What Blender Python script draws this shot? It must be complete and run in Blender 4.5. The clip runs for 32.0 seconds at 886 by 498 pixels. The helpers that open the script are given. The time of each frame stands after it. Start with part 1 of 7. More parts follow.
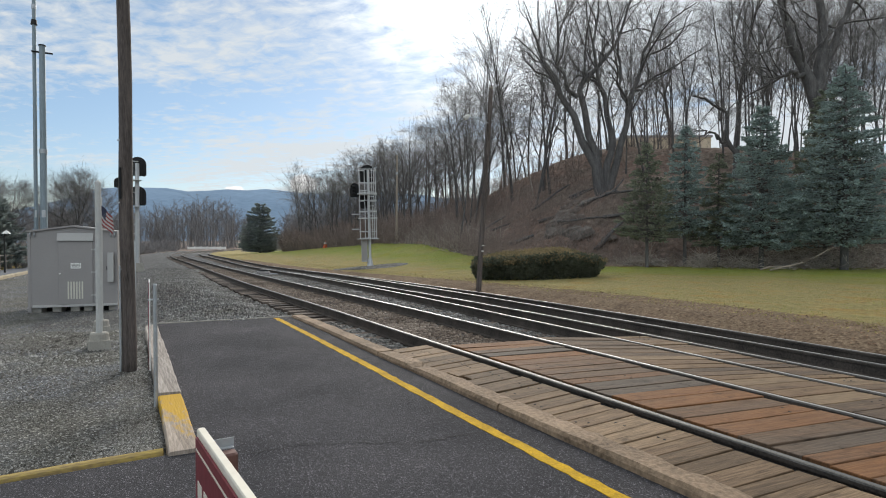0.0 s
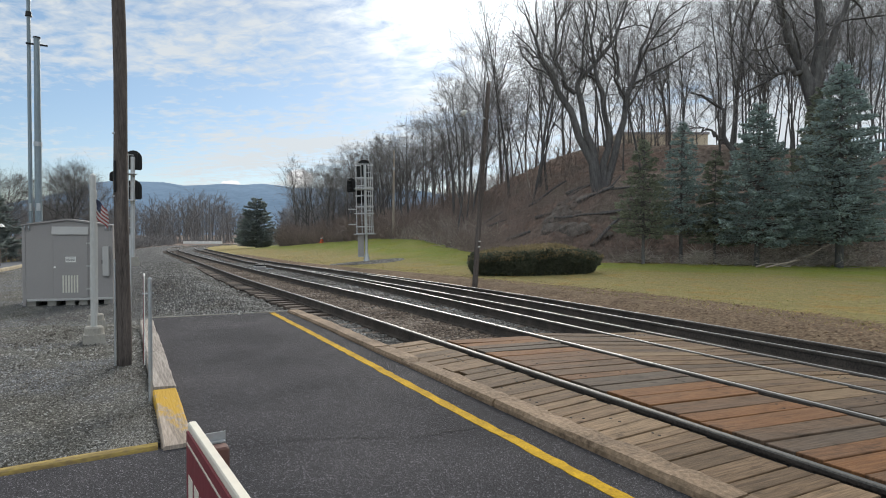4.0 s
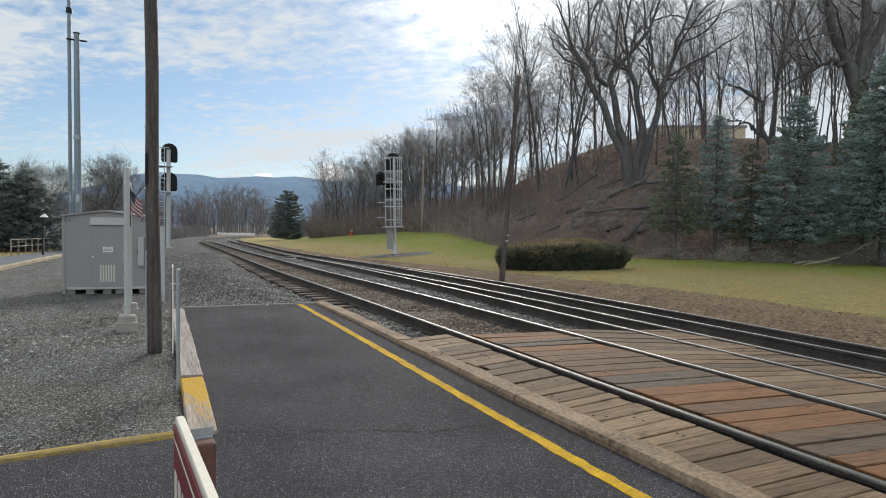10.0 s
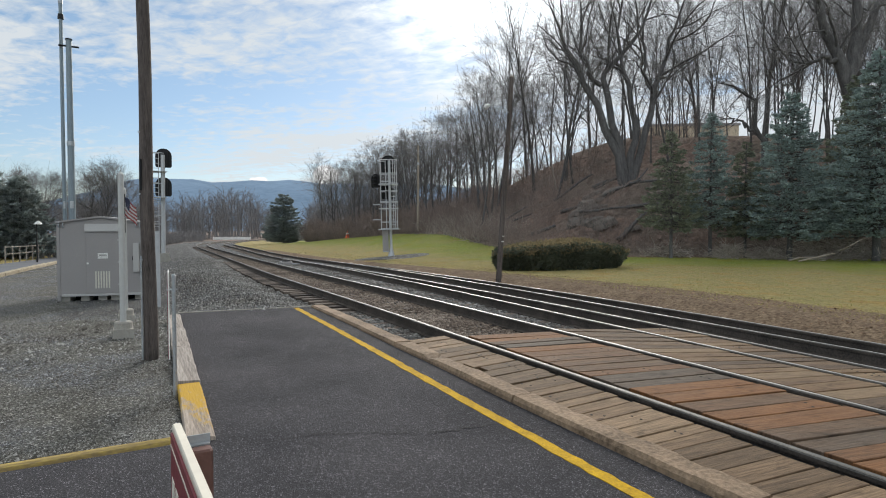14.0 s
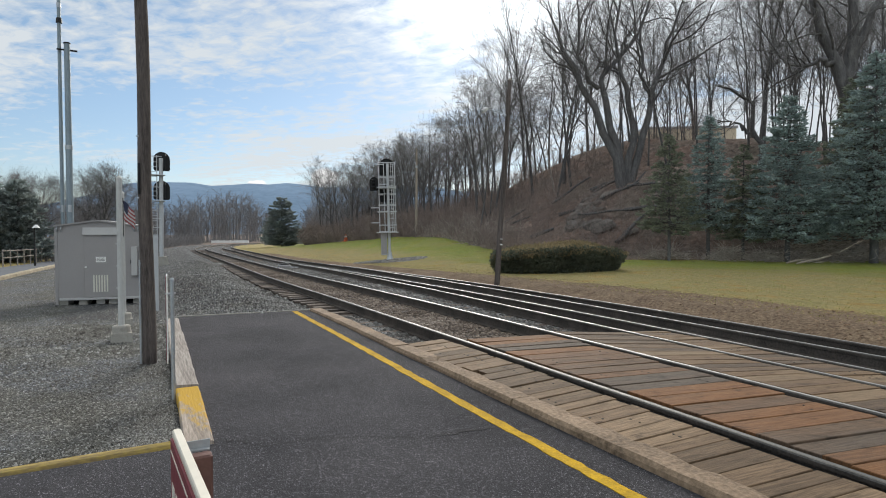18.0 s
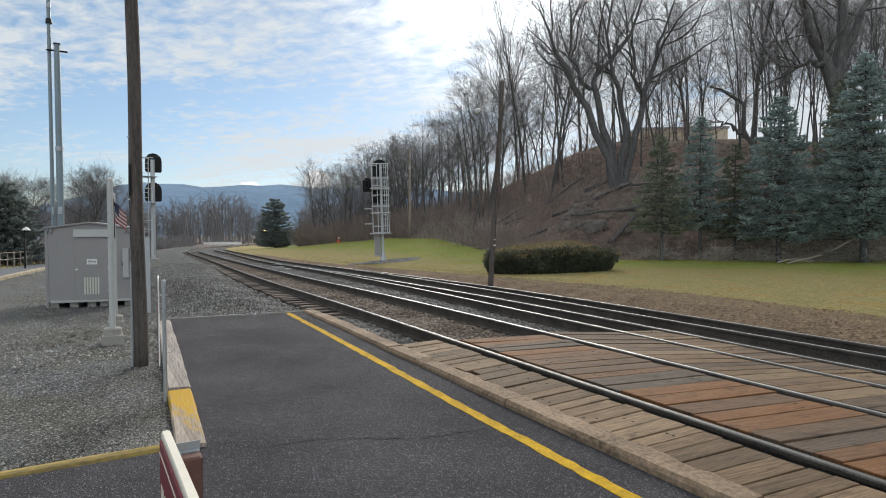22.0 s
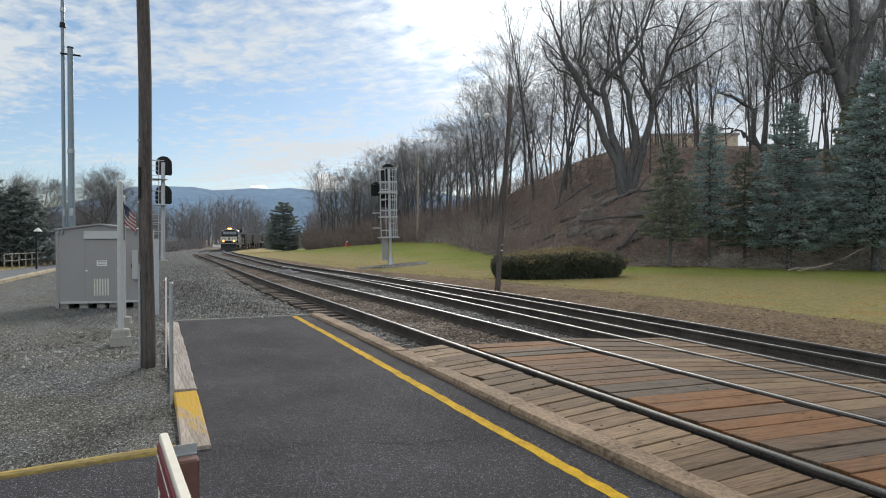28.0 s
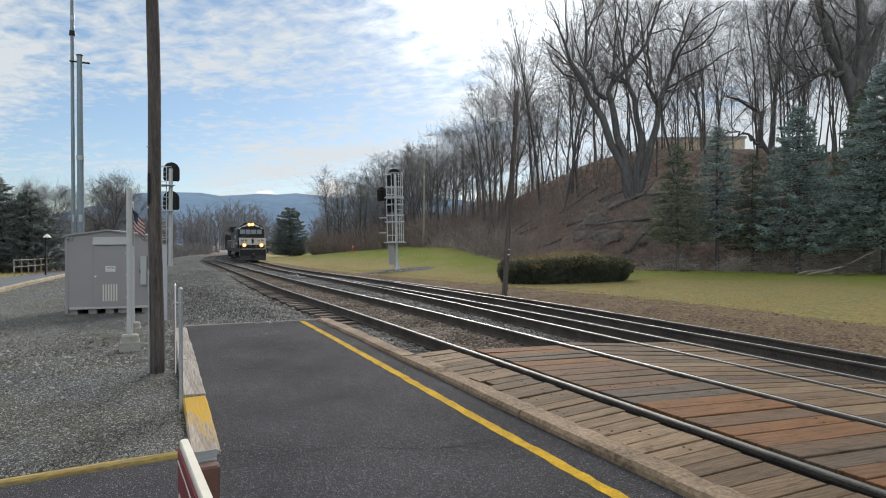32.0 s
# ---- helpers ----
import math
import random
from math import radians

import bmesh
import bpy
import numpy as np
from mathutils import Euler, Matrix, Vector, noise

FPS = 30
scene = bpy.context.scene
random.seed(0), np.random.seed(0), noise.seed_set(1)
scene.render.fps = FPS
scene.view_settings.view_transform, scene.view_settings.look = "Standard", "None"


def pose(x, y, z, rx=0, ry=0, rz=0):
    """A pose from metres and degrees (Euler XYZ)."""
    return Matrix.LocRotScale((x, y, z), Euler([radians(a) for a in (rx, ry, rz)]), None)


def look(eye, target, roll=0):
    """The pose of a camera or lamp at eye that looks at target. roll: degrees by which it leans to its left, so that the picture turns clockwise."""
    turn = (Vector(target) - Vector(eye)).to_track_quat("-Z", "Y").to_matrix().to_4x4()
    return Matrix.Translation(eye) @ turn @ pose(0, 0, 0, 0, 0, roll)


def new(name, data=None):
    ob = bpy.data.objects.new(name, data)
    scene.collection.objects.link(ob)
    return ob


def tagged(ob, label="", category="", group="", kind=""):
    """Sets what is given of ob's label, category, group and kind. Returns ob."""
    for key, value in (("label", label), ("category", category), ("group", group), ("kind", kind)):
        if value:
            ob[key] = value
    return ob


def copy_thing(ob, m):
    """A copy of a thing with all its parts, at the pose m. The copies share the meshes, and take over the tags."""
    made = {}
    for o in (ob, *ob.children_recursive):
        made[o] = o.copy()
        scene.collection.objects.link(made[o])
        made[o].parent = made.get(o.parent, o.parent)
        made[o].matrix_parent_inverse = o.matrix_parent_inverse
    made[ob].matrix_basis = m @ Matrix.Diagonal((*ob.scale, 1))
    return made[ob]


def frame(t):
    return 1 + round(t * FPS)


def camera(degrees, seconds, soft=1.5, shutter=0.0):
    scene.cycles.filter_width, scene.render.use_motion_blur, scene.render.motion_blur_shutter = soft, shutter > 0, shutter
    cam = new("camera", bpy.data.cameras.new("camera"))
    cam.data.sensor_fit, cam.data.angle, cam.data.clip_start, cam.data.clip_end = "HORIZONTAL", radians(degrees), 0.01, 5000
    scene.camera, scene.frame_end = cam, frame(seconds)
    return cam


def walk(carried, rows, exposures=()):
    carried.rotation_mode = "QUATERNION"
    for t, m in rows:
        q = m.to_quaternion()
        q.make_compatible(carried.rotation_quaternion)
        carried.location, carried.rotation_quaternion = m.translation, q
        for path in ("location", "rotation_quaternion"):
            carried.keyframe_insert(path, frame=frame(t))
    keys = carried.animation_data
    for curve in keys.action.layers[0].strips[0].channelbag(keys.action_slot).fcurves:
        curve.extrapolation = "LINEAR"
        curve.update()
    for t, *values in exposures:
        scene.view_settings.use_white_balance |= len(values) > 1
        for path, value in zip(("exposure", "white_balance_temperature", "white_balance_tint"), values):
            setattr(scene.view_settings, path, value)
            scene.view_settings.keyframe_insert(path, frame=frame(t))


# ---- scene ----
LENS = 74.6
PATH = [
    (0, (-0.08, 0.003, 1.486), (0.953, 1.715, 1.459), -0.1),
    (0.5, (-0.079, 0.012, 1.485), (0.953, 1.725, 1.448), -0.0),
    (1, (-0.078, 0.013, 1.484), (0.955, 1.725, 1.442), 0.0),
    (1.5, (-0.079, 0.013, 1.484), (0.956, 1.724, 1.438), 0.0),
    (2, (-0.078, 0.018, 1.483), (0.961, 1.726, 1.433), 0.1),
    (2.5, (-0.078, 0.015, 1.483), (0.966, 1.721, 1.435), 0.1),
    (3, (-0.079, 0.01, 1.484), (0.966, 1.715, 1.44), 0.2),
    (3.5, (-0.074, 0.009, 1.482), (0.971, 1.714, 1.441), 0.2),
    (5.5, (-0.071, 0.01, 1.482), (0.963, 1.722, 1.43), 0.2),
    (6, (-0.061, 0.013, 1.479), (0.98, 1.72, 1.422), 0.2),
    (6.5, (-0.047, -0.001, 1.484), (0.978, 1.716, 1.429), -0.1),
    (7, (-0.026, 0.007, 1.482), (0.997, 1.724, 1.426), -0.6),
    (7.5, (-0.022, -0.014, 1.485), (1.005, 1.702, 1.446), 0.5),
    (8, (-0.024, -0.009, 1.483), (0.937, 1.743, 1.414), 0.7),
    (8.5, (-0.005, -0.01, 1.484), (0.957, 1.742, 1.398), 1.1),
    (9, (-0.007, -0.002, 1.488), (0.965, 1.744, 1.405), 0.9),
    (9.5, (-0.011, -0.001, 1.487), (0.934, 1.76, 1.412), 0.7),
    (10, (-0.01, 0.0, 1.487), (0.946, 1.756, 1.422), 0.7),
    (10.5, (0.001, -0.001, 1.488), (0.986, 1.739, 1.434), 0.9),
    (11, (-0.007, -0.018, 1.49), (0.978, 1.722, 1.431), -0.3),
    (11.5, (-0.008, -0.01, 1.489), (0.971, 1.732, 1.42), -0.3),
    (12, (-0.008, -0.004, 1.49), (0.957, 1.746, 1.424), -0.5),
    (12.5, (-0.008, -0.003, 1.491), (0.955, 1.749, 1.429), -0.3),
    (13, (-0.008, -0.009, 1.491), (0.955, 1.743, 1.43), -0.0),
    (13.5, (-0.009, -0.006, 1.492), (0.955, 1.745, 1.432), -0.0),
    (14, (-0.009, -0.004, 1.49), (0.958, 1.745, 1.43), -0.1),
    (14.5, (-0.011, -0.002, 1.491), (0.96, 1.745, 1.43), -0.1),
    (16.5, (-0.01, -0.007, 1.491), (0.966, 1.738, 1.438), 0.1),
    (17, (-0.01, -0.006, 1.491), (0.965, 1.739, 1.441), 0.1),
    (17.5, (-0.01, -0.007, 1.493), (0.964, 1.739, 1.443), -0.3),
    (18, (-0.012, -0.01, 1.495), (0.96, 1.737, 1.445), -0.2),
    (18.5, (-0.01, -0.007, 1.494), (0.964, 1.739, 1.445), -0.2),
    (19, (-0.011, -0.006, 1.493), (0.966, 1.739, 1.446), -0.2),
    (19.5, (-0.01, -0.01, 1.493), (0.966, 1.735, 1.448), -0.2),
    (20, (-0.011, -0.009, 1.495), (0.967, 1.735, 1.452), -0.3),
    (20.5, (-0.01, -0.009, 1.493), (0.969, 1.735, 1.453), -0.3),
    (21, (-0.011, -0.008, 1.494), (0.971, 1.734, 1.455), -0.3),
    (21.5, (-0.009, -0.006, 1.492), (0.977, 1.734, 1.455), -0.2),
    (22, (-0.007, -0.006, 1.491), (0.985, 1.731, 1.444), -0.4),
    (22.5, (0.001, -0.005, 1.49), (1.006, 1.724, 1.443), -0.1),
    (23, (0.009, -0.011, 1.491), (1.016, 1.716, 1.441), 0.2),
    (23.5, (0.003, -0.017, 1.493), (1.011, 1.71, 1.445), 0.2),
    (24, (0.003, -0.018, 1.494), (1.0, 1.716, 1.449), 0.1),
    (24.5, (0.003, -0.02, 1.496), (0.989, 1.72, 1.45), 0.0),
    (25, (0.004, -0.014, 1.494), (0.982, 1.73, 1.451), 0.1),
    (25.5, (0.004, -0.012, 1.493), (0.981, 1.733, 1.453), 0.2),
    (27.5, (0.004, -0.018, 1.495), (0.974, 1.731, 1.463), 0.1),
    (28, (0.005, -0.018, 1.494), (0.973, 1.731, 1.463), 0.1),
    (28.5, (0.004, -0.016, 1.493), (0.973, 1.734, 1.465), 0.2),
    (29, (0.005, -0.016, 1.492), (0.972, 1.734, 1.467), 0.2),
    (29.5, (0.005, -0.017, 1.49), (0.973, 1.733, 1.468), 0.1),
    (30, (0.005, -0.019, 1.493), (0.971, 1.732, 1.473), 0.2),
    (30.5, (0.004, -0.017, 1.493), (0.966, 1.736, 1.475), -0.2),
    (31, (-0.011, -0.017, 1.496), (0.929, 1.748, 1.48), 0.1),
    (31.5, (-0.015, -0.011, 1.495), (0.925, 1.754, 1.477), -0.1),
    (32, (-0.012, -0.004, 1.494), (0.938, 1.755, 1.479), -0.1),
]
cam = camera(LENS, 32.0, soft=1.05)
walk(cam, [(t, look(eye, target, roll)) for t, eye, target, roll in PATH])

# ---- world, sun ----
SUN_AZ, SUN_EL = 36.0, 27.0          # degrees clockwise from +y, and above the horizon


def sun_way():
    a, e = radians(SUN_AZ), radians(SUN_EL)
    return Vector((math.sin(a) * math.cos(e), math.cos(a) * math.cos(e), math.sin(e)))


def make_world():
    w = bpy.data.worlds.new("sky")
    scene.world = w
    w.use_nodes = True
    nt = w.node_tree
    N, L = nt.nodes, nt.links
    N.clear()
    out, bg = N.new("ShaderNodeOutputWorld"), N.new("ShaderNodeBackground")
    sky = N.new("ShaderNodeTexSky")
    sky.sky_type, sky.sun_disc = "NISHITA", False
    sky.sun_elevation, sky.sun_rotation = radians(SUN_EL), radians(SUN_AZ)
    sky.altitude, sky.air_density, sky.dust_density, sky.ozone_density = 100, 1.1, 0.2, 2.0
    tc = N.new("ShaderNodeTexCoord")
    sep = N.new("ShaderNodeSeparateXYZ")
    pale = N.new("ShaderNodeMix")
    pale.data_type = "RGBA"
    pale.blend_type = "MULTIPLY"
    pale.inputs["Factor"].default_value = 1.0
    L.new(sky.outputs[0], pale.inputs["A"])
    L.new(tc.outputs["Generated"], sep.inputs[0])
    tint = N.new("ShaderNodeValToRGB")
    tint.color_ramp.elements[0].position, tint.color_ramp.elements[0].color = 0.0, (0.67, 0.70, 0.84, 1)
    tint.color_ramp.elements[1].position, tint.color_ramp.elements[1].color = 0.3, (0.90, 0.89, 0.875, 1)
    L.new(sep.outputs[2], tint.inputs[0])
    L.new(tint.outputs[0], pale.inputs["B"])

    def mth(op, a, b=None, c=None):
        n = N.new("ShaderNodeMath")
        n.operation = op
        for i, v in enumerate((a, b, c)):
            if v is None:
                continue
            if isinstance(v, (int, float)):
                n.inputs[i].default_value = v
            else:
                L.new(v, n.inputs[i])
        return n.outputs[0]

    # a cloud deck seen in perspective: direction divided by its height
    zc = mth("MAXIMUM", mth("ADD", sep.outputs[2], 0.05), 0.02)
    com = N.new("ShaderNodeCombineXYZ")
    L.new(mth("DIVIDE", sep.outputs[0], zc), com.inputs[0])
    L.new(mth("DIVIDE", sep.outputs[1], zc), com.inputs[1])
    mp = N.new("ShaderNodeMapping")
    turn = N.new("ShaderNodeMapping")
    turn.inputs["Rotation"].default_value = (0, 0, radians(58))
    L.new(com.outputs[0], turn.inputs[0])
    mp.inputs["Scale"].default_value = (0.55, 1.15, 1)
    L.new(turn.outputs[0], mp.inputs[0])

    even = N.new("ShaderNodeMapping")
    even.inputs["Scale"].default_value = (0.8, 1.0, 1)
    L.new(turn.outputs[0], even.inputs[0])

    def noise_tex(scale, detail, rough, dist=0.0, grid=mp):
        n = N.new("ShaderNodeTexNoise")
        n.inputs["Scale"].default_value = scale
        n.inputs["Detail"].default_value = detail
        n.inputs["Roughness"].default_value = rough
        n.inputs["Distortion"].default_value = dist
        L.new(grid.outputs[0], n.inputs["Vector"])
        return n.outputs[0]

    big = noise_tex(0.55, 3, 0.5, 0.3)
    rows = noise_tex(2.3, 4, 0.55, 0.4)
    cells = noise_tex(9.0, 5, 0.6, 0.4, even)
    cover = mth("ADD", mth("SUBTRACT", mth("MULTIPLY", big, 1.3), 0.245), mth("ADD", mth("MULTIPLY", rows, 0.42), mth("MULTIPLY", cells, 0.66)))
    # thicker cover high up and round the sun, thin towards the horizon on the far side
    dot = N.new("ShaderNodeVectorMath")
    dot.operation = "DOT_PRODUCT"
    L.new(tc.outputs["Generated"], dot.inputs[0])
    dot.inputs[1].default_value = sun_way()
    d = mth("MAXIMUM", dot.outputs["Value"], 0.0)
    near = mth("POWER", d, 38.0)
    cover = mth("ADD", cover, mth("MULTIPLY", near, 0.14))
    # cover above the view is thickened to add ambient light
    cover = mth("ADD", cover, mth("MULTIPLY", mth("MINIMUM", mth("MAXIMUM", mth("SUBTRACT", sep.outputs[2], 0.30), 0.0), 0.4), 0.55))
    # the deck thins out low over the horizon
    cover = mth("SUBTRACT", cover, mth("MULTIPLY", mth("MAXIMUM", mth("SUBTRACT", 0.15, sep.outputs[2]), 0.0), 1.9))
    # a thicker bank of cloud stands to the east
    east = N.new("ShaderNodeVectorMath")
    east.operation = "DOT_PRODUCT"
    L.new(tc.outputs["Generated"], east.inputs[0])
    east.inputs[1].default_value = (math.sin(radians(78)), math.cos(radians(78)), 0.0)
    cover = mth("ADD", cover, mth("MULTIPLY", mth("MINIMUM", mth("MAXIMUM", mth("SUBTRACT", east.outputs["Value"], 0.66), 0.0), 0.25), 0.5))
    ramp = N.new("ShaderNodeValToRGB")
    ramp.color_ramp.elements[0].position, ramp.color_ramp.elements[0].color = 0.80, (0.0, 0.0, 0.0, 1)
    ramp.color_ramp.elements[1].position, ramp.color_ramp.elements[1].color = 1.04, (1, 1, 1, 1)
    L.new(mth("MULTIPLY", cover, 0.95), ramp.inputs[0])
    glow = mth("ADD", mth("MULTIPLY", mth("POWER", d, 60.0), 12.0), mth("MULTIPLY", mth("POWER", d, 36.0), 1.1))
    cb = mth("ADD", glow, 6.1)
    # unseen clouds across from the sun, brightened as added fill light
    cb = mth("ADD", cb, mth("MULTIPLY", mth("MAXIMUM", mth("MULTIPLY", dot.outputs["Value"], -1.0), 0.0), 11.0))
    cloud = N.new("ShaderNodeCombineColor")
    L.new(mth("MULTIPLY", cb, 0.97), cloud.inputs[0])
    L.new(mth("MULTIPLY", cb, 1.03), cloud.inputs[1])
    L.new(mth("MULTIPLY", cb, 1.07), cloud.inputs[2])
    mix = N.new("ShaderNodeMix")
    mix.data_type = "RGBA"
    L.new(mth("MULTIPLY", ramp.outputs[0], 0.92), mix.inputs["Factor"])
    L.new(pale.outputs["Result"], mix.inputs["A"])
    L.new(cloud.outputs[0], mix.inputs["B"])
    # small heaped clouds low over the ridge
    last = mix.outputs["Result"]
    for az, z0, half_w, half_h in ((11.5, 0.0845, 0.016, 0.0055), (17.6, 0.096, 0.024, 0.016)):
        across = N.new("ShaderNodeVectorMath")
        across.operation = "DOT_PRODUCT"
        L.new(tc.outputs["Generated"], across.inputs[0])
        across.inputs[1].default_value = (math.cos(radians(az)), -math.sin(radians(az)), 0.0)
        ahead = N.new("ShaderNodeVectorMath")
        ahead.operation = "DOT_PRODUCT"
        L.new(tc.outputs["Generated"], ahead.inputs[0])
        ahead.inputs[1].default_value = (math.sin(radians(az)), math.cos(radians(az)), 0.0)
        lump = N.new("ShaderNodeTexNoise")
        lump.inputs["Scale"].default_value, lump.inputs["Detail"].default_value = 90.0, 4
        L.new(tc.outputs["Generated"], lump.inputs["Vector"])
        u = mth("POWER", mth("DIVIDE", across.outputs["Value"], half_w), 2.0)
        v = mth("POWER", mth("DIVIDE", mth("SUBTRACT", sep.outputs[2], z0), half_h), 2.0)
        body = mth("SUBTRACT", mth("ADD", 0.35, mth("MULTIPLY", lump.outputs[0], 1.3)), mth("ADD", u, v))
        body = mth("MULTIPLY", mth("MINIMUM", mth("MAXIMUM", mth("MULTIPLY", body, 2.5), 0.0), 0.9), mth("GREATER_THAN", ahead.outputs["Value"], 0.0))
        heap = N.new("ShaderNodeMix")
        heap.data_type = "RGBA"
        L.new(body, heap.inputs["Factor"])
        L.new(last, heap.inputs["A"])
        heap.inputs["B"].default_value = (8.6, 8.5, 8.4, 1)
        last = heap.outputs["Result"]
    L.new(last, bg.inputs["Color"])
    bg.inputs["Strength"].default_value = 0.092
    L.new(bg.outputs[0], out.inputs["Surface"])


make_world()
sun = new("sun", bpy.data.lights.new("sun", "SUN"))
sun.data.energy, sun.data.angle, sun.data.color = 2.6, radians(28), (1.0, 0.94, 0.85)
sun.matrix_world = look((0, 0, 60), Vector((0, 0, 60)) - sun_way())
scene.view_settings.exposure = 0.41


# ---- materials ----
def mat(name, base, rough=0.7, var=0.25, scale=6.0, bump=0.2, fine=60.0, metal=0.0, alt=None, rand=0.0, stretch=(1, 1, 1), emit=None, world=False, spec=0.3):
    """A surface with two scales of colour variation, grain and relief."""
    m = bpy.data.materials.new(name)
    m.use_nodes = True
    N, L = m.node_tree.nodes, m.node_tree.links
    b = N["Principled BSDF"]
    b.inputs["Roughness"].default_value, b.inputs["Metallic"].default_value = rough, metal
    b.inputs["Specular IOR Level"].default_value = spec
    if world:
        src = N.new("ShaderNodeNewGeometry").outputs["Position"]
    else:
        src = N.new("ShaderNodeTexCoord").outputs["Object"]
    mp = N.new("ShaderNodeMapping")
    mp.inputs["Scale"].default_value = stretch
    L.new(src, mp.inputs[0])

    def nz(s, detail):
        n = N.new("ShaderNodeTexNoise")
        n.inputs["Scale"].default_value, n.inputs["Detail"].default_value, n.inputs["Roughness"].default_value = s, detail, 0.6
        L.new(mp.outputs[0], n.inputs["Vector"])
        return n.outputs[0]

    n1, n2 = nz(scale, 4), nz(fine, 3)
    add = N.new("ShaderNodeMath")
    add.operation = "MULTIPLY_ADD"
    L.new(n2, add.inputs[0])
    add.inputs[1].default_value = 0.5
    mul = N.new("ShaderNodeMath")
    mul.operation = "MULTIPLY"
    L.new(n1, mul.inputs[0])
    mul.inputs[1].default_value = 0.5
    L.new(mul.outputs[0], add.inputs[2])
    last = add.outputs[0]
    if rand:
        oi = N.new("ShaderNodeObjectInfo")
        r = N.new("ShaderNodeMath")
        r.operation = "MULTIPLY_ADD"
        L.new(oi.outputs["Random"], r.inputs[0])
        r.inputs[1].default_value = rand
        off = N.new("ShaderNodeMath")
        off.operation = "SUBTRACT"
        L.new(last, off.inputs[0])
        off.inputs[1].default_value = rand / 2
        L.new(off.outputs[0], r.inputs[2])
        last = r.outputs[0]
    ramp = N.new("ShaderNodeValToRGB")
    lo = tuple(c * (1 - var) for c in base)
    hi = tuple(min(1, c * (1 + var)) for c in (alt or base))
    e = ramp.color_ramp.elements
    e[0].position, e[0].color, e[1].position, e[1].color = 0.33, (*lo, 1), 0.67, (*hi, 1)
    L.new(last, ramp.inputs[0])
    L.new(ramp.outputs[0], b.inputs["Base Color"])
    if bump:
        bp = N.new("ShaderNodeBump")
        bp.inputs["Strength"].default_value, bp.inputs["Distance"].default_value = bump, 0.02
        L.new(n2, bp.inputs["Height"])
        L.new(bp.outputs[0], b.inputs["Normal"])
    if emit:
        b.inputs["Emission Color"].default_value, b.inputs["Emission Strength"].default_value = (*emit[:3], 1), emit[3]
    return m


def asphalt_material():
    """Dark binder with pale and dark aggregate specks, faint patches and relief."""
    m = bpy.data.materials.new("asphalt")
    m.use_nodes = True
    N, L = m.node_tree.nodes, m.node_tree.links
    b = N["Principled BSDF"]
    b.inputs["Roughness"].default_value, b.inputs["Specular IOR Level"].default_value = 0.9, 0.12
    pos = N.new("ShaderNodeNewGeometry").outputs["Position"]
    vo = N.new("ShaderNodeTexVoronoi")
    vo.inputs["Scale"].default_value = 170
    L.new(pos, vo.inputs["Vector"])
    sp = N.new("ShaderNodeSeparateColor")
    L.new(vo.outputs["Color"], sp.inputs[0])
    r = N.new("ShaderNodeValToRGB")
    e = r.color_ramp.elements
    e.new(0.5), e.new(0.6)
    for k, (p, c) in zip(e, ((0.0, 0.037), (0.55, 0.059), (0.91, 0.08), (1.0, 0.27))):
        k.position, k.color = p, (c * 1.01, c * 0.985, c * 1.08, 1)
    L.new(sp.outputs[0], r.inputs[0])
    nz = N.new("ShaderNodeTexNoise")
    nz.inputs["Scale"].default_value, nz.inputs["Detail"].default_value = 0.9, 6
    L.new(pos, nz.inputs["Vector"])
    r2 = N.new("ShaderNodeValToRGB")
    r2.color_ramp.elements[0].position, r2.color_ramp.elements[0].color = 0.35, (0.8, 0.8, 0.8, 1)
    r2.color_ramp.elements[1].position, r2.color_ramp.elements[1].color = 0.68, (1.25, 1.23, 1.2, 1)
    L.new(nz.outputs[0], r2.inputs[0])
    x = N.new("ShaderNodeMix")
    x.data_type, x.blend_type = "RGBA", "MULTIPLY"
    x.inputs["Factor"].default_value = 1.0
    L.new(r.outputs[0], x.inputs["A"])
    L.new(r2.outputs[0], x.inputs["B"])
    L.new(x.outputs["Result"], b.inputs["Base Color"])
    bp = N.new("ShaderNodeBump")
    bp.inputs["Strength"].default_value, bp.inputs["Distance"].default_value = 0.6, 0.012
    L.new(vo.outputs["Distance"], bp.inputs["Height"])
    L.new(bp.outputs[0], b.inputs["Normal"])
    return m


ASPHALT = asphalt_material()


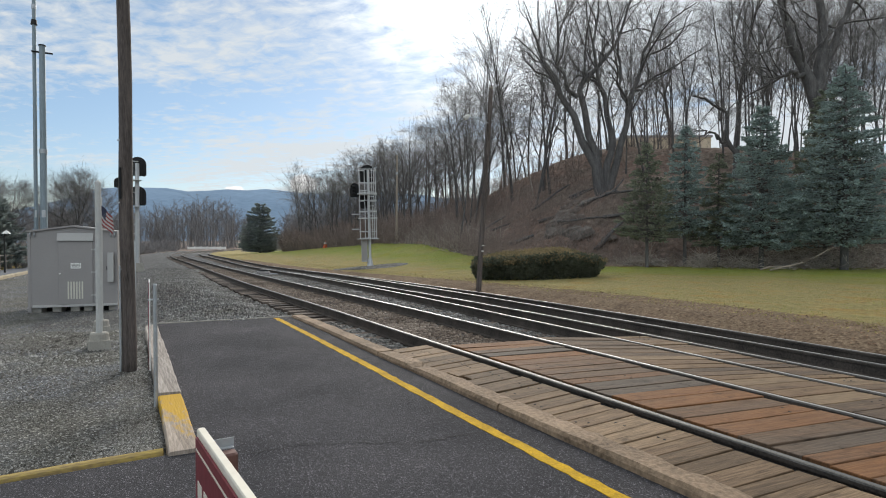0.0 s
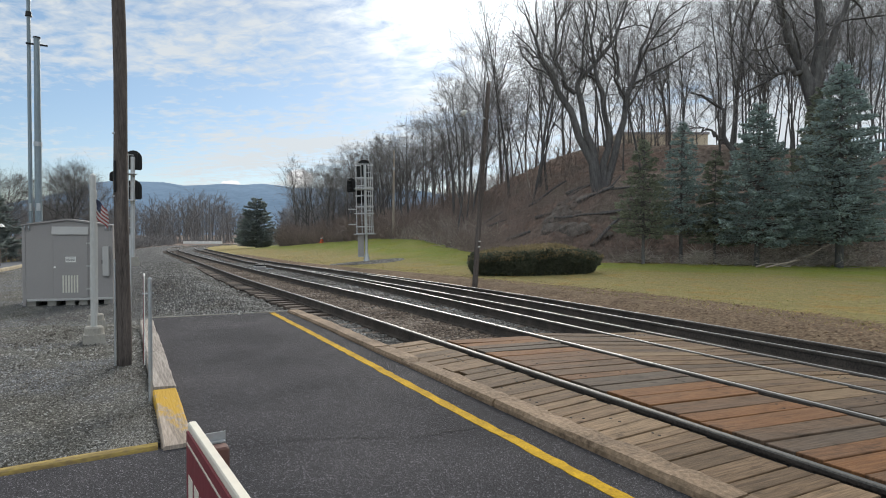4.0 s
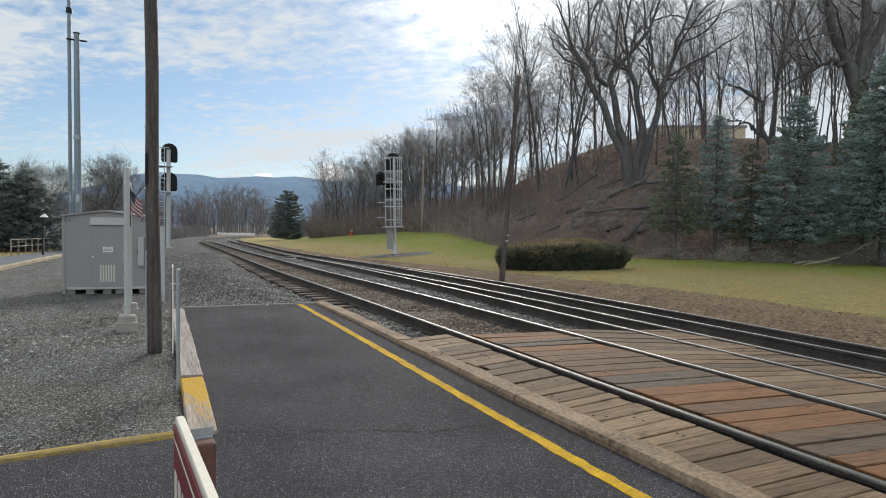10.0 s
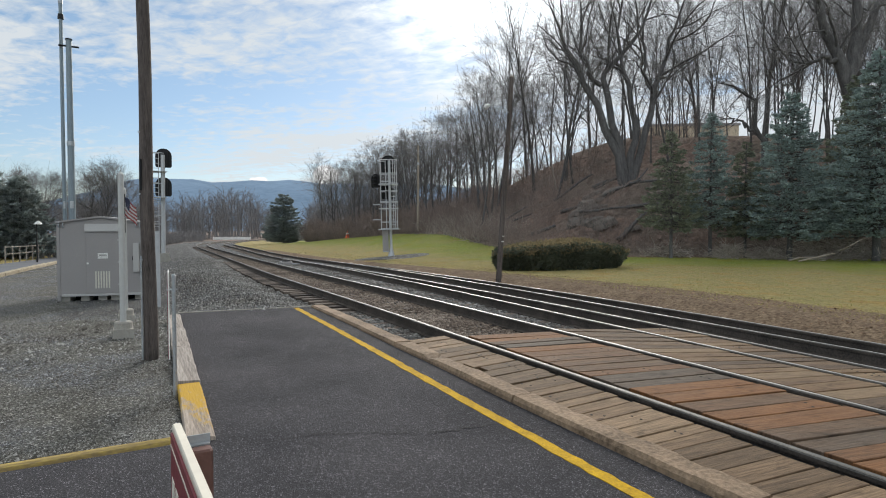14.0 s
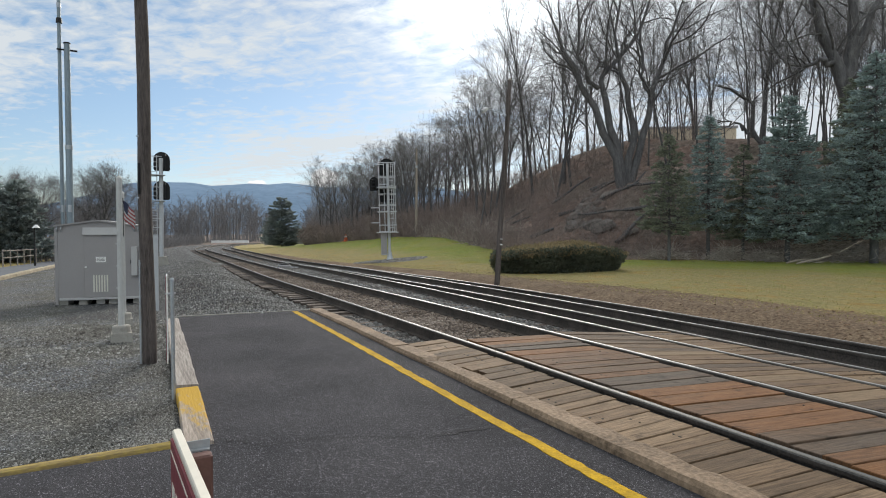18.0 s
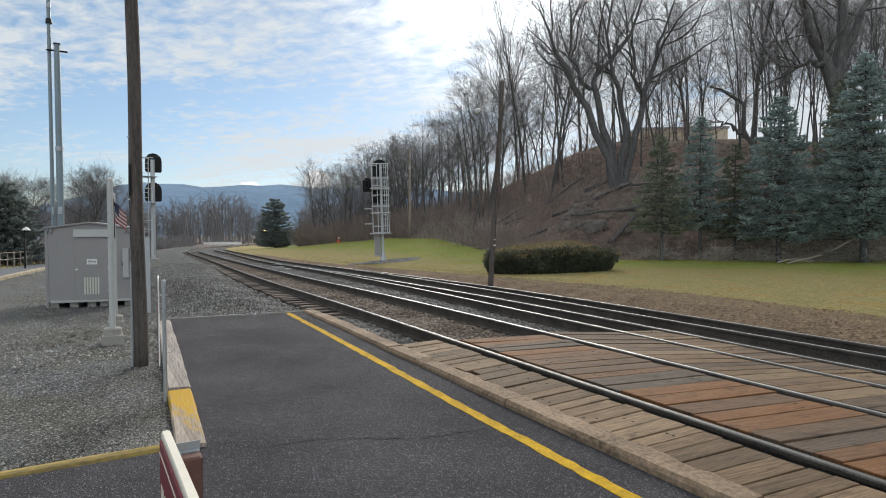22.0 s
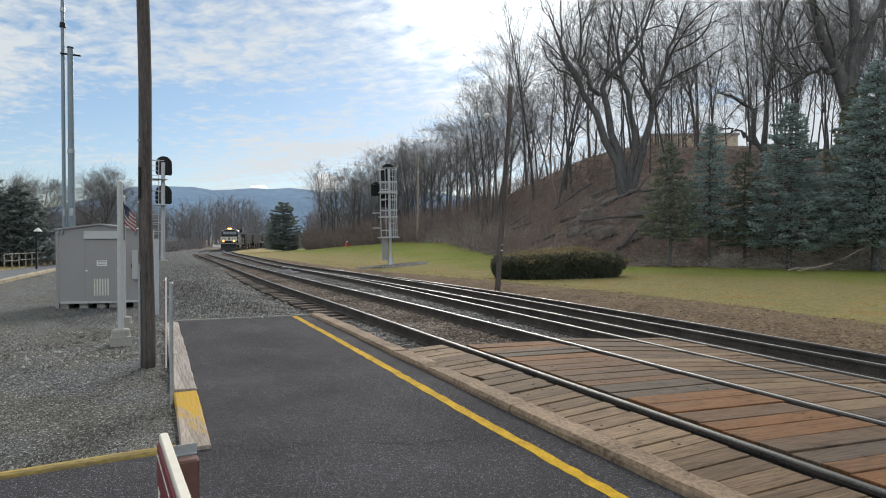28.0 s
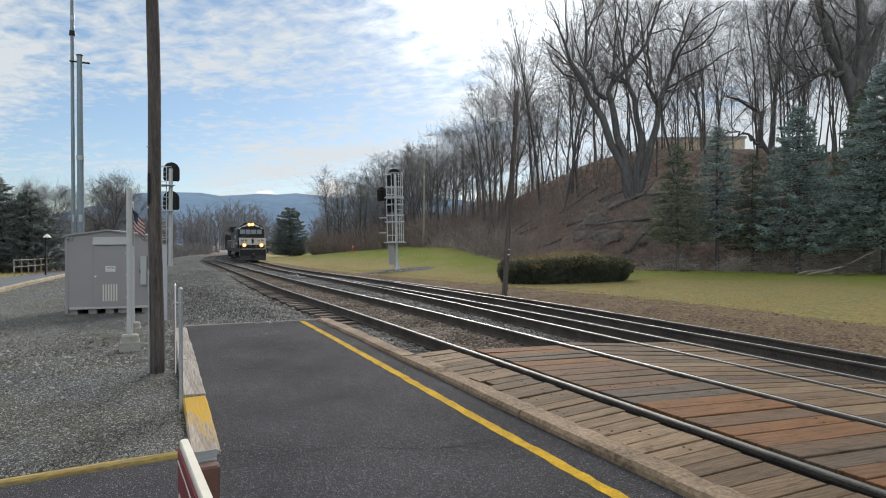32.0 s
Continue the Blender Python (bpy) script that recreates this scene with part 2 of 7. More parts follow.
def plank_material(name, tones, grain=0.35, stain=0.45):
    """Sawn boards: a tone for each board, streaks along it, knots, and dark worn-in stains."""
    m = bpy.data.materials.new(name)
    m.use_nodes = True
    N, L = m.node_tree.nodes, m.node_tree.links
    b = N["Principled BSDF"]
    b.inputs["Roughness"].default_value, b.inputs["Specular IOR Level"].default_value = 0.8, 0.25
    oi = N.new("ShaderNodeObjectInfo")
    pos = N.new("ShaderNodeTexCoord").outputs["Object"]

    def noise(stretch, scale, detail, dist=0.0):
        mp = N.new("ShaderNodeMapping")
        mp.inputs["Scale"].default_value = stretch
        L.new(pos, mp.inputs[0])
        n = N.new("ShaderNodeTexNoise")
        n.noise_dimensions = "4D"
        n.inputs["Scale"].default_value, n.inputs["Detail"].default_value, n.inputs["Roughness"].default_value, n.inputs["Distortion"].default_value = scale, detail, 0.62, dist
        L.new(mp.outputs[0], n.inputs["Vector"])
        w = N.new("ShaderNodeMath")
        w.operation = "MULTIPLY"
        w.inputs[1].default_value = 37.0
        L.new(oi.outputs["Random"], w.inputs[0])
        L.new(w.outputs[0], n.inputs["W"])
        return n.outputs[0]

    def ramp(src, stops):
        r = N.new("ShaderNodeValToRGB")
        e = r.color_ramp.elements
        while len(e) < len(stops):
            e.new(0.5)
        for k, (p, c) in zip(e, stops):
            k.position, k.color = p, (*c, 1)
        L.new(src, r.inputs[0])
        return r.outputs[0]

    def mul(a, bb):
        x = N.new("ShaderNodeMix")
        x.data_type, x.blend_type = "RGBA", "MULTIPLY"
        x.inputs["Factor"].default_value = 1.0
        L.new(a, x.inputs["A"])
        L.new(bb, x.inputs["B"])
        return x.outputs["Result"]

    broad = noise((0.5, 2.2, 1), 1.6, 4, 0.3)
    pick = N.new("ShaderNodeMath")
    pick.operation = "MULTIPLY_ADD"
    L.new(broad, pick.inputs[0])
    pick.inputs[1].default_value = 0.75
    half = N.new("ShaderNodeMath")
    half.operation = "MULTIPLY_ADD"
    L.new(oi.outputs["Random"], half.inputs[0])
    half.inputs[1].default_value, half.inputs[2].default_value = 0.85, -0.3
    L.new(half.outputs[0], pick.inputs[2])
    col = ramp(pick.outputs[0], [(0.15 + 0.7 * i / (len(tones) - 1), t) for i, t in enumerate(tones)])
    fine = noise((0.8, 16, 1), 4.5, 5, 0.6)
    col = mul(col, ramp(fine, [(0.3, (1 - grain, 1 - grain * 1.02, 1 - grain * 1.04)), (0.68, (1 + grain * 0.7,) * 3)]))
    blot = noise((1.2, 2.2, 1), 3.2, 6, 0.8)
    col = mul(col, ramp(blot, [(0.26, (1 - stain,) * 3), (0.45, (1, 1, 1)), (0.75, (1.1, 1.1, 1.1))]))
    # knots, a few to a board
    mp = N.new("ShaderNodeMapping")
    mp.inputs["Scale"].default_value = (1.0, 2.0, 1.0)
    L.new(pos, mp.inputs[0])
    vo = N.new("ShaderNodeTexVoronoi")
    vo.voronoi_dimensions = "4D"
    vo.inputs["Scale"].default_value = 2.6
    L.new(mp.outputs[0], vo.inputs["Vector"])
    ww = N.new("ShaderNodeMath")
    ww.operation = "MULTIPLY"
    ww.inputs[1].default_value = 91.0
    L.new(oi.outputs["Random"], ww.inputs[0])
    L.new(ww.outputs[0], vo.inputs["W"])
    col = mul(col, ramp(vo.outputs["Distance"], [(0.06, (0.4, 0.36, 0.34)), (0.11, (0.72, 0.68, 0.65)), (0.17, (1, 1, 1))]))
    L.new(col, b.inputs["Base Color"])
    bp = N.new("ShaderNodeBump")
    bp.inputs["Strength"].default_value, bp.inputs["Distance"].default_value = 0.35, 0.012
    L.new(fine, bp.inputs["Height"])
    L.new(bp.outputs[0], b.inputs["Normal"])
    return m


PLANK_TAN = plank_material("tan_plank", [(0.11, 0.073, 0.043), (0.172, 0.113, 0.066), (0.235, 0.16, 0.096)], 0.55, 0.6)
PLANK_RED = plank_material("red_brown_plank", [(0.098, 0.076, 0.058), (0.125, 0.08, 0.05), (0.155, 0.08, 0.04), (0.19, 0.087, 0.034)], 0.5, 0.65)
PLANK_GREY = plank_material("grey_brown_plank", [(0.10, 0.07, 0.048), (0.15, 0.10, 0.063), (0.165, 0.103, 0.058), (0.21, 0.146, 0.088)], 0.5, 0.6)


def worn_paint():
    """Weathered grey timber that keeps remains of yellow paint."""
    m = mat("worn_yellow_timber", (0.24, 0.195, 0.155), 0.85, 0.4, 2.5, 0.3, 14, alt=(0.36, 0.30, 0.25), stretch=(5, 0.4, 1))
    N, L = m.node_tree.nodes, m.node_tree.links
    b = N["Principled BSDF"]
    old = b.inputs["Base Color"].links[0].from_socket
    pos = N.new("ShaderNodeTexCoord").outputs["Object"]
    mp = N.new("ShaderNodeMapping")
    mp.inputs["Scale"].default_value = (2.2, 0.8, 1)
    L.new(pos, mp.inputs[0])
    nz = N.new("ShaderNodeTexNoise")
    nz.inputs["Scale"].default_value, nz.inputs["Detail"].default_value, nz.inputs["Roughness"].default_value = 4.2, 8, 0.7
    L.new(mp.outputs[0], nz.inputs["Vector"])
    # more paint is left towards the far end and along the platform side
    sep = N.new("ShaderNodeSeparateXYZ")
    L.new(pos, sep.inputs[0])
    k = N.new("ShaderNodeMath")
    k.operation = "MULTIPLY_ADD"
    L.new(sep.outputs[1], k.inputs[0])
    k.inputs[1].default_value = 0.26
    L.new(nz.outputs[0], k.inputs[2])
    k2 = N.new("ShaderNodeMath")
    k2.operation = "MULTIPLY_ADD"
    L.new(sep.outputs[0], k2.inputs[0])
    k2.inputs[1].default_value = 0.7
    L.new(k.outputs[0], k2.inputs[2])
    r = N.new("ShaderNodeValToRGB")
    r.color_ramp.elements[0].position, r.color_ramp.elements[1].position = 0.60, 0.76
    L.new(k2.outputs[0], r.inputs[0])
    x = N.new("ShaderNodeMix")
    x.data_type = "RGBA"
    L.new(r.outputs[0], x.inputs["Factor"])
    L.new(old, x.inputs["A"])
    x.inputs["B"].default_value = (0.50, 0.30, 0.03, 1)
    L.new(x.outputs["Result"], b.inputs["Base Color"])
    return m


WORN_YELLOW = worn_paint()


YELLOW = mat("yellow_paint", (0.40, 0.235, 0.012), 0.9, 0.3, 7, 0.35, 55, alt=(0.54, 0.325, 0.006), world=True)
DULL_YELLOW = mat("dull_yellow_timber", (0.36, 0.265, 0.16), 0.8, 0.25, 2, 0.4, 40, alt=(0.56, 0.40, 0.10), stretch=(4, 0.35, 1))
GREY_TIMBER = mat("grey_timber", (0.22, 0.185, 0.16), 0.85, 0.4, 2.5, 0.35, 12, alt=(0.36, 0.32, 0.285), stretch=(5, 0.3, 1))
CURB = mat("curb_concrete", (0.15, 0.104, 0.068), 0.85, 0.4, 1.6, 0.7, 28, alt=(0.27, 0.193, 0.128), world=True)
RAIL_SIDE = mat("rusty_rail", (0.055, 0.049, 0.045), 0.8, 0.3, 3, 0.3, 40, alt=(0.095, 0.08, 0.068), world=True, spec=0.12)
RAIL_TOP = mat("polished_rail", (0.46, 0.46, 0.455), 0.42, 0.15, 3, 0.05, 60, metal=0.85, world=True)
RAIL_DULL = mat("dull_rail_top", (0.14, 0.14, 0.135), 0.5, 0.2, 3, 0.05, 60, metal=0.6, world=True)
RAIL_HEAD = mat("worn_rail_head", (0.075, 0.072, 0.066), 0.6, 0.3, 3, 0.1, 60, alt=(0.11, 0.105, 0.095), metal=0.3, world=True)
TIE = mat("creosoted_tie", (0.06, 0.047, 0.04), 0.85, 0.4, 3, 0.5, 40, alt=(0.105, 0.083, 0.068), rand=0.4, stretch=(0.4, 3, 1))
WOOD_POLE = mat("weathered_pole_wood", (0.060, 0.050, 0.046), 0.85, 0.5, 5, 0.8, 50, alt=(0.13, 0.108, 0.097), stretch=(3, 3, 0.22))
HUT = mat("grey_painted_steel", (0.305, 0.288, 0.28), 0.5, 0.06, 1.5, 0.05, 30)
HUT_LIGHT = mat("pale_grey_steel", (0.44, 0.43, 0.415), 0.5, 0.06, 2, 0.05, 30)
VENT = mat("cream_vent", (0.62, 0.60, 0.52), 0.6, 0.08, 4, 0.05, 30)
GALV = mat("galvanised_steel", (0.42, 0.44, 0.46), 0.45, 0.15, 8, 0.1, 40, metal=0.6)
SILVER = mat("silver_painted_steel", (0.50, 0.51, 0.52), 0.5, 0.12, 8, 0.05, 40, metal=0.25)
WHITE_POST = mat("white_post_paint", (0.50, 0.50, 0.48), 0.55, 0.12, 3, 0.1, 40, stretch=(1, 1, 0.3))
CONCRETE = mat("concrete", (0.36, 0.34, 0.30), 0.9, 0.2, 5, 0.4, 50)
BLACK = mat("black_steel", (0.012, 0.012, 0.013), 0.55, 0.3, 8, 0.1, 40)
GAP_SHADE = mat("painted_gap_shade", (0.010, 0.010, 0.010), 0.95, 0.4, 8, 0.3, 60, spec=0.1)
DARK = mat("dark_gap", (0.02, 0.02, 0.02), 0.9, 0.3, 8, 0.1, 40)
BLUE_STEEL = mat("blue_grey_mast_paint", (0.23, 0.28, 0.31), 0.5, 0.2, 3, 0.1, 40, metal=0.2, stretch=(1, 1, 0.2))
WHITE = mat("white_paint", (0.78, 0.77, 0.74), 0.5, 0.08, 6, 0.05, 40)
MAROON = mat("maroon_paint", (0.20, 0.032, 0.042), 0.45, 0.15, 8, 0.05, 60)
BROWN_POST = mat("brown_red_post", (0.15, 0.078, 0.066), 0.5, 0.2, 8, 0.1, 60)
BARK = mat("grey_bark", (0.075, 0.0715, 0.071), 0.9, 0.4, 3, 0.6, 25, alt=(0.132, 0.126, 0.124), stretch=(2, 2, 0.5), world=True)
TWIG = mat("bare_twig", (0.16, 0.154, 0.153), 0.9, 0.3, 2, 0.0, 20, alt=(0.236, 0.226, 0.222), world=True)
BRUSH = mat("dry_brush", (0.155, 0.13, 0.118), 0.9, 0.4, 0.35, 0.0, 20, alt=(0.27, 0.214, 0.184), world=True)
# needle colours lifted to paint in the veil of haze over the conifers
SPRUCE = mat("hazed_spruce_needles", (0.26, 0.33, 0.305), 0.8, 0.45, 1.5, 0.0, 12, alt=(0.36, 0.44, 0.425), world=True)
PINE = mat("hazed_pine_needles", (0.19, 0.225, 0.175), 0.8, 0.45, 1.5, 0.0, 12, alt=(0.28, 0.30, 0.225), world=True)
EVERGREEN = mat("hazed_evergreen", (0.21, 0.245, 0.235), 0.85, 0.4, 1.0, 0.0, 8, alt=(0.33, 0.37, 0.355), world=True)
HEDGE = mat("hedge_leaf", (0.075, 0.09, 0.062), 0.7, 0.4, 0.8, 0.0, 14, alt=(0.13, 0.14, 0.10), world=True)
# top leaves are paler and browner than the side leaves
HEDGE_TOP = mat("pale_brown_hedge_leaf", (0.23, 0.21, 0.12), 0.8, 0.4, 1.5, 0.0, 14, alt=(0.30, 0.23, 0.13), world=True)
GRASS = mat("grass_blade", (0.20, 0.245, 0.05), 0.85, 0.3, 0.4, 0.0, 5, alt=(0.36, 0.36, 0.09), world=True)
STRAW = mat("straw_blade", (0.34, 0.28, 0.11), 0.85, 0.3, 0.4, 0.0, 5, alt=(0.52, 0.43, 0.19), world=True)
# TWIG made slightly paler and greyer, distance haze put into the colour
FAR_TWIG = mat("hazed_bare_wood", (0.17, 0.165, 0.165), 0.9, 0.3, 0.1, 0.0, 2, alt=(0.25, 0.237, 0.235), world=True)
CREAM = mat("cream_edge_paint", (0.72, 0.67, 0.57), 0.6, 0.08, 6, 0.05, 40)
DEADWOOD = mat("pale_deadwood", (0.32, 0.27, 0.22), 0.85, 0.3, 5, 0.3, 30)
TAN_WALL = mat("tan_wall", (0.56, 0.47, 0.35), 0.85, 0.12, 0.6, 0.1, 8, world=True)
WINDOW_DARK = mat("dark_window_glass", (0.03, 0.035, 0.04), 0.15, 0.1, 1, 0.0, 5, spec=0.5)
# the blue of distance haze is put into the ridge's own colour
MOUNTAIN = mat("haze_blue_ridge", (0.185, 0.262, 0.36), 1.0, 0.16, 0.006, 0.0, 0.04, world=True, spec=0.0)
LOCO_BLACK = mat("locomotive_black", (0.018, 0.018, 0.02), 0.4, 0.2, 2, 0.05, 20)
LOCO_WHITE = mat("locomotive_white", (0.62, 0.60, 0.55), 0.5, 0.15, 2, 0.05, 20)
CAR_GREY = mat("hopper_grey", (0.042, 0.042, 0.045), 0.6, 0.3, 1, 0.1, 12)
HEADLIGHT = mat("lit_headlight", (1, 0.8, 0.5), 0.3, 0.0, 2, 0.0, 20, emit=(1.0, 0.56, 0.16, 5.0))
DITCH = mat("lit_ditch_light", (1, 0.85, 0.6), 0.3, 0.0, 2, 0.0, 20, emit=(1.0, 0.52, 0.14, 4.0))
# weak orange glow that paints the bloom round the train's lamps
LAMP_BLOOM = mat("lamp_bloom_glow", (0.8, 0.4, 0.1), 0.3, 0.0, 2, 0.0, 20, emit=(1.0, 0.34, 0.05, 1.1))
RED_FLAG = mat("flag_red", (0.30, 0.085, 0.085), 0.8, 0.1, 9, 0.0, 60)
BLUE_FLAG = mat("flag_blue", (0.045, 0.05, 0.085), 0.8, 0.1, 9, 0.0, 60)
ORANGE = mat("orange_plastic", (0.75, 0.13, 0.03), 0.5, 0.1, 6, 0.0, 40)
PALE_KERB = mat("pale_kerb_stone", (0.30, 0.25, 0.17), 0.85, 0.25, 2.5, 0.4, 20, alt=(0.40, 0.345, 0.25), world=True)
TWIG_PALE = mat("pale_dead_twig", (0.25, 0.22, 0.19), 0.9, 0.35, 2, 0.0, 20, alt=(0.44, 0.39, 0.34), world=True)
ROAD = mat("far_road_asphalt", (0.115, 0.123, 0.138), 0.85, 0.2, 0.6, 0.2, 20, world=True)


def ground_material():
    """Gravel, lawn, worn lawn and leaf litter, chosen by the sheet's own zone attribute."""
    m = bpy.data.materials.new("ground_cover")
    m.use_nodes = True
    N, L = m.node_tree.nodes, m.node_tree.links
    b = N["Principled BSDF"]
    b.inputs["Roughness"].default_value = 0.95
    b.inputs["Specular IOR Level"].default_value = 0.15
    pos = N.new("ShaderNodeNewGeometry").outputs["Position"]
    at = N.new("ShaderNodeAttribute")
    at.attribute_name = "zone"
    sep = N.new("ShaderNodeSeparateColor")
    L.new(at.outputs["Color"], sep.inputs[0])

    def nz(s, detail=4, kind="noise"):
        if kind == "cell":
            n = N.new("ShaderNodeTexVoronoi")
            n.inputs["Scale"].default_value = s
            L.new(pos, n.inputs["Vector"])
            return n.outputs["Color"], n.outputs["Distance"]
        n = N.new("ShaderNodeTexNoise")
        n.inputs["Scale"].default_value, n.inputs["Detail"].default_value, n.inputs["Roughness"].default_value = s, detail, 0.65
        L.new(pos, n.inputs["Vector"])
        return n.outputs[0]

    def ramp(src, *stops):
        r = N.new("ShaderNodeValToRGB")
        e = r.color_ramp.elements
        while len(e) < len(stops):
            e.new(0.5)
        for k, (p, c) in zip(e, stops):
            k.position, k.color = p, (*c, 1)
        L.new(src, r.inputs[0])
        return r.outputs[0]

    def mixc(f, a, bb, mode="MIX"):
        x = N.new("ShaderNodeMix")
        x.data_type, x.blend_type = "RGBA", mode
        for s, v in (("Factor", f), ("A", a), ("B", bb)):
            if isinstance(v, (int, float)):
                x.inputs[s].default_value = v
            else:
                L.new(v, x.inputs[s])
        return x.outputs["Result"]

    def mth(op, a, bb):
        n = N.new("ShaderNodeMath")
        n.operation = op
        for i, v in enumerate((a, bb)):
            if isinstance(v, (int, float)):
                n.inputs[i].default_value = v
            else:
                L.new(v, n.inputs[i])
        return n.outputs[0]

    cell, dist = nz(70, kind="cell")
    csep = N.new("ShaderNodeSeparateColor")
    L.new(cell, csep.inputs[0])
    gravel = ramp(csep.outputs[0], (0.0, (0.058, 0.057, 0.054)), (0.6, (0.145, 0.144, 0.14)), (0.88, (0.225, 0.223, 0.216)), (1.0, (0.52, 0.52, 0.51)))
    patch = ramp(nz(0.5, 6), (0.36, (0.62, 0.60, 0.52)), (0.46, (0.92, 0.90, 0.83)), (0.56, (0.88, 0.91, 0.97)), (0.68, (1.04, 1.08, 1.16)))
    gravel = mixc(1.0, gravel, patch, "MULTIPLY")
    lawn = mixc(ramp(mth("ADD", mth("MULTIPLY", nz(0.45, 6), 0.8), mth("MULTIPLY", sep.outputs[1], 0.40)), (0.34, (0, 0, 0)), (0.66, (1, 1, 1))), ramp(nz(9, 6), (0.3, (0.15, 0.19, 0.036)), (0.7, (0.28, 0.32, 0.065))),
                ramp(nz(7, 6), (0.3, (0.225, 0.185, 0.075)), (0.7, (0.40, 0.335, 0.15))))
    lawn = mixc(1.0, lawn, ramp(nz(0.9, 5), (0.36, (1.08, 0.9, 0.7)), (0.48, (1.0, 1.0, 1.0)), (0.66, (0.86, 0.9, 0.85))), "MULTIPLY")
    lawn = mixc(1.0, lawn, ramp(nz(26, 3), (0.30, (0.62, 0.6, 0.6)), (0.42, (1.0, 1.0, 1.0))), "MULTIPLY")
    worn = mixc(1.0, ramp(nz(16, 8), (0.32, (0.085, 0.057, 0.039)), (0.52, (0.215, 0.155, 0.105)), (0.72, (0.40, 0.31, 0.215))), ramp(nz(1.6, 5), (0.35, (0.75, 0.72, 0.7)), (0.65, (1.15, 1.15, 1.1))), "MULTIPLY")
    litter = ramp(nz(2.2, 10), (0.3, (0.078, 0.061, 0.054)), (0.5, (0.182, 0.142, 0.121)), (0.72, (0.32, 0.257, 0.217)))
    hue = ramp(nz(0.2, 5), (0.34, (0.80, 0.86, 0.80)), (0.48, (1.0, 1.0, 0.98)), (0.6, (1.12, 0.98, 0.92)), (0.72, (0.85, 0.86, 0.9)))
    litter = mixc(1.0, litter, hue, "MULTIPLY")
    edge = nz(1.3, 6)

    def soft(ch, k=0.5):
        v = mth("ADD", ch, mth("MULTIPLY", mth("SUBTRACT", edge, 0.5), k))
        r = ramp(v, (0.42, (0, 0, 0)), (0.58, (1, 1, 1)))
        return r

    bed = N.new("ShaderNodeAttribute")
    bed.attribute_name = "bed"
    dark_stone = ramp(csep.outputs[1], (0.0, (0.03, 0.03, 0.031)), (0.6, (0.078, 0.08, 0.083)), (1.0, (0.24, 0.24, 0.24)))
    gravel = mixc(soft(bed.outputs["Fac"], 0.8), gravel, dark_stone)
    col = mixc(soft(sep.outputs[0]), gravel, lawn)
    col = mixc(soft(at.outputs["Alpha"], 0.9), col, worn)
    col = mixc(soft(sep.outputs[2]), col, litter)
    L.new(col, b.inputs["Base Color"])
    bp = N.new("ShaderNodeBump")
    bp.inputs["Strength"].default_value, bp.inputs["Distance"].default_value = 0.7, 0.03
    h = mth("ADD", mth("MULTIPLY", dist, 0.8), nz(12, 6))
    L.new(h, bp.inputs["Height"])
    L.new(bp.outputs[0], b.inputs["Normal"])
    return m


GROUND = ground_material()


def let_light_through(m, share):
    """Thin leaves and needles pass a share of the light on to their other side."""
    N, L = m.node_tree.nodes, m.node_tree.links
    b, out = N["Principled BSDF"], N["Material Output"]
    tr, mx = N.new("ShaderNodeBsdfTranslucent"), N.new("ShaderNodeMixShader")
    L.new(b.inputs["Base Color"].links[0].from_socket, tr.inputs["Color"])
    mx.inputs[0].default_value = share
    L.new(b.outputs[0], mx.inputs[1])
    L.new(tr.outputs[0], mx.inputs[2])
    L.new(mx.outputs[0], out.inputs["Surface"])


for k in (SPRUCE, PINE, EVERGREEN, HEDGE, HEDGE_TOP, GRASS, STRAW):
    let_light_through(k, 0.5)


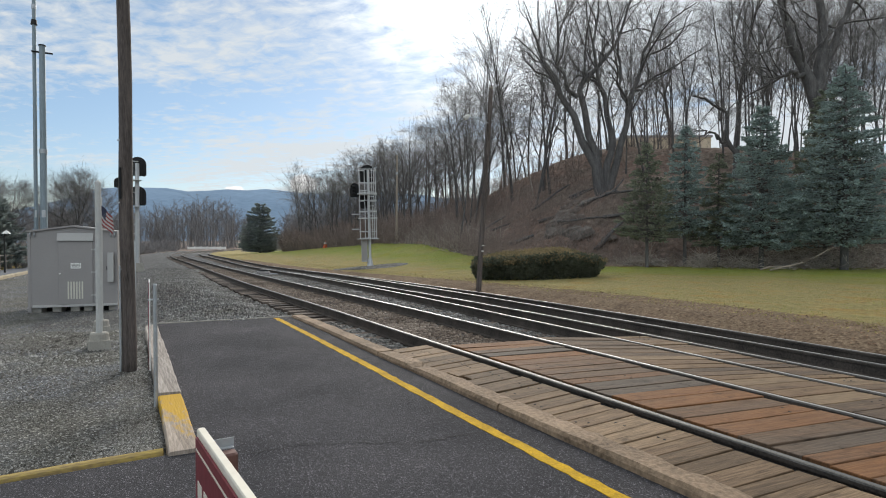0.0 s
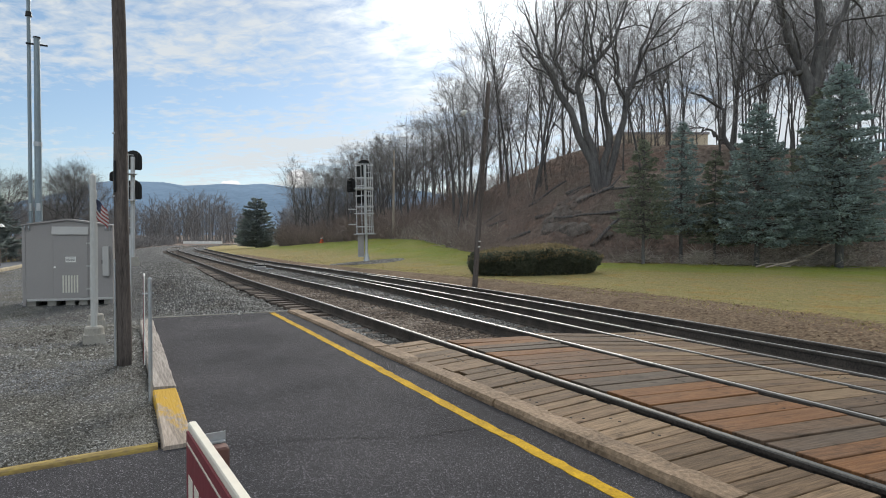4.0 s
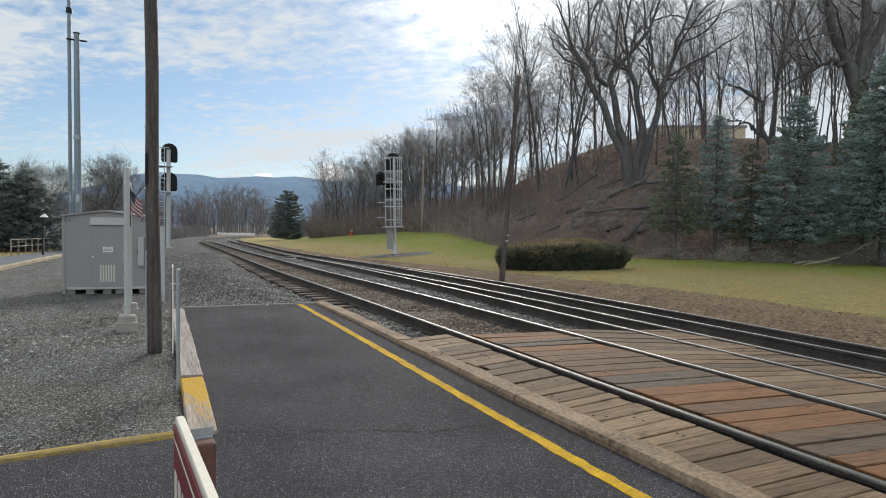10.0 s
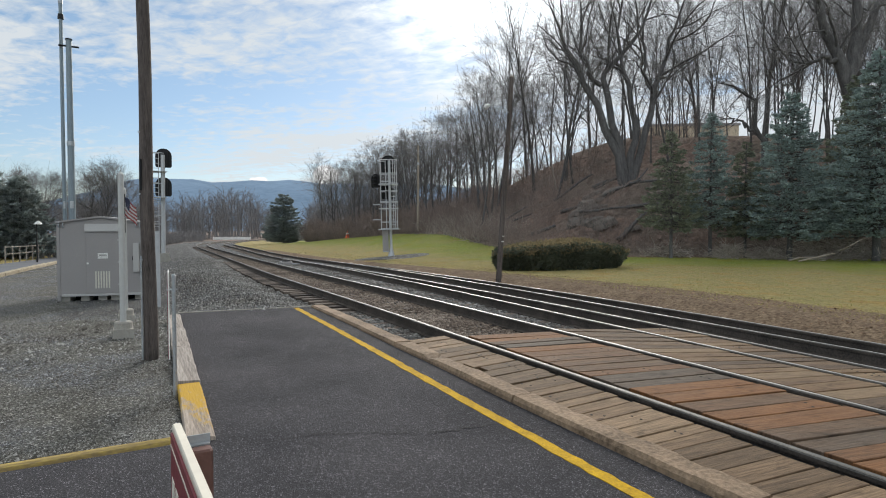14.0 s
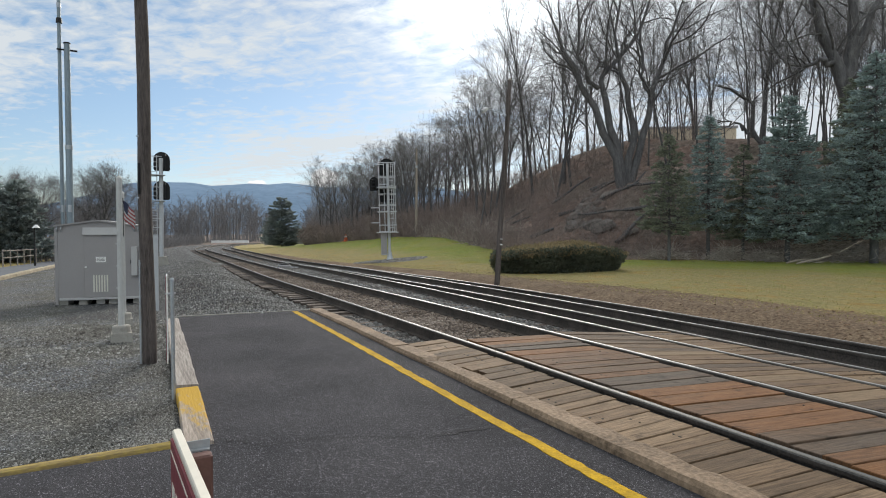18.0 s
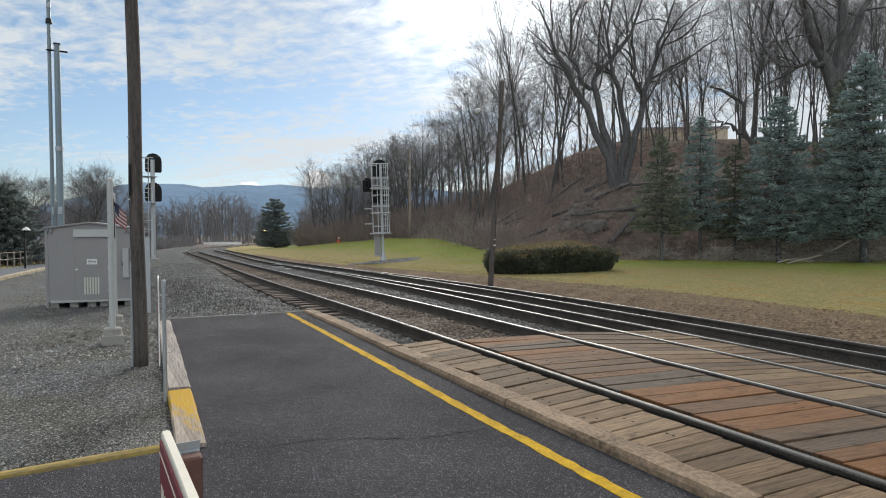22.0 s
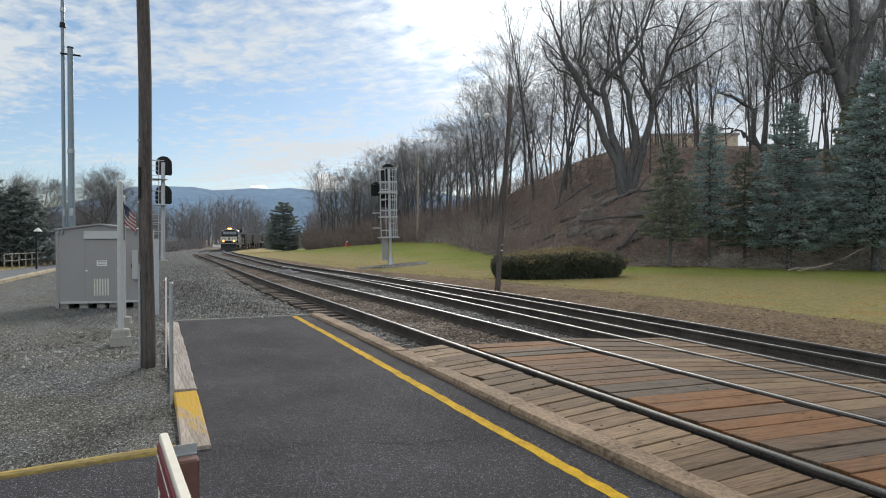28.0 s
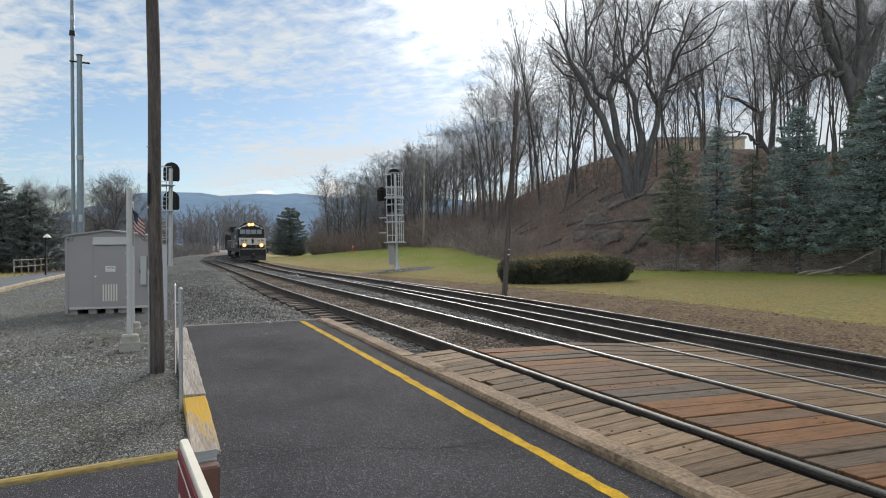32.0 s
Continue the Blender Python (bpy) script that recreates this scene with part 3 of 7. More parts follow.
# ---- mesh tools ----
class Mesh:
    """Collects faces for one mesh."""

    def __init__(self):
        self.v, self.f, self.mi, self.mats = [], [], [], []

    def slot(self, m):
        if m not in self.mats:
            self.mats.append(m)
        return self.mats.index(m)

    def add(self, verts, faces, m=None):
        k, s = len(self.v), self.slot(m) if m else 0
        self.v.extend(verts)
        for f in faces:
            self.f.append(tuple(i + k for i in f))
            self.mi.append(s)
        return self

    def box(self, x0, x1, y0, y1, z0, z1, m=None, bev=0.0, at=None):
        """A box; bev chamfers its upright and top edges."""
        if bev <= 0:
            vs = [(x, y, z) for z in (z0, z1) for x, y in ((x0, y0), (x1, y0), (x1, y1), (x0, y1))]
            fs = [(3, 2, 1, 0), (4, 5, 6, 7), (0, 1, 5, 4), (1, 2, 6, 5), (2, 3, 7, 6), (3, 0, 4, 7)]
        else:
            b = bev

            def ring(i, z):
                return [(x0 + b + i, y0 + i, z), (x1 - b - i, y0 + i, z), (x1 - i, y0 + b + i, z), (x1 - i, y1 - b - i, z),
                        (x1 - b - i, y1 - i, z), (x0 + b + i, y1 - i, z), (x0 + i, y1 - b - i, z), (x0 + i, y0 + b + i, z)]
            vs = ring(0, z0) + ring(0, z1 - b) + ring(b * 0.7, z1)
            fs = [tuple(range(7, -1, -1)), tuple(range(16, 24))]
            for r in (0, 8):
                fs += [(r + i, r + (i + 1) % 8, r + 8 + (i + 1) % 8, r + 8 + i) for i in range(8)]
        if at is not None:
            vs = [tuple(at @ Vector(v)) for v in vs]
        return self.add(vs, fs, m)

    def tube(self, pts, radii, n=8, m=None, cap=True):
        """A tapered tube along pts."""
        P = np.array(pts, float)
        R = np.broadcast_to(np.array(radii, float), (len(P),))
        T = np.gradient(P, axis=0)
        T /= np.linalg.norm(T, axis=1)[:, None] + 1e-12
        ref = np.array((0.0, 0.0, 1.0)) if abs(T[:, 2]).mean() < 0.85 else np.array((1.0, 0.0, 0.0))
        U = np.cross(T, ref)
        U /= np.linalg.norm(U, axis=1)[:, None] + 1e-12
        V = np.cross(T, U)
        a = np.arange(n) * 2 * math.pi / n
        ring = P[:, None] + R[:, None, None] * (np.cos(a)[None, :, None] * U[:, None] + np.sin(a)[None, :, None] * V[:, None])
        vs = [tuple(p) for p in ring.reshape(-1, 3)]
        fs = [(i * n + j, i * n + (j + 1) % n, (i + 1) * n + (j + 1) % n, (i + 1) * n + j) for i in range(len(P) - 1) for j in range(n)]
        if cap:
            fs += [tuple(range(n - 1, -1, -1)), tuple(range((len(P) - 1) * n, len(P) * n))]
        return self.add(vs, fs, m)

    def rod(self, a, b, r, n=6, m=None):
        return self.tube([a, b], [r, r], n, m)

    def prism(self, outline, axis, a, b, m=None):
        """An outline of 2D points drawn out along an axis from a to b."""
        n = len(outline)

        def at3(p, c):
            return {"x": (c, p[0], p[1]), "y": (p[0], c, p[1]), "z": (p[0], p[1], c)}[axis]
        vs = [at3(p, a) for p in outline] + [at3(p, b) for p in outline]
        fs = [tuple(range(n)), tuple(range(2 * n - 1, n - 1, -1))] + [(i, n + i, n + (i + 1) % n, (i + 1) % n) for i in range(n)]
        return self.add(vs, fs, m)

    def data(self, name, m=None, smooth=False):
        me = bpy.data.meshes.new(name)
        me.from_pydata(self.v, [], self.f)
        for k in self.mats or [m]:
            me.materials.append(k)
        if len(self.mats) > 1:
            me.polygons.foreach_set("material_index", self.mi)
        bm = bmesh.new()
        bm.from_mesh(me)
        if len(self.f) < 60000:
            bmesh.ops.recalc_face_normals(bm, faces=bm.faces)
        bm.to_mesh(me)
        bm.free()
        if smooth:
            me.polygons.foreach_set("use_smooth", [True] * len(me.polygons))
        return me


def tri_mesh(name, V, m):
    """A mesh of loose triangles (or quads) from an array (n, 3 or 4, 3)."""
    V = np.asarray(V, float)
    n, k = V.shape[:2]
    me = bpy.data.meshes.new(name)
    me.vertices.add(n * k)
    me.vertices.foreach_set("co", V.reshape(-1))
    me.loops.add(n * k)
    me.loops.foreach_set("vertex_index", np.arange(n * k))
    me.polygons.add(n)
    me.polygons.foreach_set("loop_start", np.arange(n) * k)
    me.materials.append(m)
    me.update()
    return me


def stone_mesh(name, V, tri, m):
    """Many small closed stones (n, corners, 3) with the same faces; the faces of a stone share its corners."""
    n, k = V.shape[:2]
    F = (tri[None] + (np.arange(n) * k)[:, None, None]).reshape(-1, 3)
    me = bpy.data.meshes.new(name)
    me.vertices.add(n * k)
    me.vertices.foreach_set("co", V.reshape(-1))
    me.loops.add(F.size)
    me.loops.foreach_set("vertex_index", F.reshape(-1))
    me.polygons.add(len(F))
    me.polygons.foreach_set("loop_start", np.arange(len(F)) * 3)
    me.materials.append(m)
    me.update()
    return me


def part(name, mesh, material, parent, label="", at=None, smooth=False):
    """Links a Mesh (or mesh data) as one mesh object under a thing or a part."""
    me = mesh if isinstance(mesh, bpy.types.Mesh) else mesh.data(name, material, smooth)
    ob = new(name, me)
    ob.parent = parent
    if at is not None:
        ob.matrix_basis = at
    if label:
        ob["label"] = label
    return ob


def thing(name, at, label, category, group="", kind="", mesh=None):
    ob = new(name, mesh)
    ob.matrix_basis = at
    return tagged(ob, label, category, group, kind)


# ---- plan of the place ----
def smooth_step(a, b, x):
    t = np.clip((np.asarray(x, float) - a) / (b - a), 0, 1)
    return t * t * (3 - 2 * t)


def spline(k, v, y):
    """Natural cubic through (k, v), straight beyond its ends."""
    k, v = np.array(k, float), np.array(v, float)
    n, h = len(k), np.diff(k)
    a, b = np.eye(n), np.zeros(n)
    for i in range(1, n - 1):
        a[i, i - 1], a[i, i], a[i, i + 1] = h[i - 1], 2 * (h[i - 1] + h[i]), h[i]
        b[i] = 6 * ((v[i + 1] - v[i]) / h[i] - (v[i] - v[i - 1]) / h[i - 1])
    m = np.linalg.solve(a, b)
    y = np.asarray(y, float)
    yc = np.clip(y, k[0], k[-1])
    i = np.clip(np.searchsorted(k, yc) - 1, 0, n - 2)
    p, q, H = k[i + 1] - yc, yc - k[i], h[i]
    r = (m[i] * p ** 3 + m[i + 1] * q ** 3) / (6 * H) + (v[i] / H - m[i] * H / 6) * p + (v[i + 1] / H - m[i + 1] * H / 6) * q
    s0 = (v[1] - v[0]) / h[0] - m[1] * h[0] / 6
    s1 = (v[-1] - v[-2]) / h[-1] + m[-2] * h[-1] / 6
    return r + np.minimum(y - k[0], 0) * s0 + np.maximum(y - k[-1], 0) * s1


TRACK1 = ((-6, 2, 7, 12, 18, 25, 34, 46, 60, 80, 94, 126, 156, 200), (4.78, 4.86, 4.86, 4.97, 5.2, 5.68, 6.5, 7.5, 8.4, 9.4, 10.6, 15.5, 23.8, 41.5))
TRACK2 = ((-6, 5, 16, 29, 48, 71, 82, 94, 126, 156, 174, 200), (7.95, 8.05, 8.55, 9.4, 11.0, 13.0, 13.75, 14.75, 19.7, 28.0, 34.6, 46.0))
CROSSOVER = ((-6, 2, 7, 12, 16, 22, 30, 33), (7.3, 7.36, 7.42, 7.75, 8.1, 8.65, 9.42, 9.65))
RAIL_Z = ((-6, 2, 7, 12, 18, 25, 34, 46, 60, 80, 126, 200), (-0.13, -0.039, 0.041, 0.067, 0.032, -0.054, -0.207, -0.38, -0.47, -0.5, -0.75, -1.0))


def x1(y):
    return spline(*TRACK1, y)


def x2(y):
    return spline(*TRACK2, y)


def xc(y):
    return spline(*CROSSOVER, y)


def zt(y):
    y = np.asarray(y, float)
    return np.where(y > -6, spline(*RAIL_Z, np.clip(y, -6, 200)), -0.13)


def toe(y):
    """Where the lawn ends at the foot of the wooded bank."""
    return np.interp(y, (-80, 0, 13, 17.5, 22, 28, 38, 46, 71, 96, 120, 260), (60, 42, 36, 31.5, 24.5, 20.0, 22.0, 22.5, 25.0, 27.5, 34, 80))


PLATFORM_X, PLATFORM_END, LOT_EDGE = 3.0, 10.75, 4.55


def ground_z(x, y):
    x, y = np.asarray(x, float), np.asarray(y, float)
    z = zt(y)
    bed = smooth_step(2.95, 3.1, x) * (1 - smooth_step(x2(y) + 1.3, x2(y) + 2.3, x))
    bed = np.where(y > PLATFORM_END, smooth_step(x1(y) - 2.6, x1(y) - 1.4, x) * (1 - smooth_step(x2(y) + 1.3, x2(y) + 2.3, x)), bed)
    z = z - 0.192 * bed
    shoulder = smooth_step(x1(y) - 2.1, x1(y) - 1.5, x) * (1 - smooth_step(x1(y) - 0.85, x1(y) - 0.7, x))
    z = z - 0.07 * shoulder * smooth_step(PLATFORM_END, PLATFORM_END + 0.6, y) * (1 - smooth_step(30, 45, y))
    left = 1 - smooth_step(0.6, 2.4, x - np.maximum(y - 25, 0) * 0.04)
    z = z - left * (0.03 + 0.30 * smooth_step(8, 16, y) - 0.15 * smooth_step(20, 40, y))
    right = smooth_step(0, 4, x - x2(y) - 1.5)
    z = z - 0.06 * right
    # lawn rising towards the bank, the bank, and the low ground beyond
    d = x - toe(y)
    rise = np.interp(y, (10, 24, 32, 40, 50, 71, 96, 130), (0, 0.25, 0.9, 1.75, 1.9, 1.3, 0.45, 0.2))
    z = z + rise * np.clip((d + 9) / 9.5, 0, 1) ** 1.3
    top = np.interp(y, (-80, 5, 20, 30, 40, 55, 75, 100, 160), (6.5, 7.0, 8.3, 9.8, 10.0, 7.6, 6.2, 4.6, 3.0))
    # the crest runs level behind the spruces
    level = smooth_step(14, 22, y) * (1 - smooth_step(36, 46, y))
    z = z - 1.7 * level * smooth_step(11, 23, d)
    z = z + top * smooth_step(-0.5, 26, d) * (1 + 0.10 * np.sin(x * 0.31 + y * 0.17) * smooth_step(0, 6, d))
    return z


def gz(x, y):
    return float(ground_z(x, y))


def zones(x, y):
    """Lawn, litter and worn-lawn shares."""
    d = x - toe(y)
    side = x - x2(y)
    wide = np.interp(y, (10, 26), (1.0, 0.55))
    lawn = smooth_step(2.3 * wide, 3.2 * wide, side) * (1 - smooth_step(-0.6, 0.6, d))
    litter = smooth_step(-0.6, 0.8, d)
    worn = smooth_step(0.95, 1.25, side) * (1 - smooth_step(2.8 * wide, 5.4 * wide, side)) * (1 - smooth_step(50, 90, y))
    worn = np.maximum(worn, smooth_step(-2.0, 0.2, d) * (1 - smooth_step(0.2, 1.2, d)) * 0.9 * (y < 26))
    verge = -6.8 + 0.137 * (y - 46.9)
    lawn = np.maximum(lawn, (1 - smooth_step(-0.3, 0.3, x - verge)) * smooth_step(18, 22, y) * (x < 2))
    far = smooth_step(150, 190, y)
    litter = np.maximum(litter, far)
    litter = np.maximum(litter, smooth_step(70, 95, y) * (1 - smooth_step(-6, -4.4, x - x1(y))) * (x > -4))
    return lawn, litter, worn


def make_ground():
    def axis(a, b, step, far):
        core = np.arange(a, b + 1e-6, step)
        out = [b]
        w = step
        while out[-1] < far:
            w *= 1.16
            out.append(out[-1] + w)
        neg, w = [a], step
        while neg[-1] > -far:
            w *= 1.16
            neg.append(neg[-1] - w)
        return np.concatenate([neg[:0:-1], core, out[1:]])

    xs, ys = axis(-8, 40, 0.22, 3500), axis(2, 60, 0.32, 3500)
    X, Y = np.meshgrid(xs, ys)
    Z = ground_z(X, Y)
    rng = np.random.default_rng(3)
    bump = rng.normal(0, 1, X.shape)
    near = (np.abs(X) < 60) & (Y < 90)
    _, litter, _ = zones(X, Y)
    Z = Z + bump * near * (0.003 + 0.05 * litter)
    Z = np.where((X > -9) & (X < PLATFORM_X + 0.02) & (Y < LOT_EDGE + 0.1), Z - 0.12, Z)
    Z = np.where((X > 0.45) & (X < PLATFORM_X + 0.02) & (Y < PLATFORM_END - 0.1), Z - 0.10, Z)
    me = bpy.data.meshes.new("ground")
    nx, ny = len(xs), len(ys)
    idx = np.arange(nx * ny).reshape(ny, nx)
    q = np.stack([idx[:-1, :-1], idx[:-1, 1:], idx[1:, 1:], idx[1:, :-1]], -1).reshape(-1, 4)
    me.vertices.add(nx * ny)
    me.vertices.foreach_set("co", np.stack([X, Y, Z], -1).reshape(-1))
    me.loops.add(q.size)
    me.loops.foreach_set("vertex_index", q.reshape(-1))
    me.polygons.add(len(q))
    me.polygons.foreach_set("loop_start", np.arange(len(q)) * 4)
    me.polygons.foreach_set("use_smooth", [True] * len(q))
    lawn, litter, worn = zones(X, Y)
    ca = me.color_attributes.new("zone", "FLOAT_COLOR", "POINT")
    ca.data.foreach_set("color", np.stack([lawn, 1 - smooth_step(0.2, 0.72, (X - x2(Y) - 2.0) / np.maximum(toe(Y) - x2(Y) - 2.0, 1.0)), litter, worn], -1).reshape(-1))
    stone = smooth_step(11, 15, Y) * smooth_step(-7.5, -5.0, X - x1(Y)) + smooth_step(30, 42, Y) * (X > -3)
    me.attributes.new("bed", "FLOAT", "POINT").data.foreach_set("value", np.clip(stone, 0, 1).astype(np.float32).reshape(-1))
    me.materials.append(GROUND)
    me.update()
    thing("ground", Matrix(), "gravel lot, trackside lawn and leaf-littered bank", "ground", kind="structure", mesh=me)


make_ground()


# ---- platform ----
def strip(m, x_of0, x_of1, ys, dz0, dz1, material=None):
    """A slab between two lines x(y), its top dz1 and its foot dz0 from the rail level."""
    vs, n = [], len(ys)
    for y in ys:
        z = float(zt(y))
        a, b = float(x_of0(y)), float(x_of1(y))
        vs += [(a, y, z + dz0), (b, y, z + dz0), (b, y, z + dz1), (a, y, z + dz1)]
    fs = [(0, 1, 2, 3), (4 * n - 1, 4 * n - 2, 4 * n - 3, 4 * n - 4)]
    for i in range(n - 1):
        for j in range(4):
            fs.append((4 * i + j, 4 * i + 4 + j, 4 * i + 4 + (j + 1) % 4, 4 * i + (j + 1) % 4))
    return m.add(vs, fs, material)


def curb_x(y):
    return spline((-8, 2.1, 3.6, 4.5, 5.2, 6.8, 8.3, 11), (2.90, 2.935, 2.94, 2.95, 2.97, 2.99, 3.04, 3.10), y)


def kerb_rise(y):
    return float(np.interp(y, (2, 4, 6, 9), (0.068, 0.064, 0.056, 0.046)))


def plank_x(y):
    """The line along which the crossing's outer planks begin."""
    return spline((-8, 2, 3.3, 5, 7, 9, 11), (3.08, 3.14, 3.18, 3.22, 3.24, 3.27, 3.33), y)


def yellow_x(y):
    return spline((-8, 2.3, 4.5, 6, 8, 10.9), (2.55, 2.58, 2.62, 2.665, 2.725, 2.83), y)


def timber_x(y):
    return 0.60 + 0.045 * (y - 4.4)


platform = thing("platform", Matrix(), "dark cracked asphalt station platform with a painted edge line", "platform", kind="structure")
YS = [-9 + 0.5 * i for i in range(40)] + [PLATFORM_END - 0.02]
m = Mesh()
strip(m, lambda y: timber_x(y) - 0.05, lambda y: curb_x(y) + 0.01, [LOT_EDGE - 0.11] + [y for y in YS if y > LOT_EDGE], -0.3, 0.0)
part("platform_surface", m, ASPHALT, platform, "dark asphalt with fine cracks")
m = Mesh()
strip(m, lambda y: -9.0, lambda y: curb_x(y) + 0.01, [y for y in YS if y < LOT_EDGE - 0.3] + [LOT_EDGE - 0.11], -0.3, 0.0)
part("lot_surface", m, ASPHALT, platform, "dark asphalt")
m = Mesh()
edge = random.Random(9)
strip(m, lambda y: yellow_x(y) - 0.045 + edge.uniform(-0.012, 0.006), lambda y: yellow_x(y) + 0.047 + edge.uniform(-0.008, 0.01), [-8 + 0.09 * i for i in range(210)], -0.01, 0.004)
part("edge_line", m, YELLOW, platform, "worn yellow painted line")
# the far end runs a little askew, closed by a pale board
END = [(0.84, 11.12), (3.14, 10.86)]
ze = float(zt(10.9))
m = Mesh().prism([(0.84, PLATFORM_END - 0.025), (3.10, PLATFORM_END - 0.025), END[1], END[0]], "z", ze - 0.35, ze - 0.001)
part("platform_end", m, ASPHALT, platform, "dark asphalt")
m = Mesh().prism([(END[0][0], END[0][1] + 0.001), (END[1][0], END[1][1] + 0.001), (END[1][0], END[1][1] + 0.045), (END[0][0], END[0][1] + 0.045)], "z", ze - 0.4, ze + 0.012)
part("end_board", m, CONCRETE, platform, "pale edging board")
# kerb in lengths
rng = random.Random(4)
y = -8.0
while y < 10.6:
    ln = min(rng.choice((1.7, 2.2, 2.6)), 10.78 - y)
    m = Mesh()
    n = 21
    ysk = [y + 0.012 + (ln - 0.024) * i / (n - 1) for i in range(n)]
    wob = [rng.uniform(-0.014, 0.012) - (0.05 if rng.random() < 0.06 else 0) for _ in ysk]
    vs, fs = [], []
    for k, yy in enumerate(ysk):
        z, a = float(zt(yy)), float(curb_x(yy))
        up = kerb_rise(yy)
        w = 0.25 + wob[k] - 0.03 * math.exp(-((yy - 5.3) / 0.25) ** 2)
        vs += [(a, yy, z - 0.25), (a, yy, z + up - 0.03), (a + 0.022, yy, z + up + wob[k] * 0.3), (a + w - 0.035, yy, z + up - 0.004 + wob[k] * 0.4), (a + w, yy, z + up * 0.5), (a + w, yy, z - 0.25)]
    for k in range(n - 1):
        for j in range(6):
            fs.append((6 * k + j, 6 * k + 6 + j, 6 * k + 6 + (j + 1) % 6, 6 * k + (j + 1) % 6))
    fs += [tuple(range(6)), tuple(range(6 * n - 1, 6 * n - 7, -1))]
    m.add(vs, fs)
    part("kerb_length", m, CURB, platform)
    y += ln
# cracks in the asphalt: thin dark wandering strips
def crack(points, w, seed):
    r = random.Random(seed)
    P = []
    for (xa, ya), (xb, yb) in zip(points, points[1:]):
        for i in range(8):
            f = i / 8
            P.append((xa + (xb - xa) * f + r.uniform(-0.02, 0.02), ya + (yb - ya) * f + r.uniform(-0.025, 0.025)))
    P.append(points[-1])
    vs, fs = [], []
    for i, (px, py) in enumerate(P):
        ww = w * r.uniform(0.3, 1.2)
        z = float(zt(py)) + 0.005
        vs += [(px, py - ww, z), (px, py + ww, z)]
    fs = [(2 * i, 2 * i + 2, 2 * i + 3, 2 * i + 1) for i in range(len(P) - 1)]
    mm = Mesh()
    mm.add(vs, fs)
    part("crack", mm, DARK, platform)


crack([(0.60, 4.46), (0.72, 4.36), (0.87, 4.18), (1.2, 4.16), (1.57, 4.0), (1.95, 3.78), (2.3, 3.74), (2.53, 3.72)], 0.008, 1)
crack([(1.75, 7.45), (2.1, 7.4), (2.55, 7.28)], 0.006, 2)
crack([(0.93, 6.92), (1.08, 6.9), (1.22, 6.94)], 0.008, 3)


def timber(name, x0, y0, x1_, y1_, width, top, material, label, group="platform edge timbers"):
    """A squared beam with split, uneven arrises lying from one point to another."""
    L = math.hypot(x1_ - x0, y1_ - y0)
    r = random.Random(int(1000 * (x0 + y0)))
    m, n = Mesh(), 9
    vs, fs = [], []
    for i in range(n):
        t = L * i / (n - 1)
        a, b, c = (r.uniform(-0.006, 0.006) for _ in range(3))
        h = width / 2
        vs += [(-h + a, t, -0.2), (-h + a, t, -0.012), (-h + 0.012, t, b), (h - 0.012, t, c), (h + b, t, -0.014), (h + b, t, -0.2)]
    for k in range(n - 1):
        for j in range(6):
            fs.append((6 * k + j, 6 * k + 6 + j, 6 * k + 6 + (j + 1) % 6, 6 * k + (j + 1) % 6))
    fs += [tuple(range(6)), tuple(range(6 * n - 1, 6 * n - 7, -1))]
    m.add(vs, fs)
    z0, z1 = float(zt(y0)) + top, float(zt(y1_)) + top
    turn = math.degrees(math.atan2(-(x1_ - x0), y1_ - y0))
    tilt = math.degrees(math.atan2(z1 - z0, L))
    thing(name, pose(x0, y0, z0, tilt, 0, turn), label, "edging timber", group, mesh=m.data(name, material))


TX = lambda y: timber_x(y) - 0.14
timber("edging_timber", TX(4.40), 4.40, TX(5.98), 5.98, 0.20, 0.03, WORN_YELLOW, "edging timber with worn yellow paint beside the platform")
timber("edging_timber", TX(6.0), 6.0, TX(7.75), 7.75, 0.20, 0.045, GREY_TIMBER, "weathered grey split edging timber beside the platform")
timber("edging_timber", TX(7.77), 7.77, TX(9.2), 9.2, 0.20, 0.04, GREY_TIMBER, "weathered grey edging timber beside the platform")
timber("edging_timber", TX(9.22), 9.22, TX(10.75), 10.75, 0.19, 0.03, GREY_TIMBER, "weathered grey edging timber beside the platform")
timber("edging_timber", 0.34, 4.57, -3.6, 4.48, 0.045, 0.008, DULL_YELLOW, "low yellow painted timber between gravel and asphalt")


# ---- tracks ----
RAIL_PROFILE = [(-0.07, -0.172), (-0.07, -0.16), (-0.012, -0.145), (-0.009, -0.05), (-0.034, -0.04), (-0.037, -0.012), (-0.029, -0.002), (-0.014, 0.0),
                (0.016, 0.0), (0.029, -0.002), (0.037, -0.012), (0.034, -0.04), (0.009, -0.05), (0.012, -0.145), (0.07, -0.16), (0.07, -0.172)]


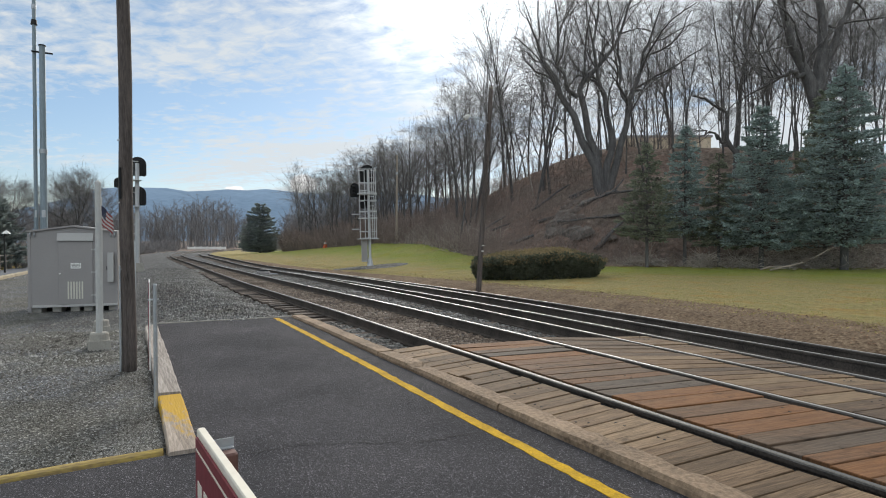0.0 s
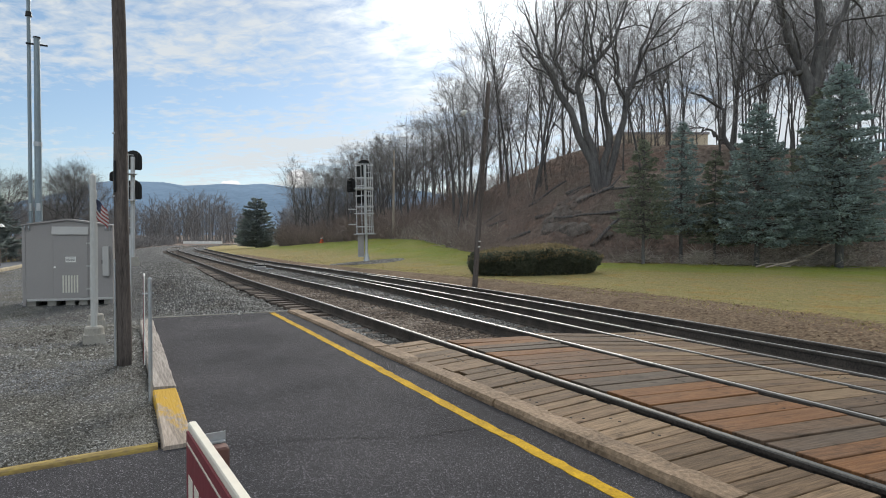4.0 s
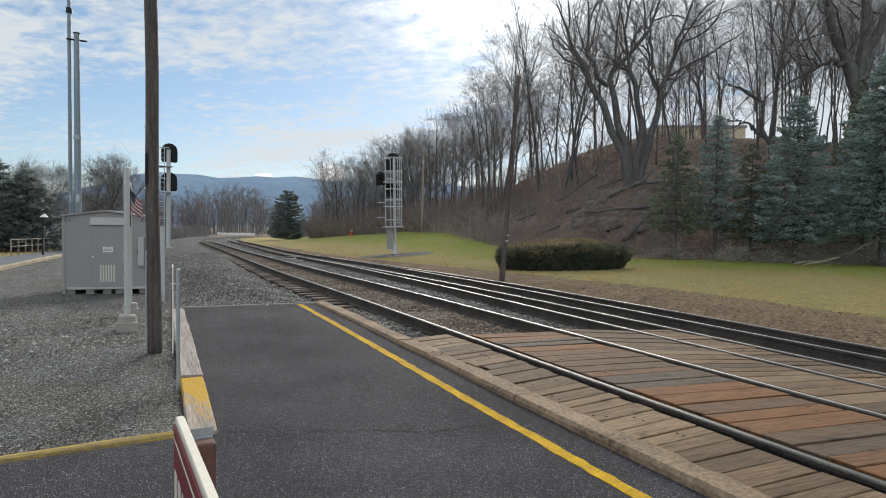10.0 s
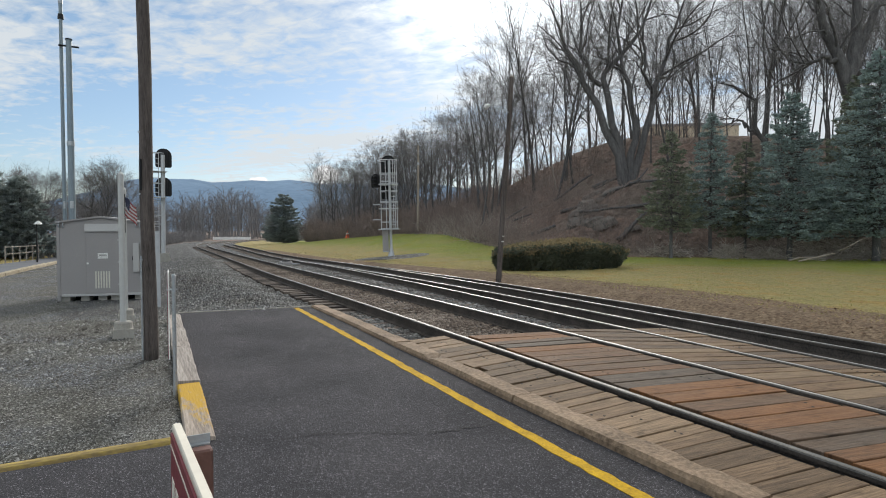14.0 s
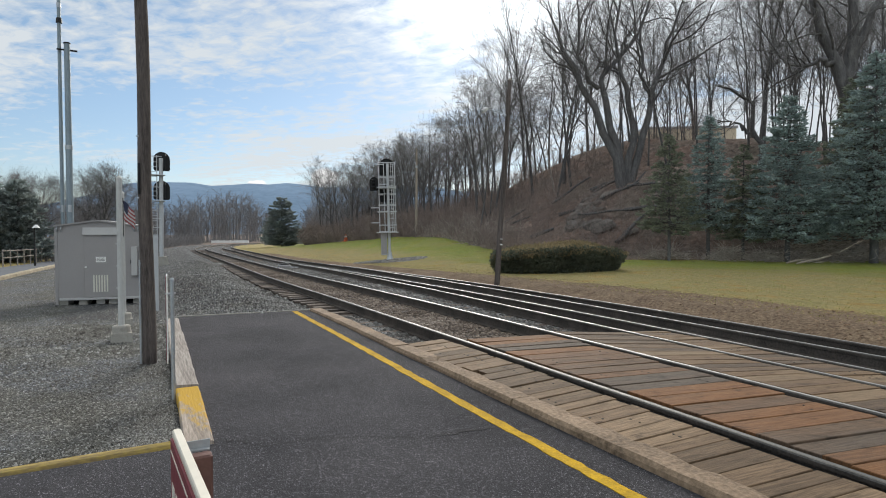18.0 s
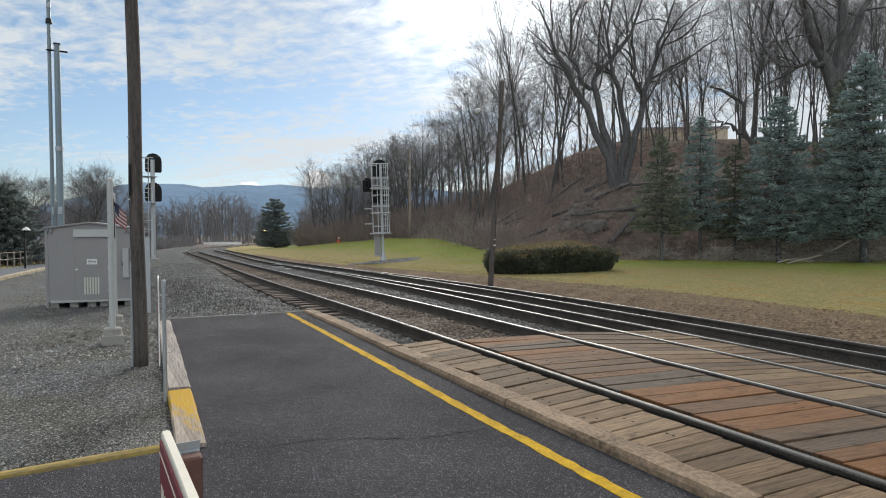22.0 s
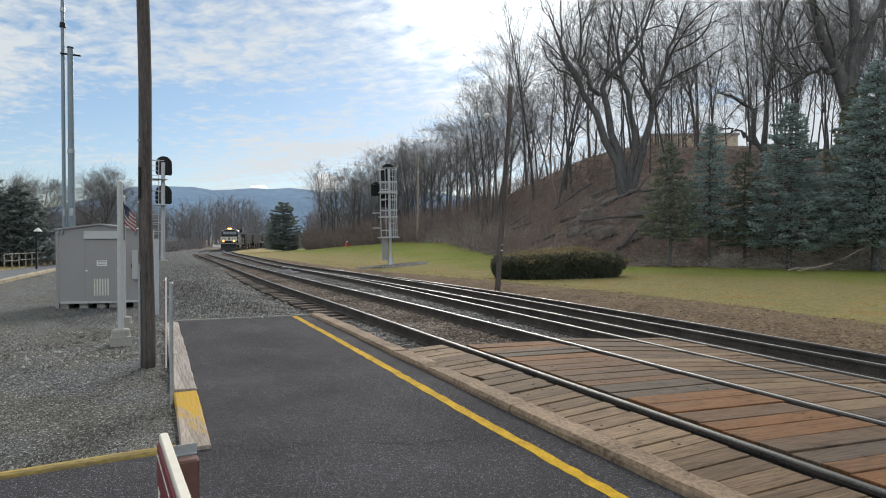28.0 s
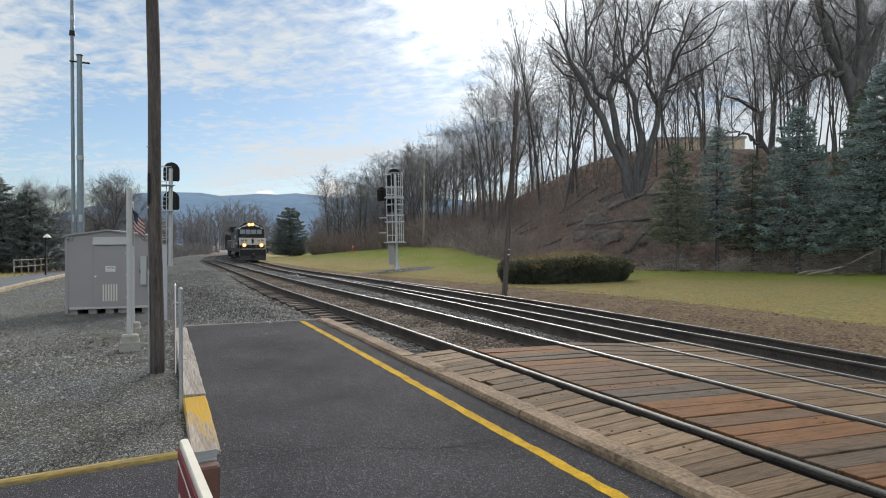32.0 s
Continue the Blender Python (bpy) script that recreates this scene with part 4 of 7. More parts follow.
def rail(parent, centre, off, y0, y1, label="", dull=False):
    ys = [y0]
    while ys[-1] < y1:
        ys.append(ys[-1] + (0.6 if ys[-1] < 35 else 3.0))
    m = Mesh()
    sd, tp, hd = m.slot(RAIL_SIDE), m.slot(RAIL_DULL if dull else RAIL_TOP), m.slot(RAIL_HEAD)
    Y = np.array(ys)
    X, Z = centre(Y), zt(Y)
    dx = np.gradient(X, Y)
    nn = np.sqrt(1 + dx * dx)
    n = len(RAIL_PROFILE)
    for i in range(len(ys)):
        for px, pz in RAIL_PROFILE:
            o = off + px
            m.v.append((float(X[i] + o / nn[i]), float(Y[i] - o * dx[i] / nn[i]), float(Z[i] + pz)))
    for i in range(len(ys) - 1):
        for j in range(n):
            k = (j + 1) % n
            m.f.append((i * n + j, i * n + k, (i + 1) * n + k, (i + 1) * n + j))
            m.mi.append(tp if j == 7 else hd if j in (5, 6, 8, 9) else sd)
    part("rail", m, None, parent, label, smooth=False)


track_near = thing("track_1", Matrix(), "near railway track, rusty rails with shiny tops on ties", "railway track", kind="structure")
track_far = thing("track_2", Matrix(), "far railway track, rusty rails with shiny tops on ties", "railway track", kind="structure")
track_cross = thing("track_3", Matrix(), "crossover track joining the far track", "railway track", kind="structure")
for off in (-0.752, 0.752):
    rail(track_near, x1, off, -8, 215, dull=off < 0)
    rail(track_far, x2, off, -8, 260)
    rail(track_cross, xc, off, -8, 32.5)

tie_mesh = Mesh().box(-1.3, 1.3, -0.115, 0.115, -0.18, 0.0, None, 0.012).data("tie", TIE)


def ties(parent, centre, y0, y1, skip=None, wide=1.0):
    y, r = y0, random.Random(5)
    while y < y1:
        if not (skip and skip[0] < y < skip[1]):
            s = float(centre(y + 0.5) - centre(y - 0.5))
            ob = part("tie", tie_mesh, None, parent, at=pose(float(centre(y)) + r.uniform(-0.05, 0.05), y, float(zt(y)) - 0.172, 0, 0, -math.degrees(math.atan(s)) + r.uniform(-1, 1)))
            if wide != 1.0:
                ob.scale = (wide, 1, 1)
        y += 0.53 if y < 60 else 0.6


CROSS_END = 6.85
ties(track_near, x1, CROSS_END + 0.4, 95)
ties(track_far, lambda y: x2(y) - 0.3 * (1 - smooth_step(16, 30, y)), 5.5, 95, wide=1.15)

# ballast: loose stones heaped between and beside the ties
def ballast():
    rng = np.random.default_rng(8)
    n = 62000
    y = 2.0 + 44 * rng.random(n * 3) ** 1.7
    lo, hi = x1(y) - 2.2 - 2.6 * rng.random(n * 3) ** 2, x2(y) + 0.85 + 0.5 * rng.random(n * 3) ** 3
    lo = np.where(y < PLATFORM_END + 0.1, 3.2, lo)
    x = lo + (hi - lo) * rng.random(n * 3)
    ok = ~((y < CROSS_END + 0.1) & (x < 7.9)) & ~((y < 6.4) & (x < 8.6))
    for c in (x1, x2):
        for o in (-0.752, 0.752):
            ok &= np.abs(x - c(y) - o) > 0.10
    ok &= ~((np.abs(x - xc(y) + 0.752) < 0.10) | (np.abs(x - xc(y) - 0.752) < 0.10)) | (y > 32)
    # leave the tie tops mostly bare
    for c, half in ((x1, 1.3), (lambda q: x2(q) - 0.3 * (1 - smooth_step(16, 30, q)), 1.5)):
        y0 = CROSS_END + 0.4 if c is x1 else 5.5
        off = np.abs((y - y0 + 0.265) % 0.53 - 0.265)
        ok &= ~((off < 0.10) & (np.abs(x - c(y)) < half) & (rng.random(n * 3) < np.where(np.abs(x - x1(y)) < 0.7, 0.4, 0.82)))
    x, y = x[ok][:n], y[ok][:n]
    k = len(x)
    s = (0.02 + 0.024 * rng.random(k)) * np.where(x < x1(y) - 1.7, 0.68, 1.0)
    z = ground_z(x, y) + s * 0.3 + 0.012 * rng.random(k)
    shape = np.array([(1, 0.1, -0.5), (-0.1, 1, -0.5), (-1, -0.1, -0.5), (0.1, -1, -0.5), (0.62, 0.25, 0.45), (-0.2, 0.65, 0.5), (-0.6, -0.25, 0.4), (0.2, -0.62, 0.5)], float)
    tri = np.array([(0, 1, 5), (0, 5, 4), (1, 2, 6), (1, 6, 5), (2, 3, 7), (2, 7, 6), (3, 0, 4), (3, 4, 7), (4, 5, 6), (4, 6, 7)])
    a = rng.random(k) * 6.28
    jit = shape[None] * (0.65 + 0.7 * rng.random((k, 8, 3)))
    c, sn = np.cos(a)[:, None], np.sin(a)[:, None]
    V = np.stack([jit[..., 0] * c - jit[..., 1] * sn, jit[..., 0] * sn + jit[..., 1] * c, jit[..., 2]], -1) * s[:, None, None]
    V += np.stack([x, y, z], -1)[:, None]
    # the stones inside the near track are browned by rust
    rusty = np.abs(x - x1(y)) < 0.72 + 0.1 * rng.random(k)
    me = stone_mesh("ballast", V[~rusty], tri, BALLAST)
    thing("ballast", Matrix(), "grey crushed stone ballast between the tracks", "ballast", kind="stuff", mesh=me)
    me = stone_mesh("ballast", V[rusty], tri, BALLAST_BROWN)
    thing("ballast", Matrix(), "rust-browned ballast between the near rails", "ballast", kind="stuff", mesh=me)


def island_mat(name, lo, mid, hi, rough=0.9):
    m = bpy.data.materials.new(name)
    m.use_nodes = True
    N, L = m.node_tree.nodes, m.node_tree.links
    b = N["Principled BSDF"]
    b.inputs["Roughness"].default_value = rough
    b.inputs["Specular IOR Level"].default_value = 0.2
    g = N.new("ShaderNodeNewGeometry")
    r = N.new("ShaderNodeValToRGB")
    e = r.color_ramp.elements
    e.new(0.5)
    for k, (p, c) in zip(e, ((0, lo), (0.6, mid), (1, hi))):
        k.position, k.color = p, (*c, 1)
    L.new(g.outputs["Random Per Island"], r.inputs[0])
    nz = N.new("ShaderNodeTexNoise")
    nz.inputs["Scale"].default_value = 0.8
    L.new(g.outputs["Position"], nz.inputs["Vector"])
    x = N.new("ShaderNodeMix")
    x.data_type, x.blend_type = "RGBA", "MULTIPLY"
    x.inputs["Factor"].default_value = 1.0
    r2 = N.new("ShaderNodeValToRGB")
    r2.color_ramp.elements[0].position, r2.color_ramp.elements[0].color = 0.35, (0.65, 0.62, 0.6, 1)
    r2.color_ramp.elements[1].position, r2.color_ramp.elements[1].color = 0.65, (1.1, 1.1, 1.1, 1)
    L.new(nz.outputs[0], r2.inputs[0])
    L.new(r.outputs[0], x.inputs["A"])
    L.new(r2.outputs[0], x.inputs["B"])
    L.new(x.outputs["Result"], b.inputs["Base Color"])
    return m


BALLAST = island_mat("crushed_stone", (0.08, 0.079, 0.076), (0.185, 0.184, 0.176), (0.37, 0.37, 0.355))
BALLAST_BROWN = island_mat("rusty_crushed_stone", (0.10, 0.08, 0.065), (0.20, 0.16, 0.13), (0.34, 0.29, 0.24))
ballast()

# ---- timber crossing ----
crossing = thing("crossing", Matrix(), "worn timber plank crossing over both tracks", "plank crossing", kind="structure")


def plank_row(x_lo, x_hi, y0, y1, material, seed, widths, skew, lift=0.0):
    """Planks side by side across the track, each of its own height and ends; skew(y): how far a joint runs on per metre across."""
    r = random.Random(seed)
    y = y1
    while y > y0:
        w = r.choice(widths)
        ya, yb = y - w + 0.003, y - 0.003
        yc_ = (ya + yb) / 2
        a, b = float(x_lo(yc_)) + r.uniform(0, 0.03), float(x_hi(yc_)) - r.uniform(0, 0.045)
        cx, k0, k1 = (a + b) / 2, skew(ya), skew(yb)
        turn = math.atan((k0 + k1) / 2)
        c, sn = math.cos(turn), math.sin(turn)

        def corner(x, side, inset, z):
            yy = (ya + inset + k0 * (x - cx) if side == 0 else yb - inset + k1 * (x - cx)) - yc_
            xx = x - cx + (inset if x < cx else -inset)
            return (xx * c + yy * sn, -xx * sn + yy * c, z)
        vs = []
        for inset, z in ((0.0, -0.1), (0.0, -0.005), (0.005, 0.0)):
            vs += [corner(a, 0, inset, z), corner(b, 0, inset, z), corner(b, 1, inset, z), corner(a, 1, inset, z)]
        fs = [(3, 2, 1, 0), (8, 9, 10, 11)] + [(q + i, q + (i + 1) % 4, q + 4 + (i + 1) % 4, q + 4 + i) for q in (0, 4) for i in range(4)]
        m = Mesh().add(vs, fs)
        z = float(zt(yc_)) + lift + r.uniform(-0.008, 0.003)
        ob = part("plank", m, material, crossing,
                  at=pose(cx, yc_, z, r.uniform(-0.4, 0.4), r.uniform(-0.3, 0.3), math.degrees(turn)))
        # spike heads, sunk in dark holes
        for e in (a + 0.20, (a + b) / 2 + 0.1, b - 0.22):
            if r.random() < 0.16:
                k = Mesh()
                for q in (-0.25, 0.2):
                    px, py = e - cx + r.uniform(-0.03, 0.05), q * w + r.uniform(-0.02, 0.02)
                    k.tube([(px, py, -0.004), (px, py, 0.002)], [0.014, 0.012], 7)
                part("spike", k, DARK, ob)
        y -= w


W = (0.15, 0.18, 0.2, 0.22)
W2 = (0.19, 0.22, 0.25, 0.28)
plank_row(lambda y: plank_x(y) + 0.13 * math.exp(-((y - 5.35) / 0.2) ** 2) + 0.05 * math.exp(-((y - 5.0) / 0.5) ** 2) + 0.06 * math.exp(-((y - 2.2) / 0.25) ** 2), lambda y: x1(y) - 0.752 - 0.135, -1.5, 7.05, PLANK_TAN, 11, W,
          lambda y: float(np.interp(y, (1.5, 2.2, 2.8, 3.6, 5.0, 7.0), (-0.1, -0.08, -0.02, 0.07, 0.11, 0.16))), -0.01)
plank_row(lambda y: x1(y) - 0.752 + 0.125, lambda y: x1(y) + 0.752 - 0.09, -1.5, 6.82, PLANK_RED, 12, W2, lambda y: -0.2, -0.012)
plank_row(lambda y: x1(y) + 0.752 + 0.08, lambda y: xc(y) - 0.752 - 0.05, -1.5, 6.55, PLANK_GREY, 13, W2,
          lambda y: float(np.interp(y, (2.0, 3.2, 5.0, 6.5), (-0.2, -0.24, -0.6, -0.68))), -0.012)
plank_row(lambda y: xc(y) - 0.752 + 0.08, lambda y: x2(y) - 0.752 - 0.06, -1.5, 6.2, PLANK_GREY, 14, W, lambda y: -0.42, -0.014)
# bed under the planks, coloured near-black for the shade in the gaps
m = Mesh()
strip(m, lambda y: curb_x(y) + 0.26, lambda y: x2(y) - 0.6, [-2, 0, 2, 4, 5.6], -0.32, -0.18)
part("bed", m, DARK, crossing, "bed under planks, darkened for the shade in the gaps")


# near-black strips hide the rail web and paint the flangeway's shade
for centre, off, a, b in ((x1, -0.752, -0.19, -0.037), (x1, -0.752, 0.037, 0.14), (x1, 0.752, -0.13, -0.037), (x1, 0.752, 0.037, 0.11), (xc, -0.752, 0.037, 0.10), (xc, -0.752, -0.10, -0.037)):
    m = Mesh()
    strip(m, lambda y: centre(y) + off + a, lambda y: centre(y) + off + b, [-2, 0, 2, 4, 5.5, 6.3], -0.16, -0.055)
    part("flangeway", m, GAP_SHADE, crossing, "near-black strip painting the flangeway's shade beside the rail")


# ---- things on the lot ----
def equipment_hut():
    hut = thing("equipment_hut", pose(-0.485, 17.5, gz(-0.5, 17.5), 0, 0, -12.5), "grey steel railway equipment hut with a closed door on concrete blocks", "equipment hut")
    w, d, h = 1.98, 1.7, 2.02
    m = Mesh()
    m.prism([(-w / 2, 0.16), (w / 2, 0.16), (w / 2, h), (0, h + 0.13), (-w / 2, h)], "y", 0, d)
    body = part("body", m, HUT, hut, "plain grey steel walls")
    m = Mesh()
    for s in (-1, 1):
        m.add([(0, -0.06, h + 0.18), (0, d + 0.06, h + 0.18), (s * (w / 2 + 0.012), d + 0.06, h + 0.035), (s * (w / 2 + 0.012), -0.06, h + 0.035),
               (0, -0.06, h + 0.14), (0, d + 0.06, h + 0.14), (s * (w / 2 + 0.012), d + 0.06, h - 0.005), (s * (w / 2 + 0.012), -0.06, h - 0.005)],
              [(0, 1, 2, 3), (4, 5, 6, 7), (3, 2, 6, 7), (0, 3, 7, 4), (1, 2, 6, 5)])
    part("roof", m, HUT, hut, "low pitched sheet roof")
    m = Mesh().box(-0.33, 0.43, -0.03, 0.0, 0.2, 1.78, None, 0.006)
    door = part("door", m, HUT, hut, "flush grey door")
    part("label_plate", Mesh().box(-0.06, 0.17, -0.036, -0.03, 1.1, 1.24), WHITE, door, "small white notice")
    k = Mesh()
    for i in range(3):
        k.box(-0.04, 0.15, -0.0395, -0.037, 1.205 - 0.035 * i, 1.215 - 0.035 * i)
    part("notice_lines", k, DARK, door)
    for i in range(6):
        part("vent_slat", Mesh().box(-0.13 + 0.062 * i, -0.095 + 0.062 * i, -0.04, -0.03, 0.33, 0.77, None, 0.003), VENT, door)
    part("handle", Mesh().rod((-0.29, -0.075, 0.98), (-0.29, -0.03, 0.98), 0.022, 8), WHITE, door, "round pull")
    for z in (0.4, 0.98, 1.56):
        part("hinge", Mesh().box(0.40, 0.50, -0.045, -0.028, z, z + 0.04), HUT_LIGHT, door)
    part("hood", Mesh().prism([(0.0, 1.80), (0.0, 2.0), (-0.03, 2.0), (-0.07, 1.82), (-0.07, 1.80)], "x", -0.35, 0.45), HUT_LIGHT, hut, "rain hood over the door")
    part("sill", Mesh().box(-w / 2 + 0.1, w / 2, -0.05, 0.02, 0.135, 0.19, None, 0.004), HUT_LIGHT, hut)
    for x in (-w / 2 + 0.03, w / 2 - 0.03):
        part("corner_post", Mesh().box(x - 0.035, x + 0.035, -0.012, 0.05, 0.02, h, None, 0.004), HUT, hut)
    for x in (-0.83, -0.04 - 0.35, 0.16 - 0.15, 0.3, 0.87):
        part("block", Mesh().box(x - 0.1, x + 0.1, 0.06, 0.5, -0.05, 0.158, None, 0.008), CONCRETE, hut)
    # near-black slab behind the blocks paints the shade under the hut
    part("skid", Mesh().box(-w / 2, w / 2, 0.5, 0.6, -0.05, 0.158), DARK, hut)
    for s in (-1, 1):
        k = Mesh()
        for q in (0, 0.09):
            k.tube([(s * (w / 2 - 0.06 - q), -0.02, h - 0.12), (s * (w / 2 - 0.06 - q), -0.05, h - 0.06), (s * (w / 2 - 0.06 - q), -0.02, h + 0.0)], [0.016] * 3, 6)
        part("lifting_eye", k, GALV, hut)
    side = part("meter_box", Mesh().box(0.78, 0.92, -0.14, -0.012, 0.75, 1.5, None, 0.008), HUT_LIGHT, hut, "tall pale junction box")
    part("latch", Mesh().box(0.755, 0.78, -0.1, -0.07, 1.05, 1.15), DARK, side)


equipment_hut()


def mast(x, y, h, r, label, top):
    b = thing("antenna_mast", pose(x, y, gz(x, y)), label, "mast", "masts behind the hut")
    part("base_plate", Mesh().box(-0.2, 0.2, -0.2, 0.2, 0, 0.04, None, 0.01), GALV, b)
    part("lower_tube", Mesh().tube([(0, 0, 0.03), (0, 0, h * 0.6)], [r * 1.12, r * 1.05], 12), BLUE_STEEL, b)
    part("upper_tube", Mesh().tube([(0, 0, h * 0.6), (0, 0, h)], [r, r * 0.92], 12), BLUE_STEEL, b)
    part("joint_collar", Mesh().tube([(0, 0, h * 0.6 - 0.06), (0, 0, h * 0.6 + 0.06)], [r * 1.25] * 2, 12), GALV, b)
    if top:
        part("collar", Mesh().tube([(0, 0, 7.62), (0, 0, 7.75)], [r * 1.8, r * 1.5], 12), BLACK, b, "dark collar")
    else:
        part("cap", Mesh().tube([(0, 0, h), (0, 0, h + 0.03)], [r * 1.1] * 2, 12), BLACK, b)
        part("cross_pin", Mesh().rod((-0.24, 0, h - 0.17), (0.24, 0, h - 0.17), 0.025, 6), BLACK, b)
    part("clamp", Mesh().box(-r * 0.6, r * 0.6, -r * 1.35, -r * 0.9, 2.45, 2.65, None, 0.01), GALV, b)
    return b


mast(-1.365, 19.1, 13.5, 0.044, "tall slim blue-grey steel antenna mast behind the hut", True)
mast(-1.185, 19.0, 7.05, 0.078, "thicker blue-grey steel mast with a cross pin behind the hut", False)


def white_post(x, y, h, r, label):
    b = thing("white_post", pose(x, y, gz(x, y) - 0.05), label, "post", "white posts beside the hut")
    part("footing", Mesh().prism([(-0.15, -0.1), (0.15, -0.1), (0.125, 0.18), (-0.125, 0.18)], "y", -0.14, 0.14), CONCRETE, b, "tapered concrete footing")
    part("footing_cap", Mesh().tube([(0, 0, 0.18), (0, 0, 0.26), (0, 0, 0.28)], [0.118, 0.115, 0.10], 16), CONCRETE, b)
    part("shaft", Mesh().tube([(0, 0, 0.28), (0, 0, h)], [r, r * 0.97], 14), WHITE_POST, b)
    part("cap", Mesh().tube([(0, 0, h), (0, 0, h + 0.02), (0, 0, h + 0.05)], [r * 1.02, r * 0.95, 0.01], 14), WHITE_POST, b)
    return b


white_post(-0.005, 9.28, 2.32, 0.041, "white painted steel post on a concrete footing")
white_post(0.045, 11.6, 2.36, 0.032, "second white steel post holding a small flag")


def flag():
    f = thing("flag", pose(0.05, 11.5, 2.03, 0, 0, -38), "small drooping striped red and white flag", "flag")
    part("stick", Mesh().rod((0, 0, -0.55), (0, 0, 0.12), 0.008, 6), BLACK, f)
    n = 9
    for i in range(n):
        k = Mesh()
        for j in range(6):
            xa, xb = j * 0.036, (j + 1) * 0.036
            dz = lambda x: -0.9 * x
            wv = lambda x: 0.025 * math.sin(x * 28 + i * 0.4)
            z0, z1 = 0.08 - i * 0.035, 0.08 - (i + 1) * 0.035
            k.add([(xa, wv(xa), z0 + dz(xa)), (xb, wv(xb), z0 + dz(xb)), (xb, wv(xb), z1 + dz(xb)), (xa, wv(xa), z1 + dz(xa)),
                   (xa, wv(xa) + 0.004, z0 + dz(xa)), (xb, wv(xb) + 0.004, z0 + dz(xb)), (xb, wv(xb) + 0.004, z1 + dz(xb)), (xa, wv(xa) + 0.004, z1 + dz(xa))],
                  [(0, 1, 2, 3), (7, 6, 5, 4)], BLUE_FLAG if i < 5 and j < 3 else (RED_FLAG if i % 2 == 0 else HUT_LIGHT))
        part("stripe", k, None, f)


flag()


def wooden_pole(x, y, h, r, lean_x, lean_y, label):
    g = gz(x, y)
    p = thing("utility_pole", pose(x, y, g), label, "pole")
    n = 14
    pts = [(lean_x * i / n + 0.008 * math.sin(i * 1.3), lean_y * i / n, -0.3 + (h + 0.3) * i / n) for i in range(n + 1)]
    part("shaft", Mesh().tube(pts, [r * (1.0 - 0.22 * i / n) * (1 + 0.02 * math.sin(i * 2.1)) for i in range(n + 1)], 16), WOOD_POLE, p, smooth=True)
    return p


wp = wooden_pole(0.272, 7.49, 8.0, 0.076, -0.055, 0.0, "weathered brown wooden utility pole beside the platform")
part("conduit", Mesh().tube([(-0.088, -0.02, -0.05), (-0.087, -0.02, 0.6), (-0.088, -0.02, 1.2)], [0.010] * 3, 8), GALV, wp, "thin grey ground conduit")
part("plate", Mesh().box(-0.092, -0.066, -0.07, 0.05, 1.95, 2.3, None, 0.006), BLACK, wp, "dark mounting plate")
for z in (1.15, 1.9, 2.6):
    part("staple", Mesh().box(-0.100, -0.07, -0.035, -0.005, z, z + 0.015), GALV, wp)

wr = wooden_pole(10.12, 14.84, 6.25, 0.086, 0.31, -0.3, "leaning dark wooden pole at the lawn edge")
part("cap", Mesh().tube([(0.31, -0.3, 6.25), (0.31, -0.3, 6.29)], [0.07, 0.055], 12), DEADWOOD, wr)
part("lamp_arm", Mesh().tube([(0.27, -0.28, 5.16), (-0.1, -0.28, 5.27), (-0.5, -0.28, 5.30)], [0.014] * 3, 6), GALV, wr, "thin grey lamp arm")
part("lamp_head", Mesh().tube([(-0.46, -0.28, 5.33), (-0.52, -0.28, 5.32), (-0.6, -0.28, 5.27), (-0.68, -0.28, 5.22), (-0.7, -0.28, 5.2)], [0.02, 0.05, 0.075, 0.06, 0.02], 12), WHITE_POST, wr, "pale lamp head")
for z, s in ((1.25, 0.03), (1.42, 0.022)):
    part("reflector", Mesh().box(-0.03 + z * 0.05, 0.03 + z * 0.05, -0.15 - z * 0.048, -0.1 - z * 0.048, z, z + s), WHITE, wr)


def fence_post():
    b = thing("sign_post", pose(0.40, 5.80, gz(0.4, 5.8) - 0.03, 0, 0, -4), "grey steel post with a narrow plate seen edge on", "sign post")
    part("post", Mesh().tube([(0, 0, -0.1), (0, 0, 1.13)], [0.017, 0.017], 12), GALV, b)
    part("cap", Mesh().tube([(0, 0, 1.13), (0, 0, 1.145)], [0.021, 0.01], 12), GALV, b)
    plate = part("plate", Mesh().box(-0.05, -0.040, 0.02, 0.42, 0.36, 1.16, None, 0.002), WHITE, b, "thin plate with a reddish face")
    part("face", Mesh().box(-0.0545, -0.0505, 0.025, 0.415, 0.37, 1.15), MAROON, plate)
    part("bolt", Mesh().rod((-0.06, 0.03, 1.0), (0.03, 0.03, 1.0), 0.009, 6), GALV, b)


fence_post()


def grey_stub():
    b = thing("marker_post", pose(0.72, 15.0, gz(0.72, 15.0)), "pale grey steel marker post in the gravel", "post")
    part("shaft", Mesh().box(-0.05, 0.05, -0.05, 0.05, -0.2, 1.75, None, 0.008), SILVER, b)
    part("cap", Mesh().box(-0.055, 0.055, -0.055, 0.055, 1.75, 1.77), GALV, b)


grey_stub()


